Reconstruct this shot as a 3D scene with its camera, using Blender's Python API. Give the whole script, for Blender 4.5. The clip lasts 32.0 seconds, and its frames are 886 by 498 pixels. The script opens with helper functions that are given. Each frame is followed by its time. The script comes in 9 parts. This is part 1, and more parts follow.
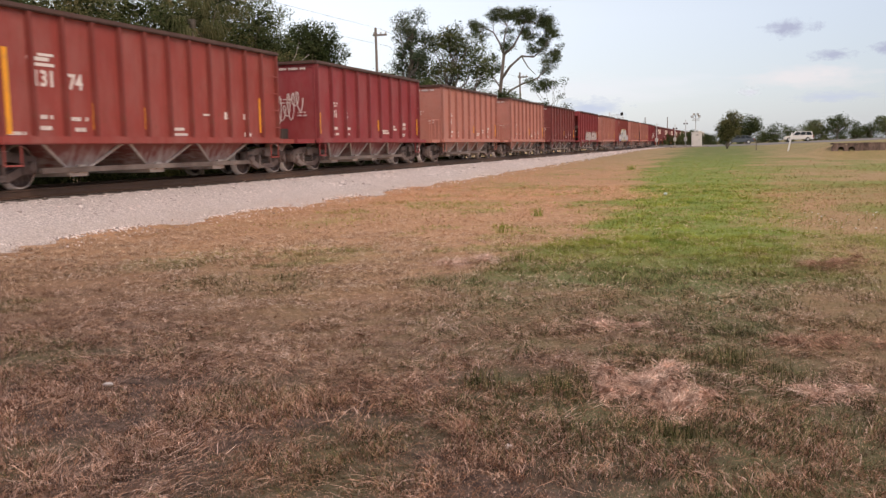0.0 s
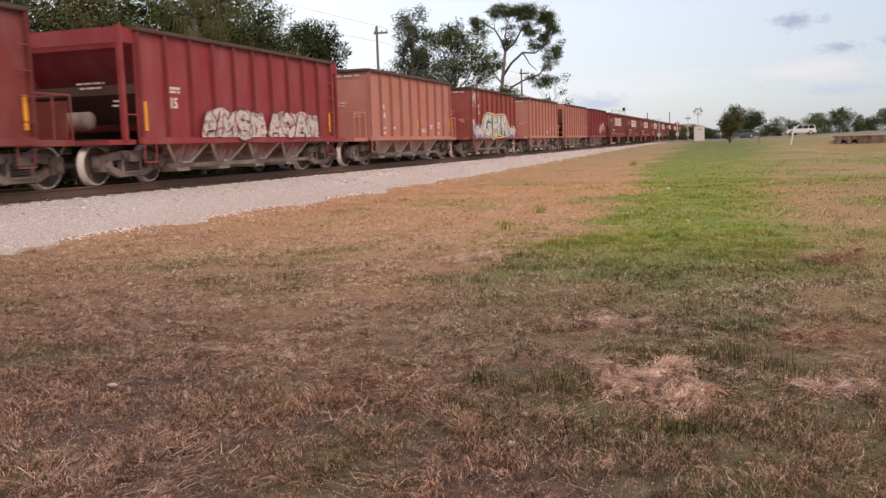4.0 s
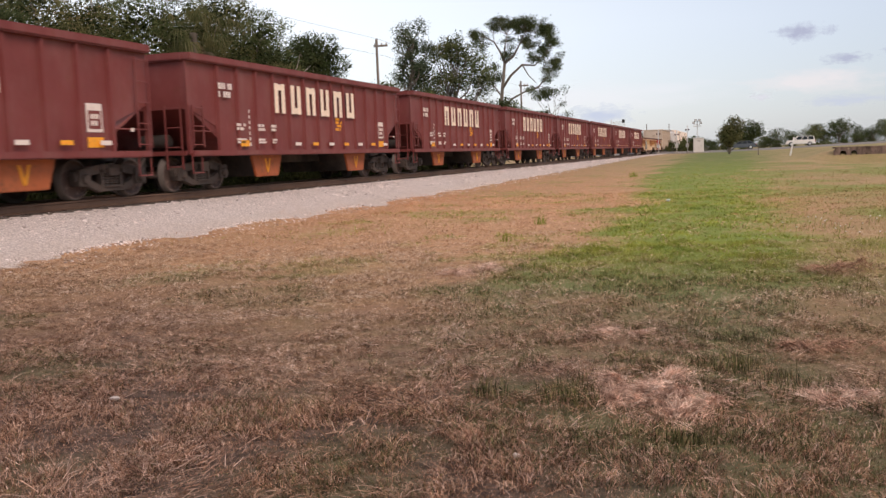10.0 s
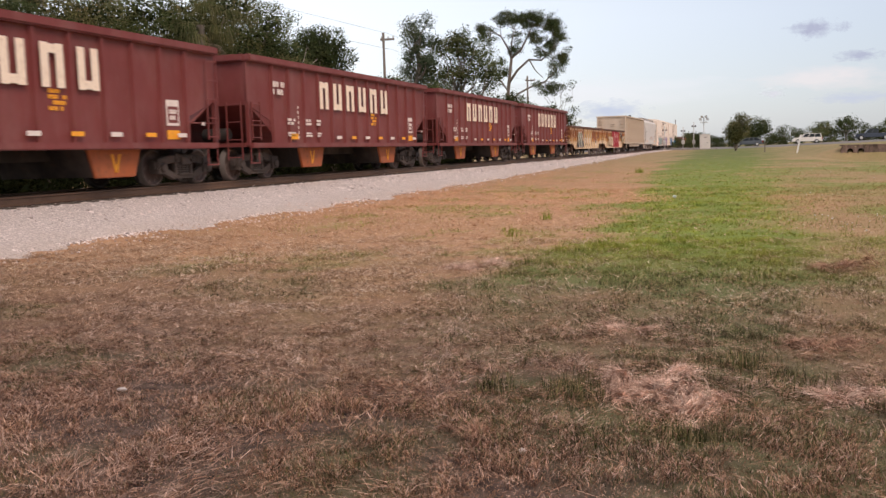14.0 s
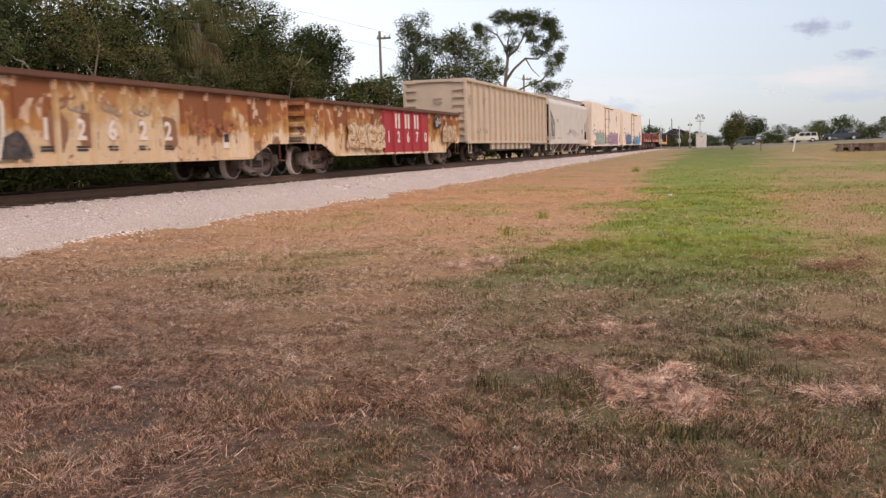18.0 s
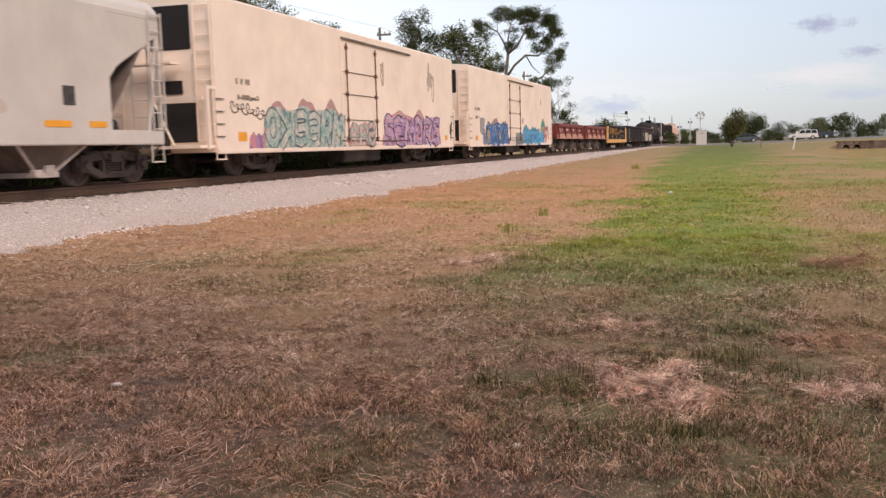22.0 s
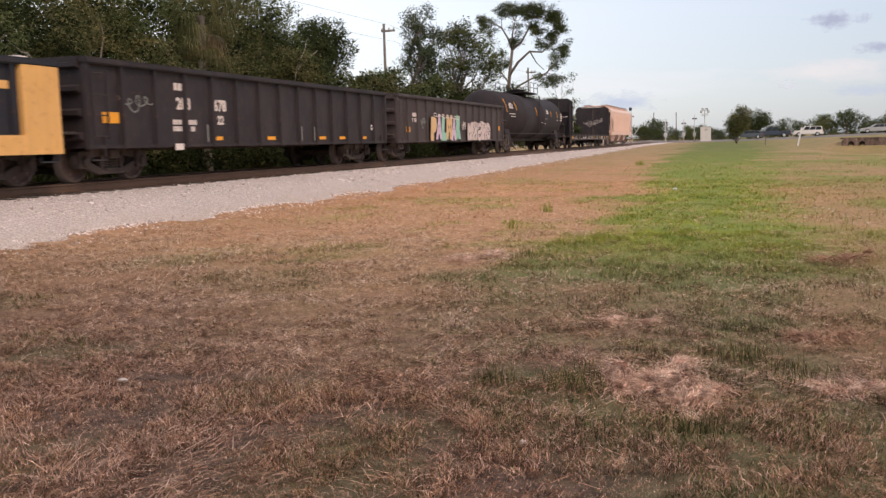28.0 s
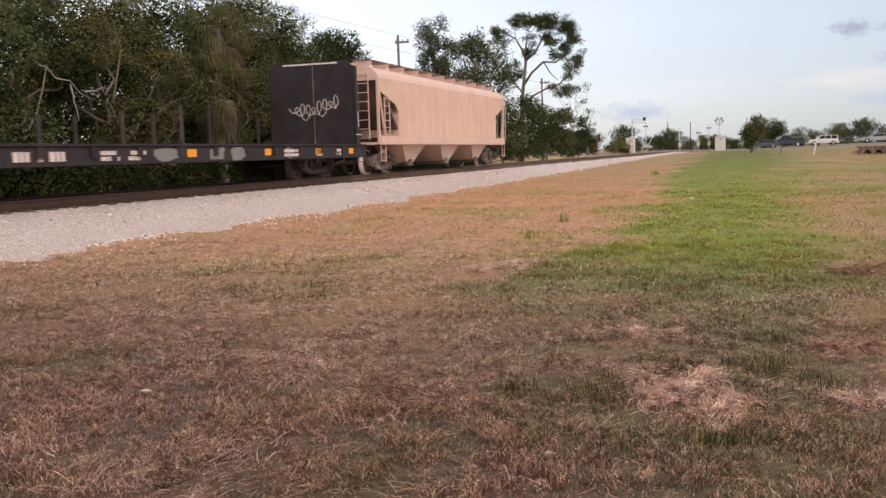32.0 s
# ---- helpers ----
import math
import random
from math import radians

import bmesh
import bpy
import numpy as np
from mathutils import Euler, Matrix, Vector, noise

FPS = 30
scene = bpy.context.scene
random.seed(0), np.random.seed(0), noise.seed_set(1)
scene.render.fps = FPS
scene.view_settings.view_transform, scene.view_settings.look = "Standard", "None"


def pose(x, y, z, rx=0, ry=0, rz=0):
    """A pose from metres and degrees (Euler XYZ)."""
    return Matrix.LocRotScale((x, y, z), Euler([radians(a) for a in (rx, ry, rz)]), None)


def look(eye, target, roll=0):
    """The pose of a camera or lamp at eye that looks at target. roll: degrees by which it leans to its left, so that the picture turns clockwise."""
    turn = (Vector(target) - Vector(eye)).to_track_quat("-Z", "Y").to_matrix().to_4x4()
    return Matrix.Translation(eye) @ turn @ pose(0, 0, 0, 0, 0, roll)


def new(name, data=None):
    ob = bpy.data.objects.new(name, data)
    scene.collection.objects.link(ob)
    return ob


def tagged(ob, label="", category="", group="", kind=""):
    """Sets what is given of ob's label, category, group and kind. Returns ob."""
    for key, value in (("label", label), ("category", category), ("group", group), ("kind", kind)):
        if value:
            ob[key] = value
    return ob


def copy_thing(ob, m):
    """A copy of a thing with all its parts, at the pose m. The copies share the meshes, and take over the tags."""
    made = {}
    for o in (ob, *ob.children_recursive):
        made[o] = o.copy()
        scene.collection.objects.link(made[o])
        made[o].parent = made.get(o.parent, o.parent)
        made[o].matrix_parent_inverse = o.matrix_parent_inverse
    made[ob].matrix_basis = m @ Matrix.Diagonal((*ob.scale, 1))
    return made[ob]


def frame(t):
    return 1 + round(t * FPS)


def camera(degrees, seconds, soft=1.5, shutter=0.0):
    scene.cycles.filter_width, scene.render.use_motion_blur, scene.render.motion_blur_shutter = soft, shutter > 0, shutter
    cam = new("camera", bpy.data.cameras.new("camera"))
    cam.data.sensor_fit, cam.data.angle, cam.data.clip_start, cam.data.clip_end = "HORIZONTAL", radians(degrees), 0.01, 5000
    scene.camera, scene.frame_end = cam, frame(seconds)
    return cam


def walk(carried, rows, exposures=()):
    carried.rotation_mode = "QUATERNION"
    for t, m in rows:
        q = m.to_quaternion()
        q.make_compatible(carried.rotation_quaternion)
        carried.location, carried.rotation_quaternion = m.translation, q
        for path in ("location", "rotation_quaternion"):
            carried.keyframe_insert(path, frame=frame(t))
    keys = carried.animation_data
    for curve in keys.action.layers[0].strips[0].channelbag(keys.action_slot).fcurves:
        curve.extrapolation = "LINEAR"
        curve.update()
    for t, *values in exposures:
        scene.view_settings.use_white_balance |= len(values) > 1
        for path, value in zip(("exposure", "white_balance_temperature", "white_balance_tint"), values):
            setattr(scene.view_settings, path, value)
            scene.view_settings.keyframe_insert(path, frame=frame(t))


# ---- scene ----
EXPOSURE = 0.21
SPAN = 32.0


# ---- camera and its walk ----
cam = camera(52.2, SPAN, soft=1.4, shutter=0.2)
PATH = [
    (0, pose(0.018, -0.000, 1.399, 83.572, 1.226, 17.814)),
    (0.5, pose(0.019, -0.007, 1.403, 83.590, 1.359, 17.738)),
    (1, pose(0.017, -0.007, 1.403, 83.577, 1.510, 17.733)),
    (1.5, pose(0.028, -0.019, 1.402, 83.597, 1.532, 17.827)),
    (2, pose(0.029, -0.019, 1.405, 83.577, 1.562, 17.881)),
    (2.5, pose(0.029, -0.016, 1.408, 83.479, 1.697, 17.856)),
    (3, pose(0.030, -0.015, 1.403, 83.384, 1.790, 17.903)),
    (3.5, pose(0.032, -0.010, 1.404, 83.337, 1.876, 17.926)),
    (5.5, pose(0.028, -0.001, 1.404, 83.762, 1.574, 18.140)),
    (6, pose(0.026, -0.010, 1.400, 83.763, 1.702, 18.085)),
    (6.5, pose(0.027, -0.017, 1.402, 83.795, 1.918, 17.943)),
    (7, pose(0.022, -0.019, 1.404, 83.874, 1.901, 17.948)),
    (7.5, pose(0.022, -0.020, 1.406, 83.978, 1.956, 18.087)),
    (8, pose(0.018, -0.015, 1.407, 83.986, 1.890, 18.103)),
    (8.5, pose(0.023, -0.014, 1.402, 83.977, 2.016, 18.066)),
    (9, pose(0.024, -0.013, 1.402, 83.959, 2.064, 17.973)),
    (9.5, pose(0.020, -0.015, 1.403, 84.036, 2.046, 17.933)),
    (10, pose(0.015, -0.010, 1.401, 84.170, 2.026, 17.943)),
    (10.5, pose(0.015, -0.009, 1.403, 84.128, 1.955, 18.020)),
    (11, pose(0.012, -0.009, 1.400, 83.954, 1.755, 18.087)),
    (11.5, pose(0.006, 0.001, 1.400, 83.726, 1.592, 18.136)),
    (12, pose(0.008, -0.005, 1.401, 83.623, 1.608, 18.192)),
    (12.5, pose(-0.000, 0.002, 1.398, 83.652, 1.703, 18.204)),
    (13, pose(-0.000, -0.000, 1.400, 83.646, 1.708, 18.147)),
    (13.5, pose(-0.002, -0.007, 1.403, 83.664, 1.634, 18.200)),
    (14, pose(0.001, -0.017, 1.404, 83.821, 1.529, 18.296)),
    (14.5, pose(0.007, -0.026, 1.404, 83.983, 1.443, 18.305)),
    (16.5, pose(0.012, -0.014, 1.403, 83.787, 1.514, 18.296)),
    (17, pose(0.014, -0.013, 1.401, 83.772, 1.597, 18.249)),
    (17.5, pose(0.018, -0.021, 1.401, 83.732, 1.568, 18.138)),
    (18, pose(0.016, -0.021, 1.403, 83.739, 1.516, 18.081)),
    (18.5, pose(0.013, -0.023, 1.406, 83.781, 1.325, 18.105)),
    (19, pose(0.018, -0.022, 1.404, 83.780, 1.270, 18.205)),
    (19.5, pose(0.011, -0.020, 1.401, 83.717, 1.363, 18.330)),
    (20, pose(0.014, -0.020, 1.401, 83.719, 1.433, 18.388)),
    (20.5, pose(0.013, -0.020, 1.401, 83.710, 1.336, 18.307)),
    (21, pose(0.016, -0.027, 1.404, 83.627, 1.247, 18.202)),
    (21.5, pose(0.013, -0.019, 1.403, 83.602, 1.421, 18.137)),
    (22, pose(0.009, -0.014, 1.402, 83.542, 1.427, 18.080)),
    (22.5, pose(0.015, -0.020, 1.404, 83.511, 1.487, 18.029)),
    (23, pose(0.009, -0.015, 1.403, 83.439, 1.313, 17.962)),
    (23.5, pose(0.011, -0.014, 1.405, 83.405, 1.368, 17.913)),
    (24, pose(0.009, 0.001, 1.401, 83.422, 1.390, 17.846)),
    (24.5, pose(0.011, -0.008, 1.399, 83.503, 1.356, 17.764)),
    (25, pose(0.006, -0.016, 1.402, 83.535, 1.308, 17.733)),
    (25.5, pose(0.011, -0.018, 1.398, 83.554, 1.451, 17.725)),
    (27.5, pose(-0.003, -0.012, 1.399, 83.267, 1.321, 18.214)),
    (28, pose(-0.006, -0.014, 1.401, 83.315, 1.378, 18.316)),
    (28.5, pose(-0.010, -0.013, 1.400, 83.310, 1.350, 18.502)),
    (29, pose(-0.015, -0.013, 1.397, 83.279, 1.392, 18.695)),
    (29.5, pose(-0.026, -0.008, 1.400, 83.314, 1.498, 18.816)),
    (30, pose(-0.027, -0.017, 1.403, 83.510, 1.480, 18.700)),
    (30.5, pose(-0.036, -0.027, 1.401, 83.767, 1.432, 18.552)),
    (31, pose(-0.044, -0.022, 1.403, 83.889, 1.460, 18.565)),
    (31.5, pose(-0.046, -0.021, 1.396, 83.881, 1.611, 18.774)),
    (32, pose(-0.053, -0.020, 1.400, 84.005, 1.649, 19.167)),
]
walk(cam, PATH, exposures=[(0, EXPOSURE), (SPAN, EXPOSURE)])

# ---- world and sun ----
SUN_ELEVATION, SUN_AZIMUTH = 44.0, 125.0     # degrees; azimuth clockwise from +Y
world = bpy.data.worlds.new("sky")
scene.world = world
world.use_nodes = True
wn = world.node_tree
sky = wn.nodes.new("ShaderNodeTexSky")
sky.sky_type = "NISHITA"
sky.sun_disc = False
sky.sun_elevation = radians(SUN_ELEVATION)
sky.sun_rotation = radians(SUN_AZIMUTH)
sky.air_density, sky.dust_density, sky.ozone_density = 1.0, 1.0, 1.5
clear = wn.nodes["Background"]
clear.inputs[1].default_value = 0.12
wn.links.new(sky.outputs[0], clear.inputs[0])
# a thin veil of high evening cloud over the whole sky
veil = wn.nodes.new("ShaderNodeBackground")
veil.inputs[0].default_value = (0.93, 0.94, 1.0, 1)
# the veil thins from the western glow (-x) to the lilac east
way = wn.nodes.new("ShaderNodeTexCoord")
axes = wn.nodes.new("ShaderNodeSeparateXYZ")
wn.links.new(way.outputs["Generated"], axes.inputs[0])
glow = wn.nodes.new("ShaderNodeMapRange")
for key, value in (("From Min", 0.25), ("From Max", -0.65), ("To Min", 0.0), ("To Max", 1.0)):
    glow.inputs[key].default_value = value
wn.links.new(axes.outputs["X"], glow.inputs["Value"])
strength = wn.nodes.new("ShaderNodeMapRange")
strength.inputs["To Min"].default_value, strength.inputs["To Max"].default_value = 0.72, 1.36
wn.links.new(glow.outputs[0], strength.inputs["Value"])
haze = wn.nodes.new("ShaderNodeMapRange")
for key, value in (("From Min", 0.0), ("From Max", 0.13), ("To Min", 0.80), ("To Max", 1.0)):
    haze.inputs[key].default_value = value
wn.links.new(axes.outputs["Z"], haze.inputs["Value"])
dimmed = wn.nodes.new("ShaderNodeMath")
dimmed.operation = "MULTIPLY"
wn.links.new(strength.outputs[0], dimmed.inputs[0])
wn.links.new(haze.outputs[0], dimmed.inputs[1])
wn.links.new(dimmed.outputs[0], veil.inputs[1])
tint = wn.nodes.new("ShaderNodeMix")
tint.data_type = "RGBA"
tint.inputs[6].default_value, tint.inputs[7].default_value = (0.84, 0.87, 1.0, 1), (1.0, 0.97, 0.97, 1)
wn.links.new(glow.outputs[0], tint.inputs[0])
wn.links.new(tint.outputs[2], veil.inputs[0])
blend = wn.nodes.new("ShaderNodeMixShader")
blend.inputs[0].default_value = 0.62
wn.links.new(clear.outputs[0], blend.inputs[1])
wn.links.new(veil.outputs[0], blend.inputs[2])
wn.links.new(blend.outputs[0], wn.nodes["World Output"].inputs[0])
sun = new("sun", bpy.data.lights.new("sun", "SUN"))
sun.data.energy = 2.05
sun.data.angle = radians(30)
sun.data.color = (1.0, 0.80, 0.66)
_az, _el = radians(SUN_AZIMUTH), radians(SUN_ELEVATION)
sun.matrix_world = look((math.sin(_az) * math.cos(_el) * 60, math.cos(_az) * math.cos(_el) * 60, math.sin(_el) * 60), (0, 0, 0))


# ---- materials ----
def material(name, base, rough=0.7, metal=0.0, spec=0.3):
    m = bpy.data.materials.new(name)
    m.use_nodes = True
    b = m.node_tree.nodes["Principled BSDF"]
    b.inputs["Base Color"].default_value = (*base, 1)
    b.inputs["Roughness"].default_value = rough
    b.inputs["Metallic"].default_value = metal
    b.inputs["Specular IOR Level"].default_value = spec
    return m


def node(m, kind, **inputs):
    n = m.node_tree.nodes.new(kind)
    for k, v in inputs.items():
        n.inputs[k].default_value = v
    return n


def wire(m, a, b):
    m.node_tree.links.new(a, b)


def ramp(m, fac, stops):
    r = node(m, "ShaderNodeValToRGB")
    e = r.color_ramp.elements
    while len(e) < len(stops):
        e.new(0.5)
    for s, (p, c) in zip(e, stops):
        s.position, s.color = p, (*c, 1)
    wire(m, fac, r.inputs[0])
    return r.outputs[0]


def mixed(m, fac, a, b, blend="MIX"):
    n = node(m, "ShaderNodeMix")
    n.data_type, n.blend_type = "RGBA", blend
    for sock, v in ((n.inputs[0], fac), (n.inputs[6], a), (n.inputs[7], b)):
        if isinstance(v, (int, float)):
            sock.default_value = v
        elif isinstance(v, tuple):
            sock.default_value = (*v, 1)
        else:
            wire(m, v, sock)
    return n.outputs[2]


def noisy(m, scale, detail=4.0, rough=0.6, stretch=None, warp=0.0):
    tc = node(m, "ShaderNodeTexCoord")
    n = node(m, "ShaderNodeTexNoise", Scale=scale, Detail=detail, Roughness=rough, Distortion=warp)
    if stretch:
        mp = node(m, "ShaderNodeMapping", Scale=stretch)
        wire(m, tc.outputs["Object"], mp.inputs[0])
        wire(m, mp.outputs[0], n.inputs["Vector"])
    else:
        wire(m, tc.outputs["Object"], n.inputs["Vector"])
    return n.outputs["Fac"]


def bumped(m, height, strength=0.3, distance=0.01):
    b = node(m, "ShaderNodeBump", Strength=strength, Distance=distance)
    wire(m, height, b.inputs["Height"])
    wire(m, b.outputs[0], m.node_tree.nodes["Principled BSDF"].inputs["Normal"])


def coloured(m, sock):
    wire(m, sock, m.node_tree.nodes["Principled BSDF"].inputs["Base Color"])


def car_paint(name, base, dust=(0.42, 0.34, 0.29), rust=(0.16, 0.07, 0.035), dirt=0.2, rusty=0.4, rough=0.6, streaks=0.45):
    """Weathered freight car paint: fading, vertical streaks, rust spots and rising dust."""
    m = material(name, base, rough)
    m["base"] = base
    pale = tuple(min(1, c * 1.15 + 0.008) for c in base)
    dark = tuple(c * 0.72 for c in base)
    c = mixed(m, ramp(m, noisy(m, 0.9, 5), [(0.3, (0, 0, 0)), (0.7, (1, 1, 1))]), pale, base)
    streak = noisy(m, 2.0, 6, 0.7, (1.0, 5.0, 0.25))
    c = mixed(m, ramp(m, streak, [(0.45, (0, 0, 0)), (0.8, (streaks, streaks, streaks))]), c, dark)
    film = noisy(m, 1.3, 6, 0.65, (1.0, 1.0, 0.5))
    c = mixed(m, ramp(m, film, [(0.45, (0, 0, 0)), (0.8, (dirt, dirt, dirt))]), c, dust)
    spots = noisy(m, 6.5, 7, 0.7)
    c = mixed(m, ramp(m, spots, [(0.60 - 0.1 * rusty, (0, 0, 0)), (0.72, (rusty, rusty, rusty))]), c, rust)
    coloured(m, c)
    bumped(m, noisy(m, 1.6, 3), 0.5, 0.035)
    return m


def plain_paint(name, base, rough=0.6, worn=0.4, under=(0.2, 0.14, 0.11), scale=9.0):
    m = material(name, base, rough)
    f = ramp(m, noisy(m, scale, 6, 0.7), [(0.5, (0, 0, 0)), (0.68, (worn, worn, worn))])
    coloured(m, mixed(m, f, base, under))
    return m


M = {
    "crimson": car_paint("crimson_paint", (0.25, 0.031, 0.034)),
    "dull_red": car_paint("faded_red_paint", (0.275, 0.050, 0.038)),
    "dark_red": car_paint("dark_red_paint", (0.185, 0.034, 0.029)),
    "salmon": car_paint("bleached_red_paint", (0.43, 0.165, 0.122), dirt=0.3, streaks=0.25),
    "oxide": car_paint("oxide_brown_paint", (0.165, 0.036, 0.033), dirt=0.15),
    "beige": car_paint("beige_paint", (0.54, 0.425, 0.325), dust=(0.47, 0.38, 0.3), rusty=0.12, streaks=0.15),
    "grey": car_paint("light_grey_paint", (0.56, 0.50, 0.455), dust=(0.45, 0.38, 0.33), rusty=0.12, streaks=0.15),
    "cream": car_paint("cream_paint", (0.82, 0.67, 0.555), dust=(0.74, 0.58, 0.46), rusty=0.06, dirt=0.25, streaks=0.06),
    "pinkish": car_paint("pinkish_tan_paint", (0.66, 0.455, 0.365), dust=(0.6, 0.45, 0.37), rusty=0.15, streaks=0.2),
    "black": car_paint("black_paint", (0.022, 0.016, 0.018), dust=(0.085, 0.062, 0.058), rusty=0.35, dirt=0.5),
    "tank": car_paint("tank_black_paint", (0.021, 0.0145, 0.016), dust=(0.055, 0.039, 0.040), rusty=0.1, dirt=0.4, rough=0.8),
    "yellow": car_paint("yellow_paint", (0.68, 0.37, 0.12), dust=(0.5, 0.34, 0.2)),
    "navy": car_paint("blue_black_paint", (0.016, 0.016, 0.022), dust=(0.05, 0.043, 0.042)),
    "brown_black": car_paint("brown_black_paint", (0.052, 0.038, 0.037), dust=(0.13, 0.10, 0.092), rusty=0.25, dirt=0.4),
    "red_panel": car_paint("red_panel_paint", (0.33, 0.028, 0.04), dust=(0.34, 0.12, 0.10), rusty=0.3),
    "tan_skirt": car_paint("dusty_skirt_paint", (0.42, 0.20, 0.13), dust=(0.48, 0.33, 0.24), dirt=0.8),
    "under": car_paint("underframe_grime", (0.035, 0.028, 0.025), dust=(0.16, 0.12, 0.10), dirt=0.7, rough=0.85),
    "dusty": car_paint("dusty_steel", (0.12, 0.088, 0.075), dust=(0.36, 0.29, 0.25), dirt=0.8, rough=0.9),
    "truck": car_paint("truck_casting", (0.11, 0.074, 0.064), dust=(0.40, 0.32, 0.28), dirt=0.9, rough=0.85),
    "truck_dark": car_paint("dark_truck_casting", (0.05, 0.038, 0.033), dust=(0.16, 0.12, 0.1), dirt=0.7, rough=0.85),
    "orange_bin": car_paint("rusty_orange_chute", (0.40, 0.105, 0.035), dust=(0.25, 0.15, 0.10), rusty=0.9),
    "interior": material("car_interior", (0.09, 0.05, 0.04), 0.9),
    "rim": car_paint("rusty_rim_paint", (0.085, 0.042, 0.032), dust=(0.2, 0.13, 0.1), dirt=0.3),
    "rust_brown": car_paint("rusted_chord", (0.12, 0.05, 0.03), dust=(0.25, 0.14, 0.09)),
    "pale_dust": car_paint("pale_dusted_steel", (0.56, 0.47, 0.42), dust=(0.7, 0.6, 0.54), dirt=0.6, rough=0.9),
    "faint_mark": plain_paint("faint_stencil", (0.30, 0.23, 0.18), worn=0.5, under=(0.5, 0.4, 0.3)),
    # near-black colour for the shade inside openings
    "hole": material("opening_shade", (0.02, 0.018, 0.018), 0.9),
    "white_mark": plain_paint("white_stencil", (0.74, 0.64, 0.58), worn=0.3, under=(0.45, 0.3, 0.26)),
    "cream_mark": plain_paint("cream_lettering", (0.86, 0.70, 0.55), worn=0.35, under=(0.4, 0.22, 0.16)),
    "yellow_mark": plain_paint("yellow_reflector", (0.85, 0.36, 0.03), worn=0.3),
    "dark_mark": plain_paint("dark_stencil", (0.05, 0.045, 0.045)),
    "wheel_rim": plain_paint("dusty_wheel_rim", (0.62, 0.54, 0.50), 0.7, 0.4),
    "wheel_grimy": plain_paint("grimy_wheel_rim", (0.10, 0.08, 0.07), 0.7, 0.6, (0.05, 0.04, 0.035)),
    "wheel_dark": plain_paint("wheel_plate", (0.085, 0.055, 0.047), 0.85, 0.7, (0.24, 0.18, 0.155), 5.0),
}


def spray(name, base):
    if name not in M:
        M[name] = plain_paint(name, base, 0.55, 0.35, tuple(0.6 * c for c in base), 5.0)
    return M[name]


def peeling(name, shift, pale, tan, deep):
    """Old gondola side: pale faded paint low down, ochre and brown above, in ragged patches with rust runs."""
    m = material(name, tan, 0.8)
    tc = node(m, "ShaderNodeTexCoord")
    sp = node(m, "ShaderNodeSeparateXYZ")
    wire(m, tc.outputs["Object"], sp.inputs[0])
    h = node(m, "ShaderNodeMath")
    h.operation = "MULTIPLY_ADD"
    wire(m, sp.outputs["Z"], h.inputs[0])
    h.inputs[1].default_value, h.inputs[2].default_value = 0.45, shift
    f = node(m, "ShaderNodeMath")
    f.operation = "ADD"
    wire(m, noisy(m, 1.3, 4, 0.5, (1, 1, 1.2), 0.5), f.inputs[0])
    wire(m, h.outputs[0], f.inputs[1])
    c = ramp(m, f.outputs[0], [(0.40, pale), (0.48, tuple(0.8 * v for v in pale)), (0.52, tan), (0.66, tuple(0.8 * v for v in tan)), (0.70, deep)])
    c = mixed(m, ramp(m, noisy(m, 1.7, 3, 0.5, (1, 1, 1), 1.2), [(0.57, (0, 0, 0)), (0.60, (0.8, 0.8, 0.8))]), c, (0.66, 0.49, 0.35))
    c = mixed(m, ramp(m, noisy(m, 1.3, 4, 0.5, (1, 1.4, 1), 1.5), [(0.60, (0, 0, 0)), (0.63, (0.85, 0.85, 0.85))]), c, (0.22, 0.085, 0.04))
    c = mixed(m, ramp(m, noisy(m, 2.4, 6, 0.7, (1, 2.4, 0.4)), [(0.52, (0, 0, 0)), (0.74, (0.6, 0.6, 0.6))]), c, (0.24, 0.085, 0.04))
    c = mixed(m, ramp(m, noisy(m, 9, 6, 0.7), [(0.60, (0, 0, 0)), (0.68, (0.7, 0.7, 0.7))]), c, (0.13, 0.055, 0.03))
    coloured(m, c)
    bumped(m, noisy(m, 1.6, 3), 0.5, 0.03)
    return m


M["rust_side"] = peeling("peeling_tan_paint", -0.545, (0.70, 0.53, 0.37), (0.50, 0.27, 0.10), (0.34, 0.13, 0.05))
M["rust_pale"] = peeling("faded_sand_paint", -0.66, (0.62, 0.46, 0.30), (0.55, 0.35, 0.17), (0.40, 0.19, 0.08))
M["rust_deep"] = peeling("rusty_tan_paint", -0.47, (0.62, 0.44, 0.28), (0.46, 0.22, 0.075), (0.24, 0.09, 0.04))


# ---- geometry helpers ----
def mesh_of(name, verts, faces, mats=(), smooth=False):
    me = bpy.data.meshes.new(name)
    me.from_pydata([tuple(v) for v in verts], [], faces)
    for m in mats:
        me.materials.append(m)
    if smooth:
        me.polygons.foreach_set("use_smooth", [True] * len(me.polygons))
    me.update()
    return me


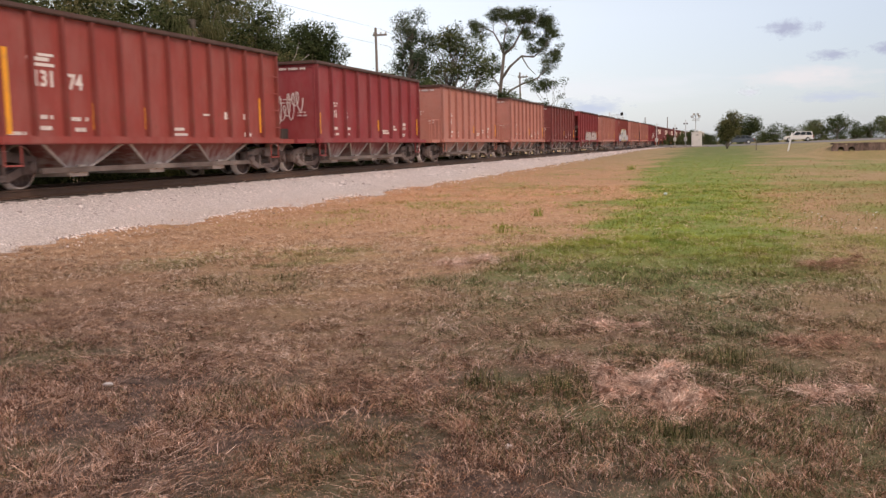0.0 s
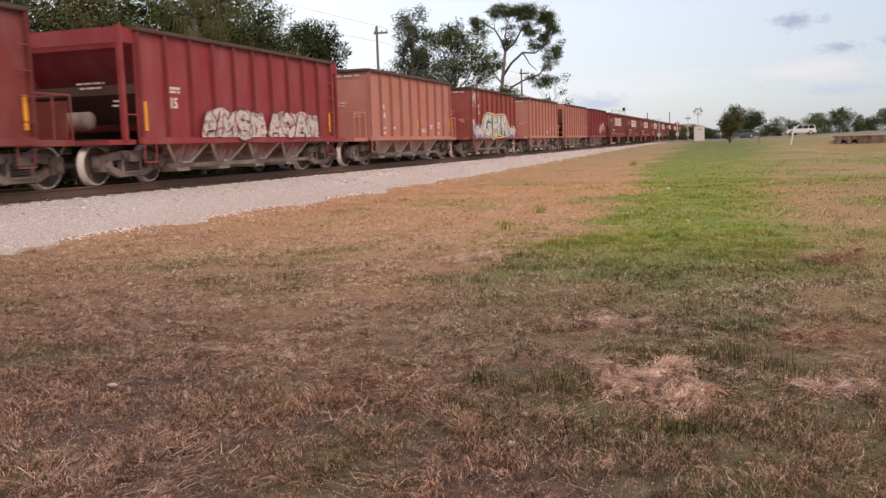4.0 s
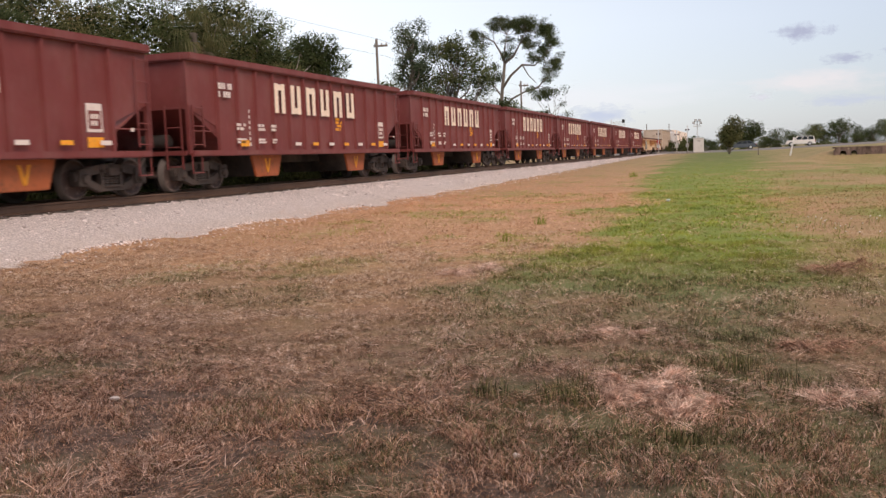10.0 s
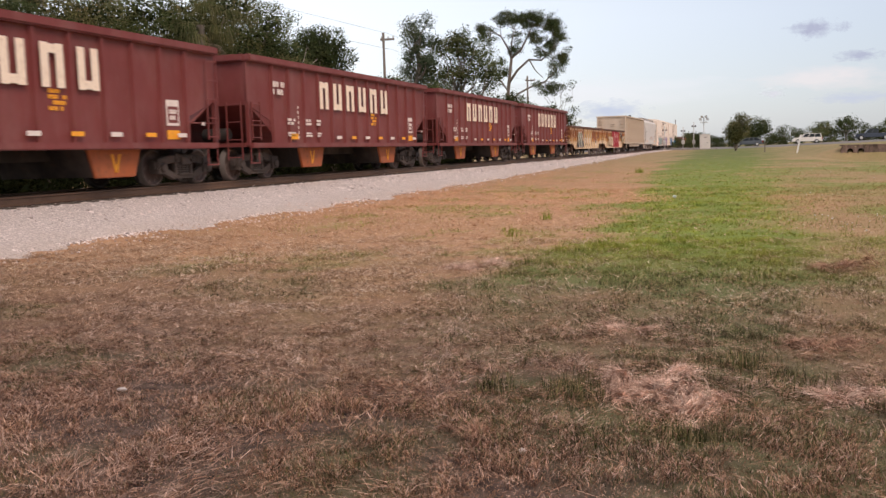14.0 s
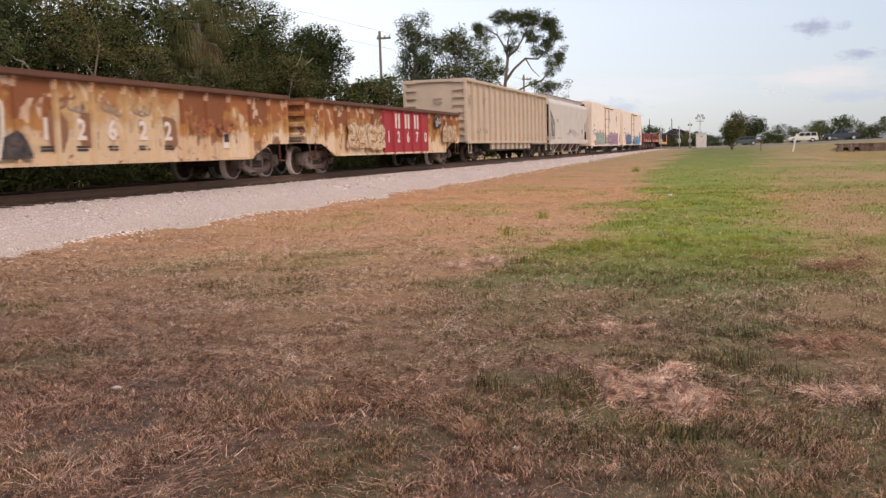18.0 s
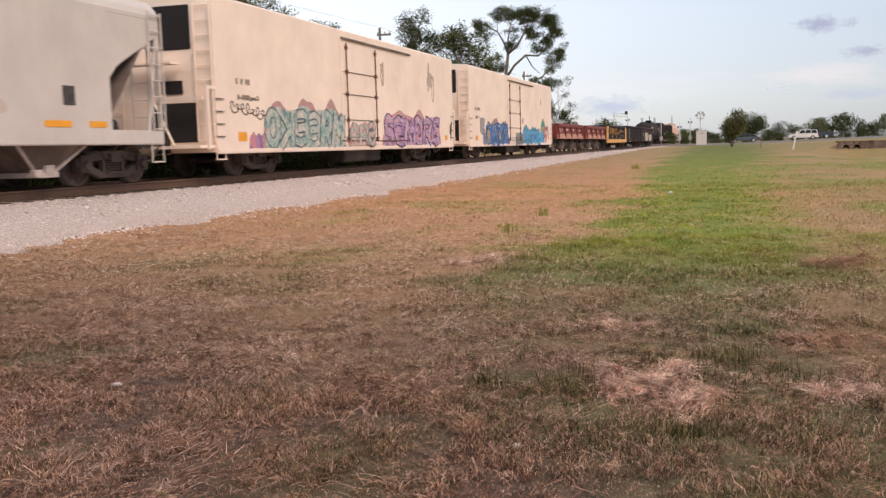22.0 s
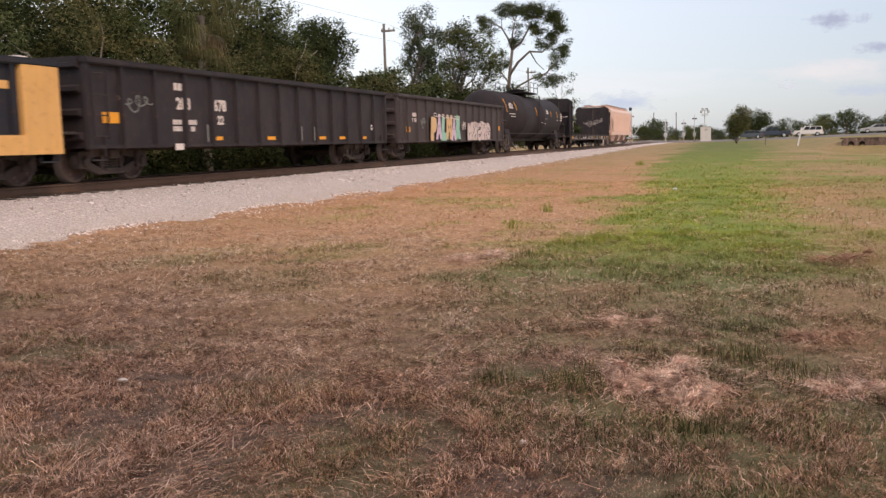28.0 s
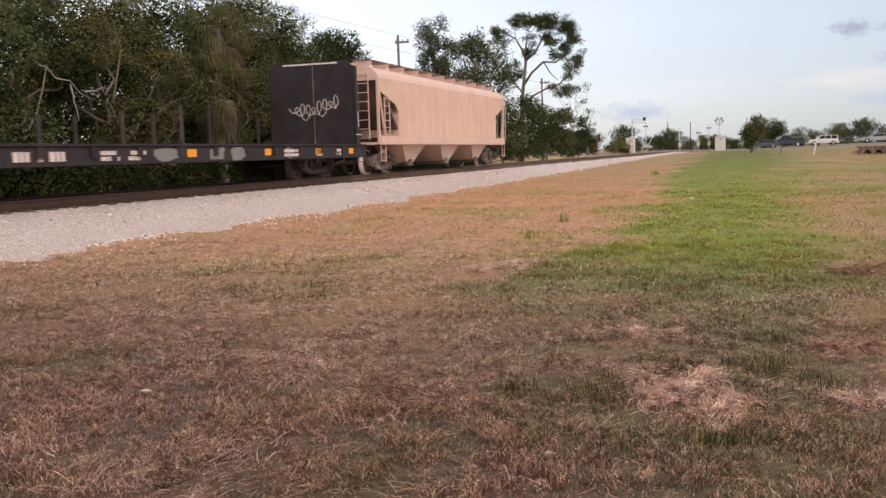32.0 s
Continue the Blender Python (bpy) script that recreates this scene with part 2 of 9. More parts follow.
def quads_mesh(name, verts, loops, starts, mat, smooth=False):
    """A big mesh from numpy arrays: verts (n, 3), flat loop indices and each face's first loop."""
    me = bpy.data.meshes.new(name)
    me.vertices.add(len(verts))
    me.vertices.foreach_set("co", np.asarray(verts, np.float32).ravel())
    me.loops.add(len(loops))
    me.loops.foreach_set("vertex_index", np.asarray(loops, np.int32))
    me.polygons.add(len(starts))
    me.polygons.foreach_set("loop_start", np.asarray(starts, np.int32))
    if smooth:
        me.polygons.foreach_set("use_smooth", np.ones(len(starts), bool))
    me.materials.append(mat)
    me.update(calc_edges=True)
    return me


BOX_F = [(0, 3, 2, 1), (4, 5, 6, 7), (0, 1, 5, 4), (1, 2, 6, 5), (2, 3, 7, 6), (3, 0, 4, 7)]


def box_data(*boxes):
    """Boxes (cx, cy, cz, sx, sy, sz) as verts and faces."""
    vs, fs = [], []
    for cx, cy, cz, sx, sy, sz in boxes:
        o = len(vs)
        for dz in (-0.5, 0.5):
            for dx, dy in ((-0.5, -0.5), (0.5, -0.5), (0.5, 0.5), (-0.5, 0.5)):
                vs.append((cx + dx * sx, cy + dy * sy, cz + dz * sz))
        fs += [tuple(i + o for i in f) for f in BOX_F]
    return vs, fs


def prism_data(profile, axis, lo, hi):
    """A closed outline extruded along x, y or z. The outline's pairs are the other two axes in order."""
    n = len(profile)
    vs = []
    for c in (lo, hi):
        for a, b in profile:
            vs.append({"x": (c, a, b), "y": (a, c, b), "z": (a, b, c)}[axis])
    fs = [tuple(range(n)), tuple(range(2 * n - 1, n - 1, -1))]
    fs += [(i, i + n, (i + 1) % n + n, (i + 1) % n) for i in range(n)]
    return vs, fs


def rod_data(a, b, r, sides=8):
    a, b = Vector(a), Vector(b)
    q = (b - a).to_track_quat("Z", "Y")
    vs = [tuple(p + q @ Vector((r * math.cos(k * math.tau / sides), r * math.sin(k * math.tau / sides), 0))) for p in (a, b) for k in range(sides)]
    fs = [(k, (k + 1) % sides, (k + 1) % sides + sides, k + sides) for k in range(sides)]
    return vs, fs + [tuple(range(sides - 1, -1, -1)), tuple(range(sides, 2 * sides))]


def lathe_data(profile, axis="x", steps=24):
    """(position along the axis, radius) pairs turned about the axis."""
    vs, fs, n = [], [], len(profile)
    for k in range(steps):
        c, s = math.cos(k * math.tau / steps), math.sin(k * math.tau / steps)
        for p, r in profile:
            vs.append({"x": (p, r * c, r * s), "y": (r * s, p, r * c), "z": (r * c, r * s, p)}[axis])
    for k in range(steps):
        for i in range(n - 1):
            a, b = k * n, (k + 1) % steps * n
            fs.append((a + i, b + i, b + i + 1, a + i + 1))
    fs += [tuple(k * n for k in range(steps - 1, -1, -1)), tuple(k * n + n - 1 for k in range(steps))]
    return vs, fs


def joined(*pieces):
    vs, fs = [], []
    for v, f in pieces:
        o = len(vs)
        vs += v
        fs += [tuple(i + o for i in q) for q in f]
    return vs, fs


def hull(name, data, mat, bevel=0.0, smooth=False):
    me = mesh_of(name, *data, (mat,), smooth)
    bm = bmesh.new()
    bm.from_mesh(me)
    bmesh.ops.recalc_face_normals(bm, faces=bm.faces)
    if bevel:
        bmesh.ops.bevel(bm, geom=[e for e in bm.edges if e.is_manifold and e.calc_face_angle(0) > 0.6], offset=bevel, segments=2, affect="EDGES", clamp_overlap=True)
    bm.to_mesh(me)
    bm.free()
    return me


def part(name, data, mat, parent, label="", bevel=0.0, at=(0, 0, 0), smooth=False):
    """One mesh object under a thing or under a part. data: verts and faces, or a mesh to share."""
    me = data if isinstance(data, bpy.types.Mesh) else hull(name, data, mat, bevel, smooth)
    ob = new(name, me)
    ob.parent = parent
    ob.location = at
    return tagged(ob, label)


def thing(name, at, label, category, group="", kind="", rz=0.0):
    ob = new(name)
    ob.matrix_basis = pose(*at, 0, 0, rz)
    return tagged(ob, label, category, group, kind)


def text_data(body, size, bold=0.012):
    """Raised letters in the built-in font, standing in the y-z plane and facing +x, centred.."""
    cu = bpy.data.curves.new("text", "FONT")
    cu.body, cu.size, cu.extrude = body, size, 0.004
    cu.align_x, cu.align_y, cu.resolution_u, cu.offset = "CENTER", "CENTER", 2, bold * size
    ob = bpy.data.objects.new("text", cu)
    me = bpy.data.meshes.new_from_object(ob)
    data = [(v.co.z, v.co.x, v.co.y) for v in me.vertices], [tuple(p.vertices) for p in me.polygons]
    bpy.data.objects.remove(ob)
    bpy.data.curves.remove(cu)
    bpy.data.meshes.remove(me)
    return data


# ---- the ground ----
RAIL_TOP = 0.78
movers = []


def ground_z(x, y):
    """Lawn level: nearly flat by the camera, rising gently to the road; the track bed is banked up; a ditch before the headwall."""
    z = 0.55 * min(1.0, max(0.0, (y - 25) / 75)) ** 1.2 + (0.07 + 0.026 * min(26.0, max(0.0, x))) * min(1.0, max(0.0, (y - 100) / 38)) + 0.02 * math.sin(x * 0.7 + 1) * math.sin(y * 0.45)
    bed = min(1.0, max(0.0, (-9.7 - x) / 2.5)) if x > -13.45 else min(1.0, max(0.0, (x + 17.6) / 2.2))
    b = bed * bed * (3 - 2 * bed)
    z = z * (1 - b) + max(z, RAIL_TOP - 0.22) * b
    d = max(0.0, 1 - abs(y - 66.0) / 9.0) ** 0.6 * min(1.0, max(0.0, (x - 4.5) / 3.0)) * (1.0 if y < 71.6 else max(0.0, 1 - (y - 71.6) / 0.8))
    bank = min(1.0, max(0.0, (x - 4.5) / 2.5)) * min(1.0, max(0.0, (y - 71.7) / 0.8)) * min(1.0, max(0.0, (112 - y) / 35))
    return z - 0.55 * d + 0.6 * bank


def value_noise(x, y, scale, seed=0):
    """Smooth lattice noise from 0 to 1 over arrays."""
    table = np.random.default_rng(seed).random((64, 64))
    u, v = np.asarray(x, float) * scale, np.asarray(y, float) * scale
    i, j = np.floor(u).astype(int), np.floor(v).astype(int)
    fu, fv = u - i, v - j
    fu, fv = fu * fu * (3 - 2 * fu), fv * fv * (3 - 2 * fv)
    p, q = table[i % 64, j % 64], table[(i + 1) % 64, j % 64]
    r, s = table[i % 64, (j + 1) % 64], table[(i + 1) % 64, (j + 1) % 64]
    return (p * (1 - fu) + q * fu) * (1 - fv) + (r * (1 - fu) + s * fu) * fv


def cloudy(x, y, scale, seed=0):
    """Four octaves of noise about zero, from about -1 to 1."""
    return 2.2 * sum((value_noise(x, y, scale * 2 ** k, seed + k) - 0.5) * 0.58 ** k for k in range(4))


# greener tufts on the near lawn: x, y, radius, strength
GREEN_SPOTS = [(-0.9, 5.0, 0.22, 0.9), (-1.35, 5.0, 0.3, 0.45), (-0.2, 4.3, 0.12, 0.9), (-0.62, 4.1, 0.28, 0.5), (0.05, 5.85, 0.2, 0.8), (-0.15, 6.3, 0.3, 0.6), (-2.0, 6.6, 0.55, 0.4), (-0.9, 7.6, 0.8, 0.55), (-2.7, 4.6, 0.5, 0.3),
               (-1.9, 7.6, 0.6, 0.55), (0.6, 4.5, 0.5, 0.35), (-6.9, 9.9, 0.6, 0.4), (-7.5, 16.0, 0.8, 0.3), (0.35, 7.3, 0.5, 0.4), (-1.7, 3.9, 0.5, 0.35), (-5.6, 19.0, 0.9, 0.22), (-6.5, 27.0, 1.2, 0.2), (-3.9, 5.6, 0.5, 0.25), (-0.6, 6.1, 0.35, 0.5)]


def green_at(x, y):
    """How green the grass is, 0 to 1: a ragged strip along the swale and scattered patches. Works on arrays."""
    x, y = np.asarray(x, float), np.asarray(y, float)
    reach = np.clip(0.35 + 0.02 * y, 0.35, 1.4)
    wx = x + reach * cloudy(x, y, 0.55, 5) * 0.75
    wy = y + 1.5 * cloudy(x, y, 0.7, 9)
    left = np.interp(wy, [0, 7.5, 8.6, 9.8, 11, 12.5, 15.5, 20, 26, 47, 110], [-1.0, -1.6, -2.6, -2.9, -2.8, -2.7, -2.1, -2.5, -3.0, -4.1, -6.0])
    right = np.interp(wy, [0, 7.5, 9, 12, 15, 25, 48, 100, 130], [-0.9, 0.0, 0.8, 1.2, 1.2, 1.25, 1.6, 2.9, 3.2])
    soft = 0.22 + 0.012 * y
    g = 1 / (1 + np.exp(np.clip(-(wx - left) / soft * 2.0, -40, 40))) / (1 + np.exp(np.clip((wx - right) / (soft * 1.7) * 1.6, -40, 40)))
    g = g * np.clip((wy - 6.8) / 2.4, 0, 1) * np.clip(0.95 + 0.35 * cloudy(x, y, 0.9, 15), 0.45, 1)
    for cx, cy, r, a in GREEN_SPOTS:
        g = np.maximum(g, a * np.exp(-((x - cx) ** 2 + (0.6 * (y - cy)) ** 2) / (r * r)))
    olive = 0.62 * np.clip((x - 0.4) / 1.5, 0, 1) * np.clip(0.62 + 0.9 * cloudy(x, y, 0.3, 31), 0, 1) * np.where(y > 62, 0.35, 1.0) + 0.25 * np.clip((y - 55) / 40, 0, 1) * np.where(x > -8, 1, 0)
    near = 0.58 * np.clip((x + 2.9) / 1.8, 0, 1) * np.clip((10.0 - y) / 2.5, 0, 1) * np.clip(0.78 + 0.9 * cloudy(x, y, 1.1, 45), 0.1, 1)
    speck = 0.34 * np.clip(cloudy(x, y, 0.6, 41) * 2.2 - 0.5, 0, 1) * np.clip((x + 9.8) / 2, 0, 1)
    return np.clip(np.maximum(np.maximum(g, near), np.maximum(olive, speck)), 0, 1)


def along_y(m, a, b):
    """0 before y = a, 1 past y = b."""
    tc = node(m, "ShaderNodeTexCoord")
    sp = node(m, "ShaderNodeSeparateXYZ")
    wire(m, tc.outputs["Object"], sp.inputs[0])
    mr = node(m, "ShaderNodeMapRange")
    mr.inputs["From Min"].default_value, mr.inputs["From Max"].default_value = a, b
    wire(m, sp.outputs["Y"], mr.inputs["Value"])
    return mr.outputs[0]


def beyond(m, most):
    """0 on the railway's side of the swale, most on the far side."""
    tc = node(m, "ShaderNodeTexCoord")
    sp = node(m, "ShaderNodeSeparateXYZ")
    wire(m, tc.outputs["Object"], sp.inputs[0])
    mr = node(m, "ShaderNodeMapRange")
    mr.inputs["From Min"].default_value, mr.inputs["From Max"].default_value, mr.inputs["To Max"].default_value = 0.2, 2.6, most
    wire(m, sp.outputs["X"], mr.inputs["Value"])
    return mr.outputs[0]


def sandy(m):
    """0 on the lawn near the viewpoint, 1 on the sandy straw towards the railway and the swale, with a ragged divide.
    """
    tc = node(m, "ShaderNodeTexCoord")
    sp = node(m, "ShaderNodeSeparateXYZ")
    wire(m, tc.outputs["Object"], sp.inputs[0])
    mr = node(m, "ShaderNodeMapRange")
    mr.inputs["From Min"].default_value, mr.inputs["From Max"].default_value = 4.5, 11.5
    wob = node(m, "ShaderNodeMath")
    wob.operation = "MULTIPLY_ADD"
    wire(m, noisy(m, 0.45, 6, 0.65), wob.inputs[0])
    wob.inputs[1].default_value = 9.0
    wire(m, sp.outputs["Y"], wob.inputs[2])
    sh = node(m, "ShaderNodeMath")
    sh.operation = "SUBTRACT"
    wire(m, wob.outputs[0], sh.inputs[0])
    sh.inputs[1].default_value = 4.5
    wire(m, sh.outputs[0], mr.inputs["Value"])
    return mr.outputs[0]


def ground_sheet():
    xs = sorted(set([-900, -400, -150, -80, -50, -35, -27] + [round(-22 + 0.35 * k, 2) for k in range(104)] + [15, 17, 20, 24, 28, 40, 70, 150, 400, 900]))
    ys = sorted(set([-300, -100, -40, -15, -6] + [0.45 * k - 2 for k in range(95)] + [41 + 1.5 * k for k in range(86)] + [180, 230, 320, 500, 900, 1500, 3000]))
    vs = [(x, y, ground_z(x, y)) for y in ys for x in xs]
    n = len(xs)
    fs = [(j * n + i, j * n + i + 1, (j + 1) * n + i + 1, (j + 1) * n + i) for j in range(len(ys) - 1) for i in range(n - 1)]
    m = material("lawn_soil", (0.2, 0.13, 0.08), 0.95, 0, 0.1)
    at = node(m, "ShaderNodeAttribute")
    at.attribute_name = "lushness"
    dry = mixed(m, ramp(m, noisy(m, 1.3, 6), [(0.35, (0, 0, 0)), (0.7, (1, 1, 1))]), (0.48, 0.255, 0.135), (0.63, 0.385, 0.21))
    dry = mixed(m, ramp(m, noisy(m, 9, 7, 0.75), [(0.36, (0, 0, 0)), (0.62, (0.85, 0.85, 0.85))]), (0.30, 0.17, 0.10), dry)
    dry = mixed(m, sandy(m), mixed(m, ramp(m, noisy(m, 7, 7, 0.75), [(0.35, (0, 0, 0)), (0.7, (1, 1, 1))]), (0.030, 0.021, 0.018), (0.19, 0.125, 0.095)), dry)
    dry = mixed(m, ramp(m, noisy(m, 0.35, 6, 0.7), [(0.5, (0, 0, 0)), (0.72, (0.45, 0.45, 0.45))]), dry, (0.24, 0.20, 0.08))
    dry = mixed(m, beyond(m, 0.6), dry, mixed(m, noisy(m, 1.1, 6, 0.65), (0.21, 0.16, 0.075), (0.38, 0.275, 0.145)))
    dry = mixed(m, along_y(m, 30, 75), dry, mixed(m, noisy(m, 0.6, 6, 0.65), (0.22, 0.165, 0.085), (0.42, 0.28, 0.15)))
    near_lush = mixed(m, noisy(m, 14, 6), (0.075, 0.078, 0.035), (0.20, 0.185, 0.09))
    lush = mixed(m, noisy(m, 6, 7, 0.7), (0.11, 0.15, 0.034), (0.26, 0.29, 0.07))
    lush = mixed(m, along_y(m, 8, 13), near_lush, lush)
    lush = mixed(m, along_y(m, 35, 85), lush, mixed(m, noisy(m, 0.7, 6, 0.65), (0.095, 0.115, 0.034), (0.19, 0.19, 0.065)))
    rough = node(m, "ShaderNodeMath")
    rough.operation = "ADD"
    shift = node(m, "ShaderNodeMath")
    shift.operation = "MULTIPLY_ADD"
    wire(m, noisy(m, 2.2, 6, 0.7), shift.inputs[0])
    shift.inputs[1].default_value, shift.inputs[2].default_value = 0.7, -0.35
    wire(m, at.outputs["Fac"], rough.inputs[0])
    wire(m, shift.outputs[0], rough.inputs[1])
    coloured(m, mixed(m, ramp(m, rough.outputs[0], [(0.15, (0, 0, 0)), (0.75, (1, 1, 1))]), dry, lush))
    bumped(m, noisy(m, 22, 8, 0.75), 0.6, 0.03)
    me = mesh_of("ground", vs, fs, (m,), True)
    arr = np.array(vs)
    me.attributes.new("lushness", "FLOAT", "POINT").data.foreach_set("value", green_at(arr[:, 0], arr[:, 1]).astype(np.float32))
    return tagged(new("ground", me), "dry brown lawn with a green swale", "ground", kind="structure")


ground_sheet()


def z_of(x, y):
    return np.array([ground_z(a, b) for a, b in zip(x, y)])


# ---- grass ----
def blades(x, y, z, length, width, lean, rng, detailed, aim=None, bend=0.45):
    """Grass blades as arrays: each a bent tapering strip, two faces if detailed, else one."""
    n = len(x)
    a = rng.uniform(0, 2 * np.pi, n) if aim is None else aim
    f = a + np.pi / 2 + rng.normal(0, 0.6, n)
    side = np.stack([np.cos(f), np.sin(f), rng.normal(0, 0.3, n)], 1) * (width / 2)[:, None]
    out = np.stack([np.cos(a), np.sin(a), np.zeros(n)], 1)
    base = np.stack([x, y, z - 0.004], 1)
    up = np.array([0, 0, 1.0])
    tip = base + out * (length * np.sin(lean))[:, None] + up * (length * np.cos(lean))[:, None]
    if not detailed:
        v = np.stack([base - side, base + side, tip], 1).reshape(-1, 3)
        return v, np.arange(3 * n), np.arange(0, 3 * n, 3)
    half = lean * bend
    mid = base + out * (0.55 * length * np.sin(half))[:, None] + up * (0.55 * length * np.cos(half))[:, None]
    v = np.stack([base - side, base + side, mid + side * 0.7, mid - side * 0.7, tip], 1).reshape(-1, 3)
    o = (np.arange(n) * 5)[:, None]
    loops = np.concatenate([o + np.array([0, 1, 2, 3]), o + np.array([3, 2, 4])], 1).ravel()
    starts = (np.arange(n) * 7)[:, None] + np.array([0, 4])
    return v, loops, starts.ravel()


def grass_material(name, stops, patch, near_tint=None, far=None):
    """Blade colours at random, blotched at two scales; a tint darkens the near lawn, far evens out what lies beyond."""
    m = material(name, stops[0][1], 0.8, 0, 0.08)
    g = node(m, "ShaderNodeNewGeometry")
    c = ramp(m, g.outputs["Random Per Island"], stops)
    if far:
        c = mixed(m, along_y(m, far[0], far[1]), c, mixed(m, ramp(m, noisy(m, 0.9, 7, 0.7), [(0.36, (0, 0, 0)), (0.66, (1, 1, 1))]), far[2], far[3]))
        c = mixed(m, beyond(m, 0.55), c, (0.33, 0.255, 0.125))
    if near_tint:
        c = mixed(m, sandy(m), mixed(m, 1.0, c, near_tint, "MULTIPLY"), c)
    c = mixed(m, ramp(m, noisy(m, 0.8, 5), [(0.38, (0, 0, 0)), (0.66, (0.8, 0.8, 0.8))]), c, patch, "MULTIPLY")
    c = mixed(m, ramp(m, noisy(m, 4.5, 4, 0.65), [(0.36, (0.75, 0.75, 0.75)), (0.60, (0, 0, 0))]), c, (0.58, 0.52, 0.52), "MULTIPLY")
    # small dark hollows, shadow between clumps put into colour, and paler bleached tufts
    even = along_y(m, 9, 20)
    c = mixed(m, mixed(m, even, ramp(m, noisy(m, 13, 5, 0.7), [(0.40, (0.9, 0.9, 0.9)), (0.53, (0, 0, 0))]), (0.0, 0.0, 0.0)), c, (0.36, 0.33, 0.32), "MULTIPLY")
    c = mixed(m, mixed(m, even, ramp(m, noisy(m, 17, 4, 0.65, (1.0, 1.15, 1.0)), [(0.52, (0, 0, 0)), (0.66, (0.9, 0.9, 0.9))]), (0.0, 0.0, 0.0)), c, (1.75, 1.72, 1.7), "MULTIPLY")
    coloured(m, c)
    return m


GRASS = {
    "dry": grass_material("dry_grass", [(0.0, (0.08, 0.050, 0.034)), (0.3, (0.32, 0.205, 0.125)), (0.55, (0.60, 0.425, 0.28)), (0.8, (0.92, 0.76, 0.58)), (1.0, (1.0, 0.92, 0.78))], (0.93, 0.83, 0.70), (0.70, 0.565, 0.565), (9, 24, (0.64, 0.345, 0.19), (0.90, 0.565, 0.35))),
    "green": grass_material("green_grass", [(0.0, (0.065, 0.078, 0.032)), (0.35, (0.14, 0.155, 0.065)), (0.7, (0.27, 0.26, 0.12)), (1.0, (0.60, 0.46, 0.30))], (0.95, 0.85, 0.75), (0.645, 0.645, 0.605), (8.8, 12.5, (0.165, 0.225, 0.036), (0.45, 0.475, 0.088))),
}


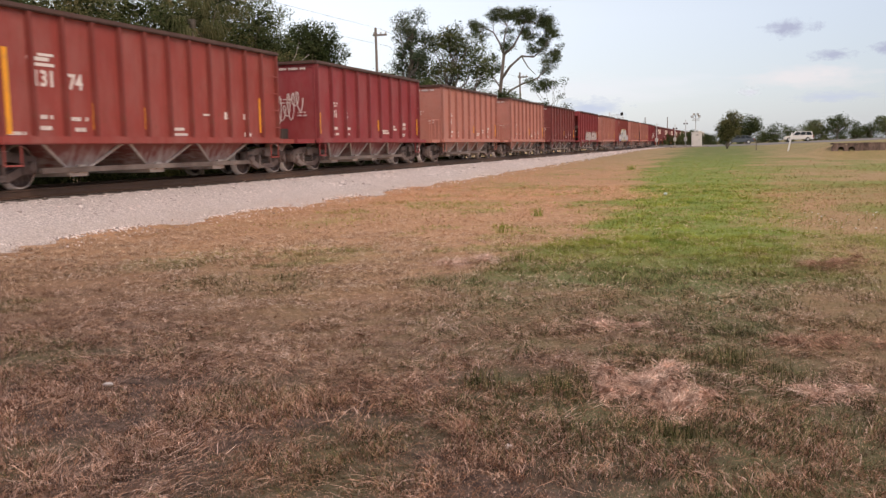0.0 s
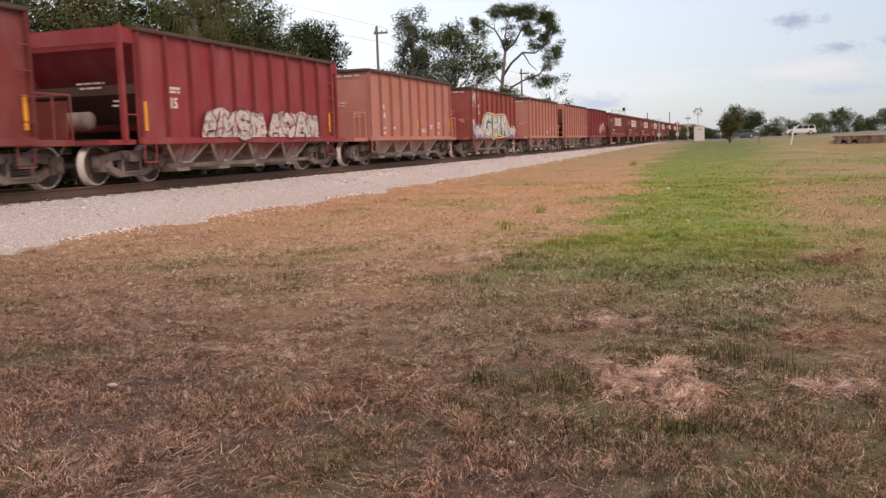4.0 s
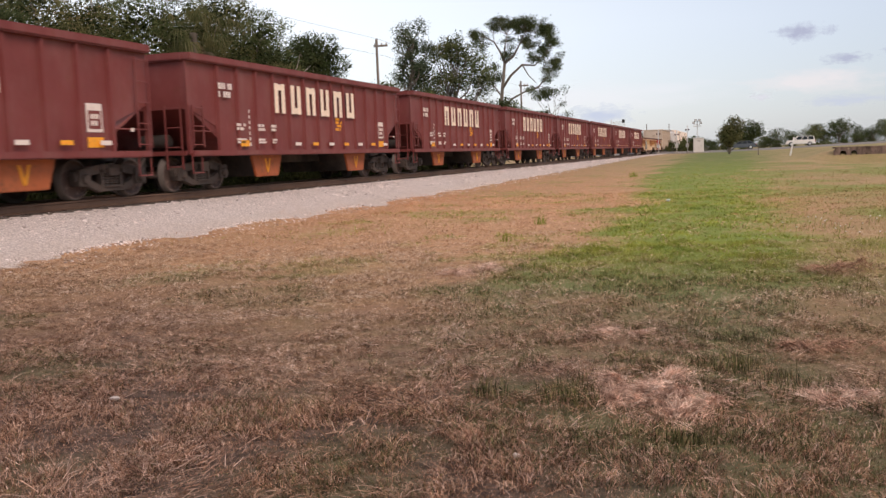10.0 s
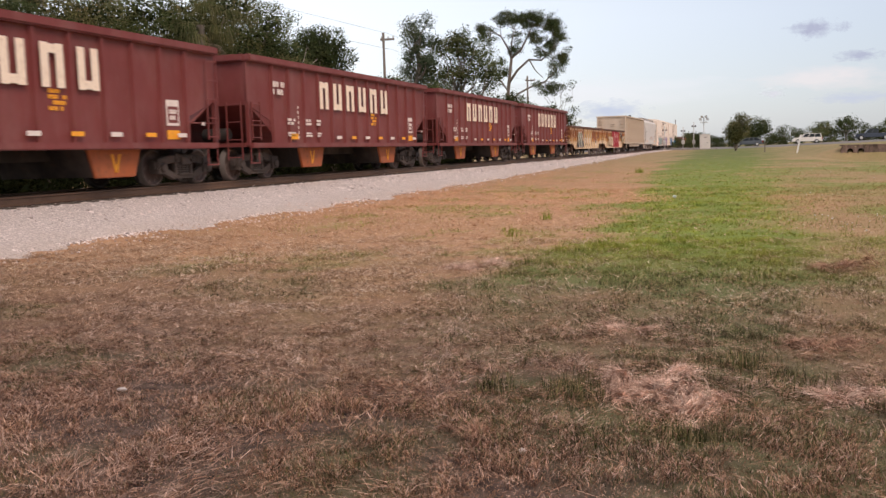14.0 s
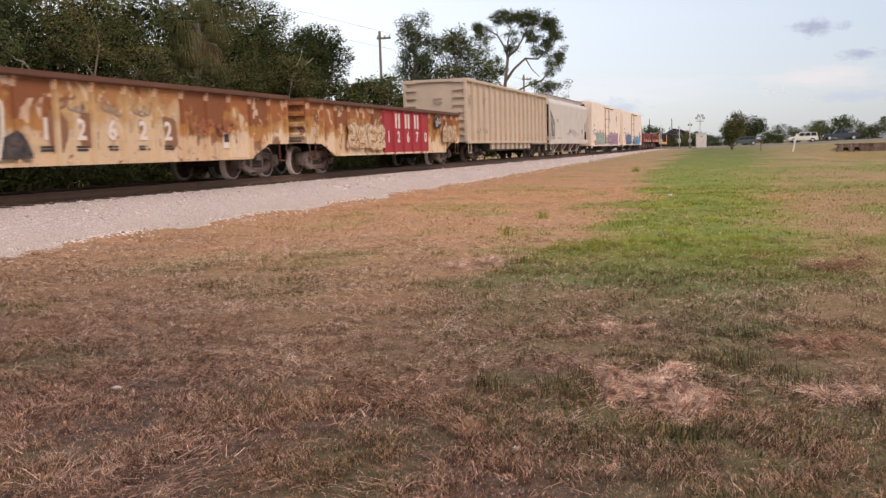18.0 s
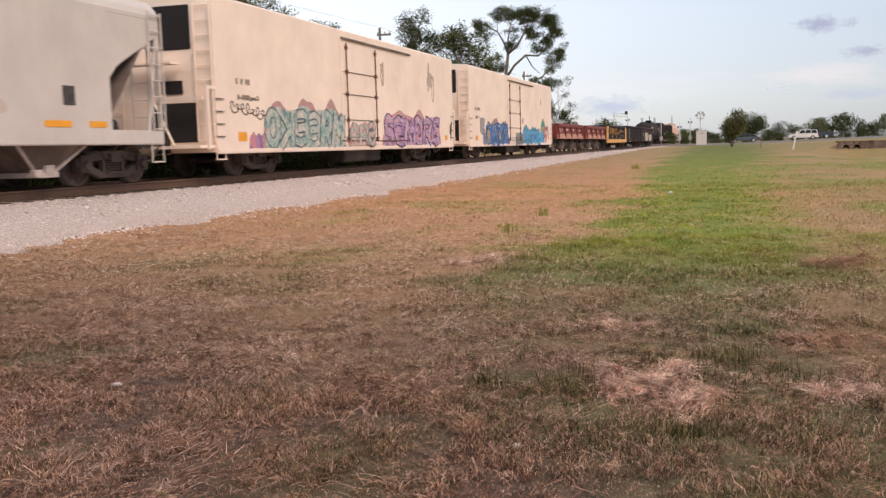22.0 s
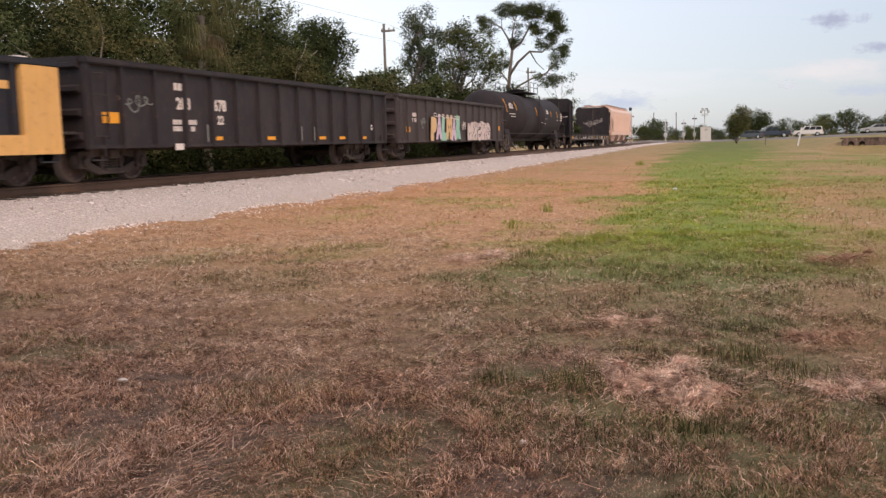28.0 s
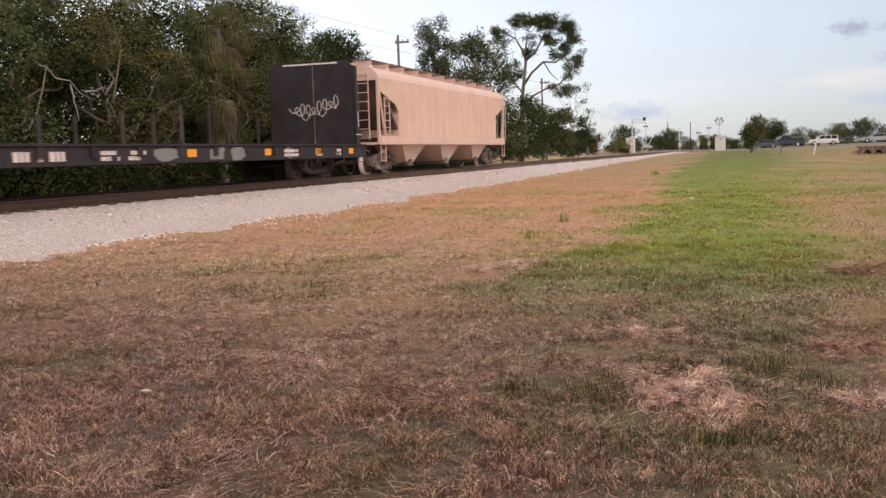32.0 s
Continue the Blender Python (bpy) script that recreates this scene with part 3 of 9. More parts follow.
def lawn():
    rng = np.random.default_rng(11)
    # stretches of the lawn: from y to y, blades per square metre, length, width
    zones = [(2.2, 4.6, 17500, 0.032, 0.0025, True), (4.6, 7.5, 13500, 0.036, 0.0034, False), (7.5, 14, 4600, 0.038, 0.0052, False), (14, 30, 800, 0.034, 0.013, False), (30, 46, 150, 0.026, 0.028, False), (46, 75, 60, 0.026, 0.035, False)]
    out = {"dry": [], "green": []}
    for y0, y1, density, length, width, detailed in zones:
        wide = 1.4 * y1 + 1.0
        n = int(density * (y1 - y0) * wide)
        y = rng.uniform(y0, y1, n)
        x = rng.uniform(-1.14 * y1 - 0.4, 0.26 * y1 + 0.6, n)
        keep = (x > -1.14 * y - 0.4) & (x < 0.26 * y + 0.6) & (x > -10.25 - 0.35 * rng.random(n) + 0.25 * np.sin(y * 2.1))
        x, y = x[keep], y[keep]
        # clumps and thin places
        clump = 0.75 * cloudy(x, y, 2.6, 21) + 0.9 * cloudy(x, y, 9.0, 27)
        keep = rng.random(len(x)) < np.clip(0.78 + 0.5 * clump, 0.55, 1) * np.clip(1.25 - y / 60, 0.05, 1)
        x, y, clump = x[keep], y[keep], clump[keep]
        g = green_at(x, y)
        lush = rng.random(len(x)) < g * np.clip((0.62 + 0.25 * np.clip((y - 8) / 4, 0, 1)) + 0.5 * cloudy(x, y, 3.0, 51), 0.12, 1)
        z = z_of(x, y) if y1 > 14 else 0.02 * np.sin(x * 0.7 + 1) * np.sin(y * 0.45) + np.where(x < -9.7, 0.02, 0)
        swirl = 9.0 * value_noise(x, y, 2.2, 61)
        for kind, sel in (("dry", ~lush), ("green", lush)):
            k = int(sel.sum())
            lying = rng.random(k) < (0.72 if kind == "dry" else 0.25)
            tall = (1.6 if kind == "green" else 1.0) * np.clip(1 + 0.85 * clump[sel], 0.45, 2.0)
            ln = length * tall * rng.uniform(0.4, 1.3, k) * np.where(lying, 1.25, 0.8)
            lean = np.where(lying, rng.uniform(1.15, 1.56, k), np.abs(rng.normal(0.65, 0.35, k)).clip(0.05, 1.3))
            aim = np.where(rng.random(k) < 0.35, swirl[sel] + rng.normal(0, 0.8, k), rng.uniform(0, 2 * np.pi, k))
            lift = np.where(lying, 0.028 * rng.random(k) ** 1.5 * np.clip(1 + clump[sel], 0.3, 2), 0)
            out[kind].append((detailed, blades(x[sel], y[sel], z[sel] + lift, ln, width * (1.2 if kind == "green" else 1.0) * rng.uniform(0.6, 1.35, k), lean, rng, detailed, aim, 0.6)))
    # long fallen straws on the near lawn
    n = 42000
    y = 2.3 + 6.5 * rng.random(n) ** 1.2
    x = rng.uniform(-1.14, 0.26, n) * y
    sel = rng.random(n) < np.clip(0.35 + 0.9 * cloudy(x, y, 1.6, 71), 0.02, 1)
    x, y = x[sel], y[sel]
    k = len(x)
    out["dry"].append((True, blades(x, y, np.full(k, 0.016) + 0.025 * rng.random(k), rng.uniform(0.06, 0.19, k), rng.uniform(0.002, 0.0036, k), rng.uniform(1.25, 1.6, k), rng, True, 9.0 * value_noise(x, y, 2.2, 61) + rng.normal(0, 0.9, k), 0.9)))
    # the lawn goes on around and behind the viewpoint
    n = 230000
    x, y = rng.uniform(-9.6, 9, n), rng.uniform(-7, 7.5, n)
    sel = ~((x > -1.14 * y - 0.4) & (x < 0.26 * y + 0.6)) | (y < 2.2)
    sel &= rng.random(n) < np.clip(0.66 + 0.45 * cloudy(x, y, 2.6, 21), 0.3, 1)
    x, y = x[sel], y[sel]
    lush = rng.random(len(x)) < 0.6 * green_at(x, y)
    for kind, pick in (("dry", ~lush), ("green", lush)):
        k = int(pick.sum())
        out[kind].append((False, blades(x[pick], y[pick], z_of(x[pick], y[pick]) + 0.012 * rng.random(k), 0.06 * rng.uniform(0.4, 1.4, k), rng.uniform(0.005, 0.009, k), rng.uniform(0.5, 1.5, k), rng, False)))
    # thin scatter over the rest of the lawn
    n = 60000
    x, y = rng.uniform(-9.6, 14, n), rng.uniform(7.5, 60, n)
    sel = ~((x > -1.14 * y - 0.4) & (x < 0.26 * y + 0.6)) | (y < 2.2)
    x, y = x[sel], y[sel]
    k = len(x)
    out["dry"].append((False, blades(x, y, z_of(x, y), 0.07 * rng.uniform(0.5, 1.2, k), np.full(k, 0.02), np.abs(rng.normal(0.9, 0.3, k)).clip(0.1, 1.4), rng, False)))
    for kind, sets in out.items():
        vs, ls, ss, vo, lo = [], [], [], 0, 0
        for _, (v, l, s) in sets:
            vs.append(v)
            ls.append(l + vo)
            ss.append(s + lo)
            vo += len(v)
            lo += len(l)
        me = quads_mesh(kind + "_grass", np.concatenate(vs), np.concatenate(ls), np.concatenate(ss), GRASS[kind])
        tagged(new(kind + "_grass", me), {"dry": "short matted dry straw-brown lawn grass", "green": "lush green grass along the swale"}[kind], "grass", kind="stuff")


lawn()
STRAW = grass_material("straw", [(0.0, (0.36, 0.20, 0.14)), (0.5, (0.76, 0.50, 0.37)), (1.0, (1.0, 0.80, 0.65))], (0.95, 0.85, 0.78))
RED_STRAW = grass_material("rusty_straw", [(0.0, (0.20, 0.10, 0.062)), (0.5, (0.44, 0.255, 0.165)), (1.0, (0.68, 0.46, 0.33))], (0.95, 0.85, 0.78))


def straw(name, lobes, count, height, mat, label, seed, category="straw"):
    """Loose matted straw over overlapping lobes (x, y, radius, share)."""
    rng = np.random.default_rng(seed)
    w = np.array([l[3] for l in lobes], float)
    own = rng.choice(len(lobes), count, p=w / w.sum())
    c = np.array(lobes, float)[own]
    r, a = np.abs(rng.normal(0, 0.62, count)), rng.uniform(0, 2 * np.pi, count)
    x, y = c[:, 0] + c[:, 2] * r * np.cos(a), c[:, 1] + 1.25 * c[:, 2] * r * np.sin(a)
    rough = cloudy(x, y, 6.0, seed)
    sel = rng.random(count) < np.clip(0.75 + 0.8 * rough, 0.05, 1)
    x, y, r, own, rough = x[sel], y[sel], r[sel], own[sel], rough[sel]
    n = len(x)
    z = height * np.exp(-1.6 * r * r) * np.clip(1 + 0.7 * rough, 0.2, 1.8) * rng.random(n) ** 0.5 + 0.014
    aim = own * 1.7 + 7 * value_noise(x, y, 5.0, seed + 3) + rng.normal(0, 0.8, n)
    v, l, s = blades(x, y, z, rng.uniform(0.05, 0.17, n), rng.uniform(0.0022, 0.0042, n), rng.uniform(1.2, 1.7, n), rng, True, aim, 0.85)
    tagged(new(name, quads_mesh(name, v, l, s, mat)), label, category, kind="stuff")


straw("straw_heap", [(-0.64, 5.14, 0.13, 1.2), (-0.36, 5.42, 0.12, 0.9), (-0.62, 4.93, 0.12, 0.9), (-0.45, 4.97, 0.17, 2.2), (-0.28, 4.95, 0.17, 1.8), (-0.10, 4.93, 0.10, 0.5), (-0.26, 4.66, 0.12, 0.9), (-0.21, 4.45, 0.07, 0.25)], 10500, 0.075, STRAW, "loose ragged heap of dry pinkish straw on the lawn", 5)
straw("straw_patch", [(-2.62, 10.9, 0.24, 1.2), (-2.85, 10.4, 0.34, 1.5), (-3.15, 10.1, 0.28, 1)], 4600, 0.05, STRAW, "flattened patch of pinkish orange straw on the lawn", 6)
straw("straw_patch", [(0.85, 10.5, 0.18, 1), (1.05, 10.6, 0.2, 1.2), (1.3, 10.9, 0.18, 0.7)], 2600, 0.08, RED_STRAW, "low pile of brown straw at the edge of the green grass", 7)
straw("straw_patch", [(0.4, 6.45, 0.25, 1), (0.65, 6.6, 0.3, 1), (0.95, 6.5, 0.2, 0.6)], 2200, 0.03, RED_STRAW, "thin patch of rusty brown straw on the lawn", 8)
straw("straw_patch", [(0.45, 5.1, 0.2, 1), (0.62, 5.25, 0.22, 1)], 1800, 0.025, STRAW, "thin patch of pinkish straw on the lawn", 9)
straw("straw_patch", [(-1.24, 4.12, 0.07, 1)], 420, 0.015, RED_STRAW, "small bare reddish patch on the lawn", 10)
straw("straw_patch", [(-0.9, 6.85, 0.22, 1), (-0.7, 6.8, 0.15, 0.6)], 1300, 0.03, STRAW, "thin patch of pale straw on the lawn", 12)


def grass_tuft(x, y, n, length, spread, seed, label):
    rng = np.random.default_rng(seed)
    px, py = x + rng.normal(0, spread, n), y + rng.normal(0, spread, n)
    v, l, s = blades(px, py, z_of(px, py), length * rng.uniform(0.5, 1.2, n), np.full(n, 0.0035 + 0.0003 * y), np.abs(rng.normal(0.35, 0.3, n)), rng, True)
    tagged(new("grass_tuft", quads_mesh("grass_tuft", v, l, s, GRASS["green"])), label, "grass", "tufts on the lawn", "stuff")


for k, (x, y, n, ln, sp) in enumerate(((-3.74, 17.8, 60, 0.24, 0.055), (-3.55, 14.1, 40, 0.19, 0.04), (-4.8, 44.9, 60, 0.30, 0.16), (-0.9, 5.0, 260, 0.12, 0.12), (-0.2, 4.28, 150, 0.10, 0.07), (0.02, 5.86, 170, 0.13, 0.10), (-1.38, 4.98, 80, 0.14, 0.05), (-0.62, 4.1, 120, 0.08, 0.13), (-0.5, 5.75, 90, 0.08, 0.08), (-2.4, 10.6, 130, 0.14, 0.12), (0.25, 5.5, 110, 0.10, 0.12))):
    grass_tuft(x, y, n, ln, sp, 900 + k, "taller dark green tuft of grass on the lawn")


def wildflowers():
    """Small white flower heads on thin stems beside the swale."""
    rng = np.random.default_rng(77)
    spots = [(1.3, 15.1, 0.25, 9), (1.6, 15.9, 0.3, 7), (2.1, 16.6, 0.35, 6), (1.75, 14.1, 0.2, 4), (0.8, 16.2, 0.2, 3), (1.6, 24.0, 0.6, 10), (2.0, 40, 0.9, 10), (2.2, 47, 1.2, 10), (2.4, 30, 0.8, 7)]
    white, stem = plain_paint("white_petals", (0.78, 0.76, 0.72), 0.8, 0, (0.66, 0.62, 0.52), 30.0), GRASS["green"]
    heads, stems = [], []
    for cx, cy, r, n in spots:
        for _ in range(n):
            x, y = cx + rng.normal(0, r), cy + 2 * rng.normal(0, r)
            z = ground_z(x, y)
            h, s = rng.uniform(0.08, 0.17), rng.uniform(0.007, 0.013)
            stems.append(rod_data((x, y, z), (x + 0.02, y, z + h), 0.003, 4))
            c = Vector((x + 0.02, y, z + h))
            ring = [tuple(c + Vector((s * math.cos(k * math.tau / 6), s * math.sin(k * math.tau / 6), 0.3 * s * (k % 2)))) for k in range(6)]
            heads.append((ring + [tuple(c + Vector((0, 0, s * 0.8))), tuple(c - Vector((0, 0, s * 0.6)))], [(k, (k + 1) % 6, 6) for k in range(6)] + [((k + 1) % 6, k, 7) for k in range(6)]))
    ob = new("white_wildflowers", mesh_of("white_wildflowers", *joined(*heads), (white,)))
    tagged(ob, "scattered small white wildflowers in the grass", "flowers", kind="stuff")
    part("stems", joined(*stems), stem, ob)


wildflowers()


def lump(name, at, size, mat, label, category, seed):
    """A small uneven lump: a pebble or a crumpled scrap."""
    rng = random.Random(seed)
    vs, fs = lathe_data([(-1, 0.05), (-0.8, 0.6), (-0.2, 1.0), (0.4, 0.9), (0.85, 0.5), (1, 0.05)], "z", 9)
    vs = [tuple(c * s * rng.uniform(0.75, 1.2) for c, s in zip(v, size)) for v in vs]
    ob = new(name, mesh_of(name, vs, fs, (mat,)))
    ob.location = at
    return tagged(ob, label, category)


lump("pebble", (-3.54, 4.42, 0.03), (0.036, 0.022, 0.012), plain_paint("pale_stone", (0.50, 0.43, 0.39), 0.9), "pale flat pebble lying in the dry grass", "stone", 1)
lump("pebble", (-0.95, 3.9, 0.03), (0.02, 0.03, 0.014), plain_paint("pale_stone", (0.62, 0.55, 0.50), 0.9), "small pale pebble lying in the dry grass", "stone", 2)
lump("paper_scrap", (-1.68, 24.0, 0.08), (0.055, 0.038, 0.03), plain_paint("white_paper", (0.66, 0.70, 0.68), 0.7), "crumpled white scrap of litter on the green grass", "litter", 3)


# ---- ballast and track ----
def stones():
    rng = np.random.default_rng(3)
    parts_ = [(5, 24, 34000), (24, 48, 18000), (48, 100, 9000)]
    ys = np.concatenate([rng.uniform(a, b, n) for a, b, n in parts_])
    size = np.concatenate([np.full(n, s) for (a, b, n), s in zip(parts_, (0.025, 0.030, 0.040))])
    n = len(ys)
    xs = -12.6 + 2.5 * rng.random(n) ** 1.08 + rng.normal(0, 0.12, n)
    few = rng.random(n) < 0.02
    xs = np.where(few, rng.uniform(-10.5, -9.7, n), np.minimum(xs, -10.2 - 0.3 * rng.random(n)))
    size = size * rng.lognormal(0, 0.28, n) * np.where(xs > -11.0, 0.8, 1.0)
    z = z_of(xs, ys) + size * 0.25
    dirs = np.array([(1, 0, 0), (-1, 0, 0), (0, 1, 0), (0, -1, 0), (0, 0, 1), (0, 0, -1)], float)
    v = dirs[None] * rng.uniform(0.65, 1.25, (n, 6, 1)) * size[:, None, None] * np.stack([rng.uniform(0.8, 1.3, n), rng.uniform(0.8, 1.3, n), rng.uniform(0.55, 0.9, n)], 1)[:, None, :]
    a, b = rng.uniform(0, 2 * np.pi, n), rng.uniform(-0.7, 0.7, n)
    ca, sa, cb, sb = np.cos(a), np.sin(a), np.cos(b), np.sin(b)
    x1, y1 = v[..., 0] * ca[:, None] - v[..., 1] * sa[:, None], v[..., 0] * sa[:, None] + v[..., 1] * ca[:, None]
    y2, z2 = y1 * cb[:, None] - v[..., 2] * sb[:, None], y1 * sb[:, None] + v[..., 2] * cb[:, None]
    v = np.stack([x1 + xs[:, None], y2 + ys[:, None], z2 + z[:, None]], 2).reshape(-1, 3)
    tri = np.array([(0, 2, 4), (2, 1, 4), (1, 3, 4), (3, 0, 4), (2, 0, 5), (1, 2, 5), (3, 1, 5), (0, 3, 5)]).ravel()
    loops = ((np.arange(n) * 6)[:, None] + tri[None]).ravel()
    m = material("ballast_stone", (0.42, 0.38, 0.36), 0.9, 0, 0.2)
    g = node(m, "ShaderNodeNewGeometry")
    coloured(m, mixed(m, ramp(m, noisy(m, 30, 4), [(0.3, (0, 0, 0)), (0.7, (0.5, 0.5, 0.5))]), ramp(m, g.outputs["Random Per Island"], [(0.0, (0.10, 0.075, 0.065)), (0.22, (0.27, 0.215, 0.19)), (0.42, (0.78, 0.635, 0.57)), (0.82, (0.90, 0.785, 0.73)), (1.0, (0.94, 0.84, 0.79))]), (0.62, 0.505, 0.455)))
    tagged(new("ballast_stones", quads_mesh("ballast_stones", v, loops, np.arange(0, len(loops), 3), m)), "pale grey crushed stone beside the track", "gravel", kind="stuff")


def ballast_bed():
    m = material("ballast_bed", (0.4, 0.36, 0.33), 0.95, 0, 0.1)
    tc = node(m, "ShaderNodeTexCoord")
    vo = node(m, "ShaderNodeTexVoronoi", Scale=30.0)
    wire(m, tc.outputs["Object"], vo.inputs["Vector"])
    c = ramp(m, vo.outputs["Color"], [(0.0, (0.50, 0.41, 0.365)), (0.5, (0.74, 0.62, 0.56)), (1.0, (0.88, 0.76, 0.70))])
    c = mixed(m, ramp(m, vo.outputs["Distance"], [(0.3, (0, 0, 0)), (0.7, (0.75, 0.75, 0.75))]), c, (0.36, 0.295, 0.26))
    c = mixed(m, ramp(m, noisy(m, 0.7, 5), [(0.4, (0, 0, 0)), (0.75, (0.5, 0.5, 0.5))]), c, (0.66, 0.55, 0.50))
    # crushed fines and sand lie along the foot of the shoulder
    sp = node(m, "ShaderNodeSeparateXYZ")
    wire(m, tc.outputs["Object"], sp.inputs[0])
    foot = node(m, "ShaderNodeMapRange")
    foot.inputs["From Min"].default_value, foot.inputs["From Max"].default_value = -11.3, -10.1
    foot.inputs["To Min"].default_value, foot.inputs["To Max"].default_value = -0.35, 0.45
    wire(m, sp.outputs["X"], foot.inputs["Value"])
    add = node(m, "ShaderNodeMath")
    add.operation = "ADD"
    wire(m, foot.outputs[0], add.inputs[0])
    wire(m, noisy(m, 2.6, 6, 0.65), add.inputs[1])
    coloured(m, mixed(m, ramp(m, add.outputs[0], [(0.45, (0, 0, 0)), (0.75, (0.55, 0.55, 0.55))]), c, mixed(m, ramp(m, noisy(m, 26, 6, 0.75), [(0.38, (0, 0, 0)), (0.62, (1, 1, 1))]), (0.34, 0.26, 0.21), (0.74, 0.61, 0.53))))
    bumped(m, vo.outputs["Distance"], 0.8, 0.04)
    xs = [-17.4, -16.6, -15.8, -15.0, -14.4, -13.45, -12.6, -12.2, -11.8, -11.4, -11.0, -10.7, -10.4, -10.15]
    ys = [-40, -20] + [0.5 * k for k in range(161)] + [82 + 2 * k for k in range(60)] + [230, 300, 500, 900]
    rng = random.Random(8)
    vs = [(x + (0.16 * math.sin(1.3 * y) + rng.uniform(-0.1, 0.1) if x == -10.15 else 0), y, ground_z(x, y) + (0.035 if -17.3 < x < -10.3 else -0.03)) for y in ys for x in xs]
    n = len(xs)
    fs = [(j * n + i, j * n + i + 1, (j + 1) * n + i + 1, (j + 1) * n + i) for j in range(len(ys) - 1) for i in range(n - 1)]
    tagged(new("ballast_bed", mesh_of("ballast_bed", vs, fs, (m,), True)), "pale grey gravel bed of the railway", "gravel", kind="structure")


ballast_bed()
stones()


def railway():
    steel = plain_paint("rusty_rail_steel", (0.13, 0.075, 0.05), 0.6, 0.5, (0.07, 0.035, 0.022), 4.0)
    wood = material("creosoted_tie", (0.07, 0.052, 0.042), 0.9)
    coloured(wood, mixed(wood, noisy(wood, 8, 6, 0.7, (0.3, 3, 1)), (0.045, 0.034, 0.028), (0.13, 0.10, 0.08)))
    track = thing("railway_track", (TRACK_LINE, 0, RAIL_TOP), "single railway track with rusty rails on wooden ties", "railway track", kind="structure")
    for s in (-1, 1):
        x = s * 0.752
        prof = [(x - 0.07, -0.17), (x + 0.07, -0.17), (x + 0.07, -0.155), (x + 0.012, -0.13), (x + 0.012, -0.045), (x + 0.037, -0.035), (x + 0.037, -0.004), (x + 0.03, 0.0), (x - 0.03, 0.0), (x - 0.037, -0.004), (x - 0.037, -0.035), (x - 0.012, -0.045), (x - 0.012, -0.13), (x - 0.07, -0.155)]
        part("rail", prism_data(prof, "y", -60, 900), steel, track)
    tie = hull("tie", box_data((0, 0, -0.235, 2.6, 0.23, 0.13)), wood, 0.015)
    for k in range(210):
        part("tie", tie, None, track, at=(0.02 * math.sin(k * 7.1), 1 + 0.53 * k, 0))


TRACK_LINE = -13.45
railway()


# ---- the train ----
# A car's own space: y along the track (cars roll towards -y), x towards the lawn, z up from the rail top.
TRACK_X, RAIL_Z, HALF = -13.45, 0.78, 1.55
WHEEL_R, AXLE = 0.42, 0.89
cars, wheelsets = [], []

WHEELSET = joined(
    lathe_data([(-0.98, 0.06), (-0.72, 0.07), (-0.70, 0.09), (0.70, 0.09), (0.72, 0.07), (0.98, 0.06)], "x", 10),
)
WHEEL = lathe_data([(-0.03, 0.10), (-0.03, 0.20), (0.0, 0.30), (-0.035, 0.345), (-0.075, 0.36), (-0.075, 0.45), (-0.045, 0.45),
                    (-0.03, WHEEL_R), (0.06, WHEEL_R - 0.006), (0.064, 0.388), (0.065, 0.355), (0.03, 0.345), (0.005, 0.30), (0.05, 0.16), (0.06, 0.10)], "x", 28)


def wheel_mesh(name, side):
    vs, fs = WHEEL
    me = hull(name, ([(side * x, y, z) for x, y, z in vs], fs), M["wheel_dark"], smooth=True)
    me.materials.append(M["wheel_rim"])
    for p in me.polygons:
        c = p.center
        if math.hypot(c.y, c.z) > 0.393:
            p.material_index = 1
    return me


def side_frame_data(s):
    """A cast side frame: arched top chord, drooping bottom chord, open windows, journal boxes at the ends."""
    x = 0.95 * s
    top = [(-1.12, 0.50), (-0.85, 0.60), (-0.35, 0.66), (0.35, 0.66), (0.85, 0.60), (1.12, 0.50)]
    pieces = []
    for (a, za), (b, zb) in zip(top, top[1:]):
        pieces.append(prism_data([(a, za - 0.13), (b, zb - 0.13), (b, zb + 0.05), (a, za + 0.05)], "x", x - 0.07, x + 0.07))
    for k in (-1, 1):
        pieces.append(prism_data([(k * 0.95, 0.34), (k * 0.95, 0.52), (k * 0.36, 0.29), (k * 0.36, 0.13)], "x", x - 0.07, x + 0.07))
        pieces.append(box_data((x, k * AXLE, WHEEL_R + 0.03, 0.26, 0.34, 0.34)))
        pieces.append(lathe_at(x + 0.11 * s, k * AXLE, WHEEL_R, 0.11, 0.09))
        pieces.append(box_data((x, k * 0.30, 0.41, 0.14, 0.09, 0.42)))
    pieces.append(box_data((x, 0, 0.205, 0.15, 0.74, 0.10)))
    # spring plank lip, bolster end and brake lever guards
    pieces.append(box_data((x + 0.05 * s, 0, 0.56, 0.20, 0.34, 0.17), (x + 0.03 * s, 0, 0.255, 0.20, 0.56, 0.035), (x + 0.06 * s, 0.62, 0.62, 0.05, 0.30, 0.06), (x + 0.06 * s, -0.62, 0.62, 0.05, 0.30, 0.06)))
    return joined(*pieces)


def lathe_at(x, y, z, r, half):
    vs, fs = lathe_data([(-half, r * 0.8), (-half * 0.7, r), (half * 0.7, r), (half, r * 0.8)], "x", 12)
    return [(a + x, b + y, c + z) for a, b, c in vs], fs


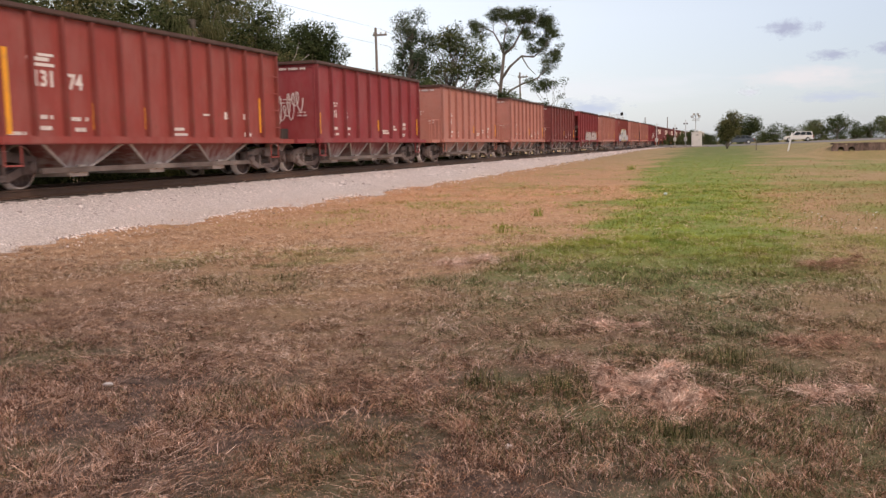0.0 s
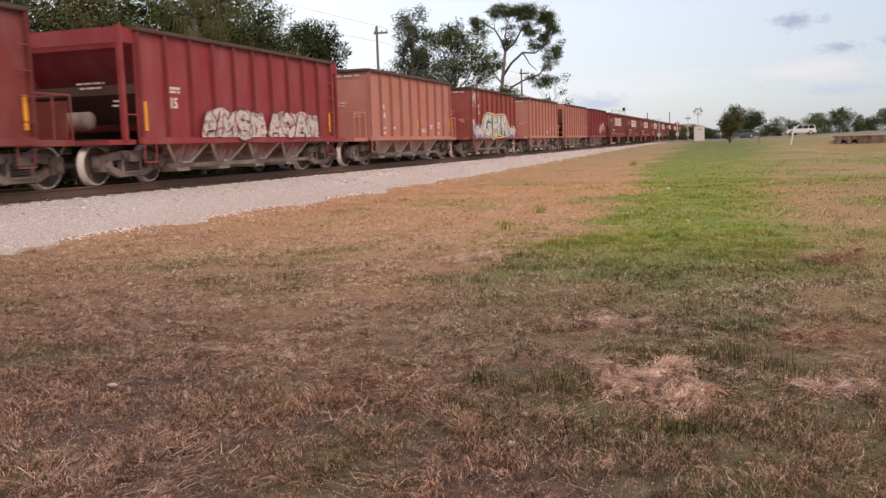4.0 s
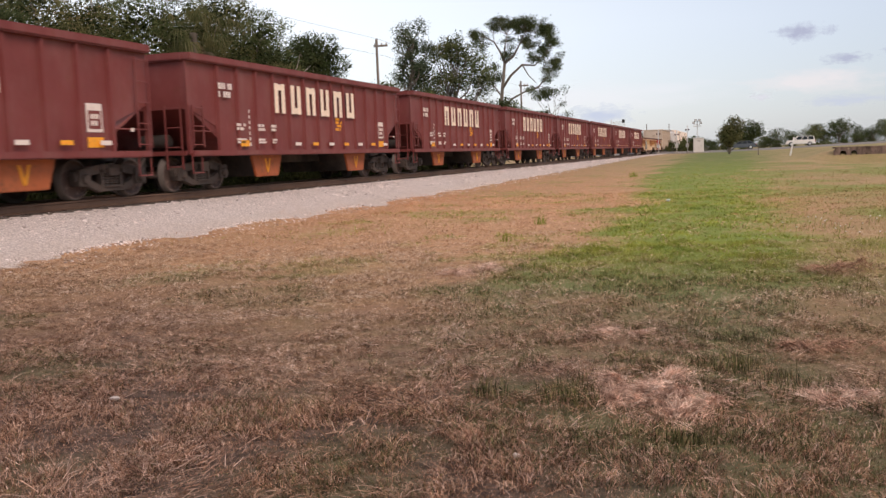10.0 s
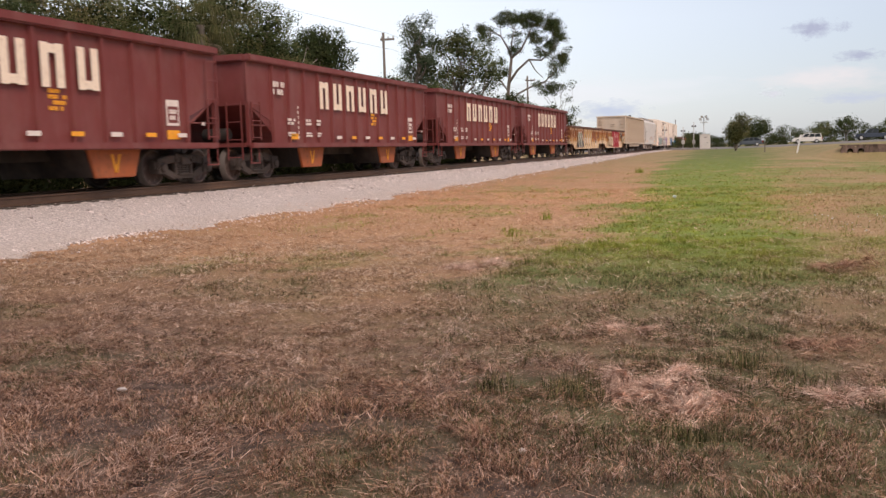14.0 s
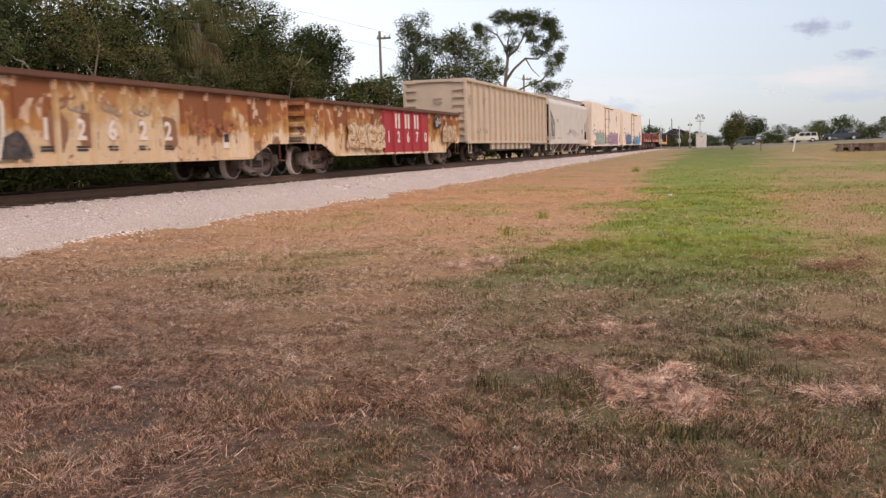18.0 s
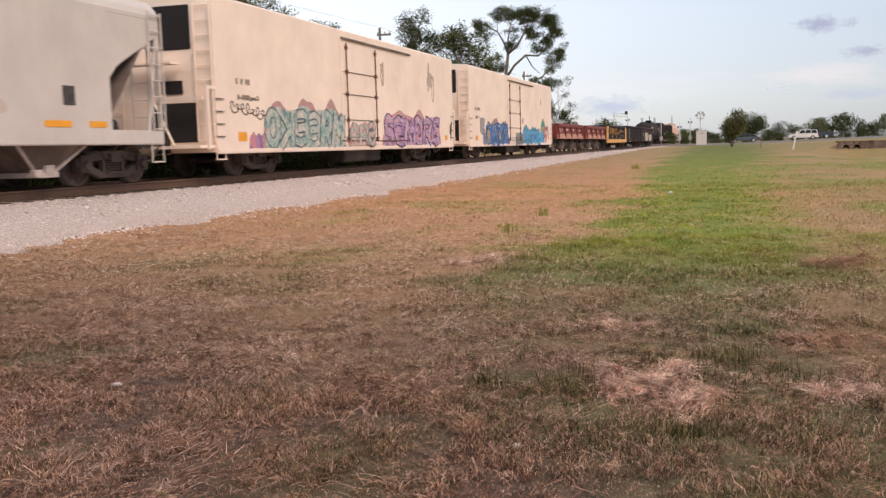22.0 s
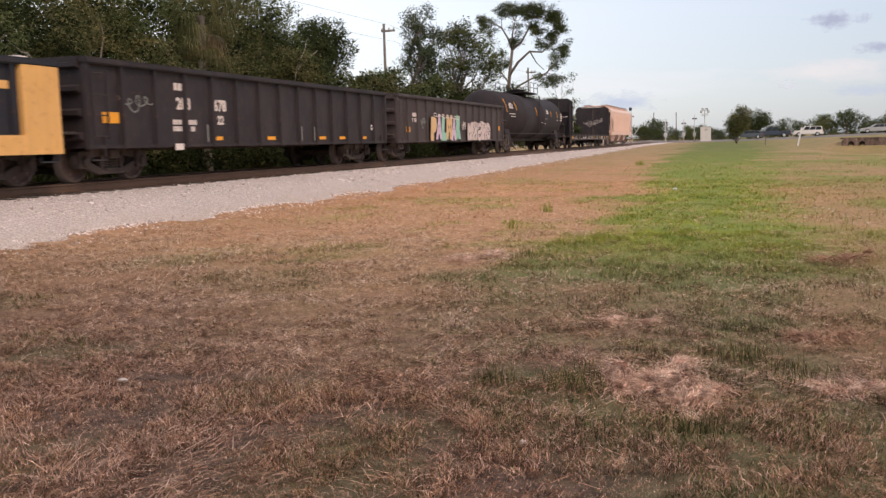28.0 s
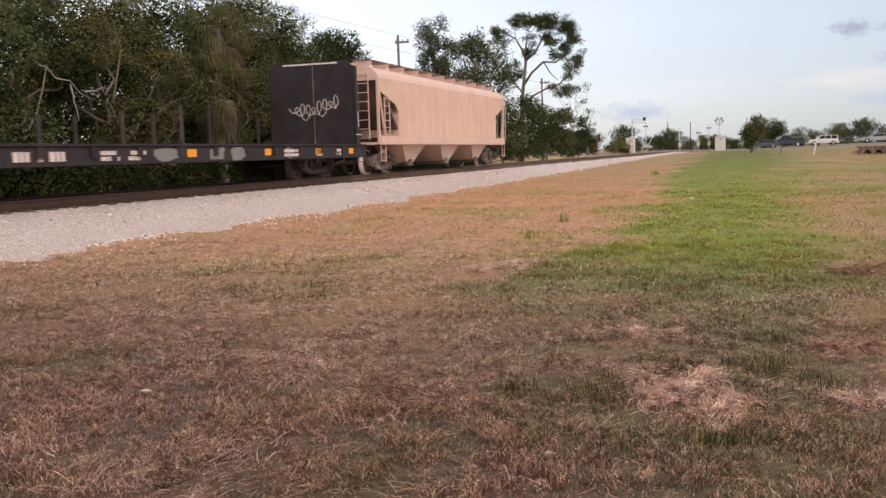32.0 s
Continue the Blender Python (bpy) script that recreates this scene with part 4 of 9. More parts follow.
def spring_data(s):
    """One coil spring of a truck's nest, as a ribbed column."""
    prof = [(0.25, 0.05)]
    for k in range(5):
        prof += [(0.262 + 0.052 * k, 0.078), (0.284 + 0.052 * k, 0.078), (0.296 + 0.052 * k, 0.052)]
    vs, fs = lathe_data(prof, "z", 10)
    return [(a + 0.95 * s, b, c) for a, b, c in vs], fs


TRUCK_MESH = {}


def truck_meshes(tone):
    if tone not in TRUCK_MESH:
        cast = "truck" if tone == "truck_grimy" else tone
        TRUCK_MESH[tone] = dict(
            bolster=hull("truck", joined(box_data((0, 0, 0.57, 2.1, 0.34, 0.20), (0, 0, 0.72, 0.5, 0.5, 0.12)), box_data((0, -0.45, 0.48, 1.6, 0.12, 0.12), (0, 0.45, 0.48, 1.6, 0.12, 0.12))), M[cast], 0.015),
            frames=[hull("side_frame", side_frame_data(s), M[cast], 0.012) for s in (-1, 1)],
            springs=[hull("spring", spring_data(s), M["truck_dark"]) for s in (-1, 1)],
            axle=hull("wheelset", WHEELSET, M["wheel_dark"], smooth=True),
            wheels=[wheel_mesh("wheel", s) for s in (-1, 1)],
        )
    return TRUCK_MESH[tone]


def truck(car, y, tone="truck"):
    g = truck_meshes(tone)
    t = part("truck", g["bolster"], None, car, at=(0, y, 0))
    for k in (0, 1):
        part("side_frame", g["frames"][k], None, t)
        for dy in (-0.15, 0.0, 0.15):
            part("spring", g["springs"][k], None, t, at=(0, dy, 0))
    # the wheels are pressed on their axle and turn with it
    for k in (-1, 1):
        w = part("wheelset", AXLES[tone], None, t, at=(0, k * AXLE, WHEEL_R))
        wheelsets.append((w, k))


def axle_with_wheels(tone):
    g = truck_meshes(tone)
    vs, fs, mi = [], [], []
    for me, dx in ((g["axle"], 0), (g["wheels"][0], -0.75), (g["wheels"][1], 0.75)):
        o = len(vs)
        vs += [(v.co.x + dx, v.co.y, v.co.z) for v in me.vertices]
        fs += [tuple(i + o for i in p.vertices) for p in me.polygons]
        mi += [p.material_index for p in me.polygons]
    out = mesh_of("wheelset", vs, fs, (M["wheel_dark"], M["wheel_rim" if tone == "truck" else "wheel_grimy"]), True)
    out.polygons.foreach_set("material_index", mi)
    return out


AXLES = {tone: axle_with_wheels(tone) for tone in ("truck", "truck_dark", "truck_grimy")}

COUPLER = joined(box_data((0, -0.35, 0.86, 0.20, 0.9, 0.16)), prism_data([(-0.13, -0.95), (0.10, -0.95), (0.14, -0.80), (0.06, -0.72), (0.12, -0.60), (-0.13, -0.60)], "z", 0.74, 0.98))
COUPLER_MESH = hull("coupler", COUPLER, M["under"], 0.01)
HOSE_MESH = hull("air_hose", joined(rod_data((0.35, 0, 0.82), (0.36, -0.35, 0.48), 0.025, 6), rod_data((0.36, -0.35, 0.48), (0.2, -0.7, 0.40), 0.025, 6)), M["under"])


def car_base(name, ylo, yhi, label, category, front, rear, reach=(0.9, 0.9), tone="truck", group="freight cars of the train", sill=True):
    """An empty car: its thing at the middle, underframe, trucks at front and rear and couplers that reach past the ends."""
    mid = (ylo + yhi) / 2
    ob = thing(name, (TRACK_X, mid, RAIL_Z), label, category, group)
    cars.append((ob, mid))
    if sill:
        part("centre_sill", box_data((0, 0, 0.80, 0.42, yhi - ylo + 0.2, 0.36)), M["under"], ob)
    for y in (front, rear):
        truck(ob, y - mid, tone)
    h = (yhi - ylo) / 2
    for k, r in ((-1, reach[0]), (1, reach[1])):
        c = part("coupler", COUPLER_MESH, None, ob, at=(0, k * (h + r - 0.85), 0))
        a = part("air_hose", HOSE_MESH, None, ob, at=(0, k * (h + r - 0.6), 0))
        if k > 0:
            c.rotation_euler.z = a.rotation_euler.z = math.pi
    return ob, h


def rungs(car, x, y, z0, z1, n, mat, along="y", wide=0.42):
    """A ladder of rungs between two stiles, as one part."""
    pcs = []
    for k in range(n):
        z = z0 + (z1 - z0) * k / max(1, n - 1)
        if along == "y":
            pcs.append(rod_data((x, y - wide / 2, z), (x, y + wide / 2, z), 0.014, 6))
        else:
            pcs.append(rod_data((x - wide / 2, y, z), (x + wide / 2, y, z), 0.014, 6))
    for k in (-1, 1):
        a = (x, y + k * wide / 2) if along == "y" else (x + k * wide / 2, y)
        pcs.append(box_data((a[0], a[1], (z0 + z1) / 2, 0.03, 0.03, z1 - z0 + 0.12)))
    return part("ladder", joined(*pcs), mat, car)


def stirrup(car, x, y, mat):
    return part("sill_step", joined(rod_data((x, y - 0.2, 0.95), (x, y - 0.2, 0.45), 0.016, 6), rod_data((x, y + 0.2, 0.95), (x, y + 0.2, 0.45), 0.016, 6), box_data((x, y, 0.45, 0.06, 0.42, 0.03))), mat, car)


def mark(car, name, y, z, w, h, mat, x=HALF, label="", thick=0.008):
    return part(name, box_data((x + thick / 2, y, z, thick, w, h)), mat, car, label)


def smudge(car, y, z, w, h, lines, mat="white_mark", x=HALF, rng=None):
    """Unreadable small print: a block of thin bars."""
    rng = rng or random.Random(int(97 * abs(y) + 31 * z + 7 * lines))
    bars = []
    for k in range(lines):
        zz, tall = z + h * (0.5 - (k + 0.5) / lines), h / lines * 0.72
        u, end = y - w / 2, y - w / 2 + w * rng.uniform(0.7, 1.0)
        while u < end:
            wide = tall * rng.uniform(0.4, 0.75)
            if rng.random() < 0.86:
                bars.append((x + 0.004, u + wide / 2, zz, 0.008, wide, tall))
            u += wide + 0.22 * tall
    return tagged(part("stencil", box_data(*bars), M[mat], car), kind="stuff")


def number(car, body, y, z, size, mat="white_mark", x=HALF, name="car_number", bold=0.03):
    vs, fs = text_data(body, size, bold)
    return part(name, ([(a + x + 0.004, b + y, c + z) for a, b, c in vs], fs), M[mat], car)


def blob_data(y, z, w, h, rng, x, thick=0.004, lobes=3):
    """A rounded, uneven flat shape on the car's side."""
    n, ph = 18, [rng.uniform(0, math.tau) for _ in range(lobes)]
    out = []
    for k in range(n):
        a = k * math.tau / n
        c, s = math.cos(a), math.sin(a)
        r = 1 + sum(0.09 * math.sin((i + 2) * a + p) for i, p in enumerate(ph))
        out.append((y + w / 2 * r * math.copysign(abs(c) ** 0.6, c), z + h / 2 * r * math.copysign(abs(s) ** 0.6, s)))
    return prism_data(out, "x", x, x + thick)


def stroke_data(pts, thick, x0, x1):
    """A fat sprayed stroke through points of the side, as one flat band with blunt ends."""
    left, right = [], []
    for k, (y, z) in enumerate(pts):
        a, b = pts[max(0, k - 1)], pts[min(len(pts) - 1, k + 1)]
        l = math.hypot(b[0] - a[0], b[1] - a[1]) or 1
        ny, nz = -(b[1] - a[1]) / l * thick / 2, (b[0] - a[0]) / l * thick / 2
        left.append((y + ny, z + nz))
        right.append((y - ny, z - nz))
    n = len(pts)
    ring = left + right[::-1]
    vs = [(x, y, z) for x in (x0, x1) for y, z in ring]
    m = 2 * n
    fs = []
    for k in range(n - 1):
        q = (k, k + 1, m - 2 - k, m - 1 - k)
        fs += [q[::-1], tuple(i + m for i in q)]
    fs += [(i, (i + 1) % m, (i + 1) % m + m, i + m) for i in range(m)]
    return vs, fs


def arc(cx, cz, rx, rz, a0, a1, n=11):
    return [(cx + rx * math.cos(radians(a0 + (a1 - a0) * k / (n - 1))), cz + rz * math.sin(radians(a0 + (a1 - a0) * k / (n - 1)))) for k in range(n)]


# stroke patterns of wild sprayed lettering, in a unit box
GLYPHS = [
    [arc(0, 0, 0.33, 0.42, 45, 330, 14)],
    [arc(0, 0.2, 0.28, 0.25, 30, 270) + arc(0, -0.23, 0.31, 0.24, 80, -150)],
    [[(-0.3, -0.5), (-0.33, -0.1), (-0.28, 0.48)], arc(-0.12, 0.2, 0.4, 0.27, 100, -100), [(0, -0.04), (0.16, -0.25), (0.38, -0.5)]],
    [arc(0, 0.02, 0.34, 0.42, 0, 350, 16)],
    [[(-0.42, -0.5), (-0.22, 0.0), (-0.03, 0.46)], [(0.0, 0.46), (0.2, 0.05), (0.42, -0.5)], [(-0.24, -0.14), (0.24, -0.1)]],
    [[(0.34, 0.4), (-0.02, 0.46), (-0.3, 0.34), (-0.34, 0.0), (-0.28, -0.36), (0.02, -0.46), (0.36, -0.38)], [(-0.26, 0.04), (0.24, 0.0)]],
    [[(-0.42, -0.48), (-0.36, 0.0), (-0.3, 0.44)], [(-0.3, 0.4), (-0.12, 0.1), (0.02, -0.16)], [(0.0, -0.16), (0.14, 0.14), (0.3, 0.42)], [(0.3, 0.44), (0.36, 0.0), (0.4, -0.48)]],
    [[(-0.3, 0.48), (-0.28, 0.0), (-0.32, -0.48)], [(0.36, 0.46), (0.02, 0.14), (-0.22, 0.0)], [(-0.2, 0.02), (0.1, -0.2), (0.42, -0.48)]],
]


MURAL = {}


def mottled(name, tones, scale=2.4):
    """Overlapping sprayed colour fields with fairly sharp, curling borders and a mist of overspray."""
    if name not in MURAL:
        m = material(name, tones[0], 0.6)
        f = noisy(m, scale, 2.5, 0.55, None, 1.6)
        n = len(tones)
        stops = []
        for k, c in enumerate(tones):
            lo = 0.33 + 0.34 * k / n
            stops += [(lo + 0.012, c), (lo + 0.34 / n - 0.012, c)]
        c = ramp(m, f, stops)
        c = mixed(m, ramp(m, noisy(m, 7.0, 5, 0.65, None, 0.6), [(0.55, (0, 0, 0)), (0.66, (0.6, 0.6, 0.6))]), c, tones[-1])
        coloured(m, c)
        MURAL[name] = m
    return MURAL[name]


def ragged_data(y0, y1, z0, z1, rng, x, wild=0.16, n=26):
    """A flat painted field with a straight foot and an uneven top."""
    hh = z1 - z0
    rough = [rng.random() for _ in range(n + 3)]
    top = []
    for k in range(n + 1):
        u = k / n
        end = min(1.0, (5 * u) ** 0.5 + 0.2, (5 * (1 - u)) ** 0.5 + 0.2)
        soft = 0.25 * rough[k] + 0.5 * rough[k + 1] + 0.25 * rough[k + 2]
        top.append((y0 + (y1 - y0) * u, z0 + hh * end * (1 - wild * soft - wild * 0.5 * math.sin(9.0 * u + y0) ** 2)))
    vs, fs, m = [], [], len(top)
    for xx in (x, x + 0.003):
        vs += [(xx, a, z0) for a, _ in top] + [(xx, a, b) for a, b in top]
    for k in range(n):
        fs += [(k, k + m, k + m + 1, k + 1), (2 * m + k, 2 * m + k + 1, 3 * m + k + 1, 3 * m + k), (m + k, 3 * m + k, 3 * m + k + 1, m + k + 1), (k, k + 1, 2 * m + k + 1, 2 * m + k)]
    fs += [(0, 2 * m, 3 * m, m), (m - 1, 2 * m - 1, 4 * m - 1, 3 * m - 1)]
    return vs, fs


def mural(car, y0, y1, z0, z1, n, tones, edge, glint, seed, x, halo=None, label=""):
    """A sprayed piece: a mottled field under crowded letter strokes drawn in thin dark line, with pale glints and a misty halo behind."""
    rng = random.Random(seed)
    step, hh = (y1 - y0) / n, z1 - z0
    if halo:
        part("spray_halo", ragged_data(y0 - 0.15, y1 + 0.15, z0, z1 + 0.22 * hh, rng, x, 0.3), mottled(halo[0], [halo[1], tuple(0.8 * c for c in halo[1]), halo[1]], 5.0), car)
    field = part("sprayed_field", ragged_data(y0, y1, z0, z1, rng, x + 0.005), mottled("mural_%d" % seed, tones), car, label)
    for k in range(n):
        yc = y0 + step * (k + 0.5)
        pick = GLYPHS[rng.randrange(len(GLYPHS))]
        fy, lean = rng.choice((-1, 1)), rng.uniform(-0.3, 0.3)
        sw, sh = step * rng.uniform(0.95, 1.25), hh * rng.uniform(0.68, 0.86)
        zc = z0 + hh * rng.uniform(0.40, 0.47)
        shapes = [[(yc + sw * fy * a + lean * b * step, zc + sh * b) for a, b in st] for st in pick]
        fat, lay = min(step, hh) * rng.uniform(0.24, 0.34), x + 0.010 + 0.009 * (k % 3)
        b = part("sprayed_letter", joined(*(stroke_data(q, fat, lay + 0.0008 * j, lay + 0.002 + 0.0008 * j) for j, q in enumerate(shapes))), mottled("mural_%d" % (seed + 500), tones[::-1], 3.4), field)
        part("sprayed_outline", joined(*(stroke_data(q, fat + 0.085, lay - 0.003 - 0.0005 * j, lay - 0.001 - 0.0005 * j) for j, q in enumerate(shapes))), spray(*edge), field)
        q = max(shapes, key=len)
        part("sprayed_glint", stroke_data([(a + 0.2 * fat, c + 0.15 * fat) for a, c in q[: max(3, len(q) // 2)]], 0.022, lay + 0.005, lay + 0.007), spray(*glint), field)


def letters(car, word, y0, y1, z0, z1, fills, edge, x, label=""):
    """Fat sprayed capitals filling a strip of the side, each with its outline under it."""
    step = (y1 - y0) / len(word)
    for k, ch in enumerate(word):
        top = None
        for nm, paint, bold, off in (("sprayed_outline", spray(*edge), 0.15, 0.0), ("sprayed_letter", spray(*fills[k % len(fills)]), 0.115, 0.008)):
            vs, fs = text_data(ch, 1.0, bold)
            ys_, zs_ = [v[1] for v in vs], [v[2] for v in vs]
            if top is None:
                top = (min(ys_), max(ys_), min(zs_), max(zs_))
            a, b, c, d = top
            sy, sz = 1.2 * step / (b - a), (z1 - z0) * (0.94 + 0.06 * (k % 2)) / (d - c)
            data = [(q + x + 0.004 + off + 0.002 * (k % 2), y0 + step * (k + 0.5) + (u - (a + b) / 2) * sy + 0.12 * (v - (c + d) / 2), z0 + (v - c) * sz + 0.05 * (k % 2)) for q, u, v in vs]
            part(nm, (data, fs), paint, car, label if k == 0 and off else "")


def scrawl(car, y, z, w, h, mat, seed, x=HALF, n=7, thick=0.03):
    """A thin sprayed scribble: one looping line."""
    rng = random.Random(seed)
    p1, p2, sp = rng.uniform(0, 6), rng.uniform(0, 6), rng.uniform(0.8, 1.25)
    m, pts = n * 9, []
    for k in range(m):
        u, a = k / (m - 1), k * 0.62 * sp
        pts.append((y - w / 2 + w * u + 0.6 * w / n * math.cos(a + p1), z + h / 2 * (0.72 * math.sin(a + p1) * (0.65 + 0.35 * math.sin(2.1 * u * n + p2)) + 0.3 * math.sin(4.4 * u + p2))))
    return part("sprayed_scribble", stroke_data(pts, thick, x + 0.004, x + 0.009), mat, car)


def trim_of(paint, tone=0.66):
    """A darker copy of a car's paint for its posts: rib shading put into colour, with rust."""
    name = paint + "_posts"
    if name not in M:
        b = M[paint]["base"]
        M[name] = car_paint(name, tuple(tone * c for c in b), rusty=0.6 if tone < 0.7 else 0.25, dirt=0.15)
    return M[name]


RIB_CACHE = {}


def rib(car, x, y, z0, z1, mat, deep=0.09, wide=0.12, taper=0.25, name="side_rib"):
    """A pressed side post: trapezoid section, drawn in at the foot."""
    key = (z0, z1, mat.name, deep, wide, x > 0)
    if key not in RIB_CACHE:
        s = 1 if x > 0 else -1
        vs = []
        for z, d in ((z0, deep * (1 - taper)), (z0 + 0.15, deep), (z1, deep)):
            vs += [(0, -wide / 2, z), (s * d, -wide / 3.2, z), (s * d, wide / 3.2, z), (0, wide / 2, z)]
        fs = []
        for k in (0, 4):
            fs += [(k, k + 1, k + 5, k + 4), (k + 1, k + 2, k + 6, k + 5), (k + 2, k + 3, k + 7, k + 6), (k + 3, k, k + 4, k + 7)]
        fs += [(3, 2, 1, 0), (8, 9, 10, 11)]
        RIB_CACHE[key] = hull(name, (vs, fs), mat)
    return part(name, RIB_CACHE[key], None, car, at=(x, y, 0))


def rib_rows(car, ys, z0, z1, mat, x=HALF, deep=0.09, wide=0.12):
    for y in ys:
        for s in (-1, 1):
            rib(car, s * x, y, z0, z1, mat, deep, wide)


def spread(lo, hi, n):
    return [lo + (hi - lo) * k / (n - 1) for k in range(n)]


def dusted(paint):
    """Hopper sheets in the car's paint under runs and films of pale stone dust, thickest near the gates."""
    name = paint + "_chute"
    if name not in M:
        base = tuple(0.8 * c + 0.015 for c in M[paint]["base"])
        m = material(name, base, 0.85)
        tc = node(m, "ShaderNodeTexCoord")
        sp = node(m, "ShaderNodeSeparateXYZ")
        wire(m, tc.outputs["Object"], sp.inputs[0])
        low = node(m, "ShaderNodeMapRange")
        low.inputs["From Min"].default_value, low.inputs["From Max"].default_value = 0.85, 0.25
        low.inputs["To Min"].default_value, low.inputs["To Max"].default_value = -0.12, 0.30
        wire(m, sp.outputs["Z"], low.inputs["Value"])
        f = node(m, "ShaderNodeMath")
        f.operation = "ADD"
        wire(m, noisy(m, 3.0, 6, 0.65, (1.0, 2.2, 0.7), 0.5), f.inputs[0])
        wire(m, low.outputs[0], f.inputs[1])
        coloured(m, mixed(m, ramp(m, f.outputs[0], [(0.46, (0.08, 0.08, 0.08)), (0.78, (0.9, 0.9, 0.9))]), base, (0.58, 0.49, 0.45)))
        M[name] = m
    return M[name]


def chute(car, y, mat, top=0.9, bottom=0.28, wide=1.9, foot=0.6, depth=1.25):
    """One hopper bay under the sill: sloping sheets drawn in to a gate."""
    t, b = wide / 2, foot / 2
    vs = [(-depth, y - t, top), (depth, y - t, top), (depth, y + t, top), (-depth, y + t, top), (-depth * 0.8, y - b, bottom), (depth * 0.8, y - b, bottom), (depth * 0.8, y + b, bottom), (-depth * 0.8, y + b, bottom)]
    c = part("chute", (vs, [(0, 1, 2, 3), (7, 6, 5, 4), (0, 4, 5, 1), (1, 5, 6, 2), (2, 6, 7, 3), (3, 7, 4, 0)]), mat, car, "dusty discharge chute", 0.02)
    for e in (-1, 1):
        part("edge_flange", rod_data((depth + 0.01, y + e * t * 0.98, top - 0.02), (depth * 0.8 + 0.02, y + e * b, bottom), 0.032, 6), M["pale_dust"], c)
    part("gate", box_data((0, y, bottom - 0.02, depth * 1.75, foot + 0.16, 0.10), (depth * 0.86, y + 0.05, bottom + 0.08, 0.10, 0.22, 0.16), (depth * 0.9, y - 0.32, bottom + 0.02, 0.12, 0.20, 0.13)), M["pale_dust" if top < 0.9 else "dusty"], c)
    return c


def open_hopper(ylo, yhi, paint, label, bays=4, ribs=8, end="flat", top=3.27, sill=0.90, tone="truck", box=True, beam=True):
    """An open-top stone hopper. end: flat end sheet, or slant for a sloping one behind an open frame."""
    ob, h = car_base("hopper_car", ylo, yhi, label, "freight car", ylo + 0.30, yhi + 0.08, (1.55, 1.55), tone)
    p = M[paint]
    for s in (-1, 1):
        part("side_sheet", box_data((s * (HALF - 0.09), 0, (top + sill) / 2, 0.03, 2 * h, top - sill - 0.1)), p, ob)
        part("top_chord", box_data((s * (HALF - 0.045), 0, top - 0.045, 0.15, 2 * h + 0.06, 0.10)), M["rim"], ob, bevel=0.02)
        part("side_sill", box_data((s * (HALF - 0.05), 0, sill, 0.13, 2 * h, 0.16)), p, ob, bevel=0.02)
    rib_rows(ob, spread(-h + 0.06, h - 0.06, ribs + 2), sill + 0.05, top - 0.1, trim_of(paint), HALF - 0.075, 0.095, 0.10)
    for k in (-1, 1):
        part("end_chord", box_data((0, k * h, top - 0.045, 2 * HALF - 0.2, 0.14, 0.10)), M["rim"], ob, bevel=0.02)
        slant = end == "slant"
        e = h - 0.02
        if slant:
            part("end_sheet", prism_data([(k * e, top - 0.4), (k * e, top - 0.06), (k * (e - 0.03), top - 0.06), (k * (e - 1.15), sill + 0.3), (k * (e - 1.12), sill + 0.25)], "x", -HALF + 0.1, HALF - 0.1), p, ob)
            for s in (-1, 1):
                part("corner_post", box_data((s * (HALF - 0.1), k * (e + 0.45), (top + sill) / 2, 0.1, 0.1, top - sill)), p, ob)
                part("end_brace", prism_data([(k * (e + 0.45), top - 0.35), (k * (e + 0.45), top - 0.05), (k * e, top - 0.05), (k * e, top - 0.35)], "x", s * (HALF - 0.1) - 0.02, s * (HALF - 0.1) + 0.02), p, ob)
                part("shelf_rail", rod_data((s * (HALF - 0.1), k * (e + 0.45), sill + 0.55), (s * (HALF - 0.1), k * (e - 0.9), sill + 0.55), 0.02, 6), p, ob)
            part("platform", box_data((0, k * (e + 0.55), sill - 0.02, 2 * HALF - 0.2, 0.9, 0.10)), p, ob)
            part("end_beam", box_data((0, k * (e + 0.45), top - 0.2, 2 * HALF - 0.15, 0.06, 0.32)), p, ob)
            part("brake_reservoir", lathe_shift([(-0.55, 0.12), (-0.5, 0.2), (0.5, 0.2), (0.55, 0.12)], "x", (-0.1, k * (e + 0.2), sill + 0.45)), M["dusty"], ob, smooth=True)
        else:
            part("end_sheet", box_data((0, k * (e - 0.02), (top + sill) / 2, 2 * HALF - 0.2, 0.03, top - sill)), p, ob)
            part("platform", box_data((0, k * (e + 0.55), sill - 0.02, 2 * HALF - 0.3, 1.15, 0.12)), p, ob)
            if box:
                for yy in (0.12, 0.62, 1.1):
                    for s in (-1, 1):
                        part("railing_post", rod_data((s * 1.38, k * (e + yy), sill), (s * 1.38, k * (e + yy), sill + 0.88), 0.022, 6), p, ob)
                for s in (-1, 1):
                    part("top_rail", rod_data((s * 1.38, k * (e + 0.05), sill + 0.88), (s * 1.38, k * (e + 1.1), sill + 0.88), 0.022, 6), p, ob)
                part("end_rail", rod_data((-1.38, k * (e + 1.1), sill + 0.88), (1.38, k * (e + 1.1), sill + 0.88), 0.022, 6), p, ob)
                part("railing_panel", box_data((0.75, k * (e + 1.1), sill + 0.42, 1.1, 0.02, 0.72)), p, ob)
            part("brake_rigging", joined(box_data((0.35, k * (e + 0.35), sill + 0.22, 0.5, 0.4, 0.3)), rod_data((-0.6, k * (e + 0.4), sill + 0.2), (0.2, k * (e + 0.4), sill + 0.2), 0.13, 10)), M["under"], ob)
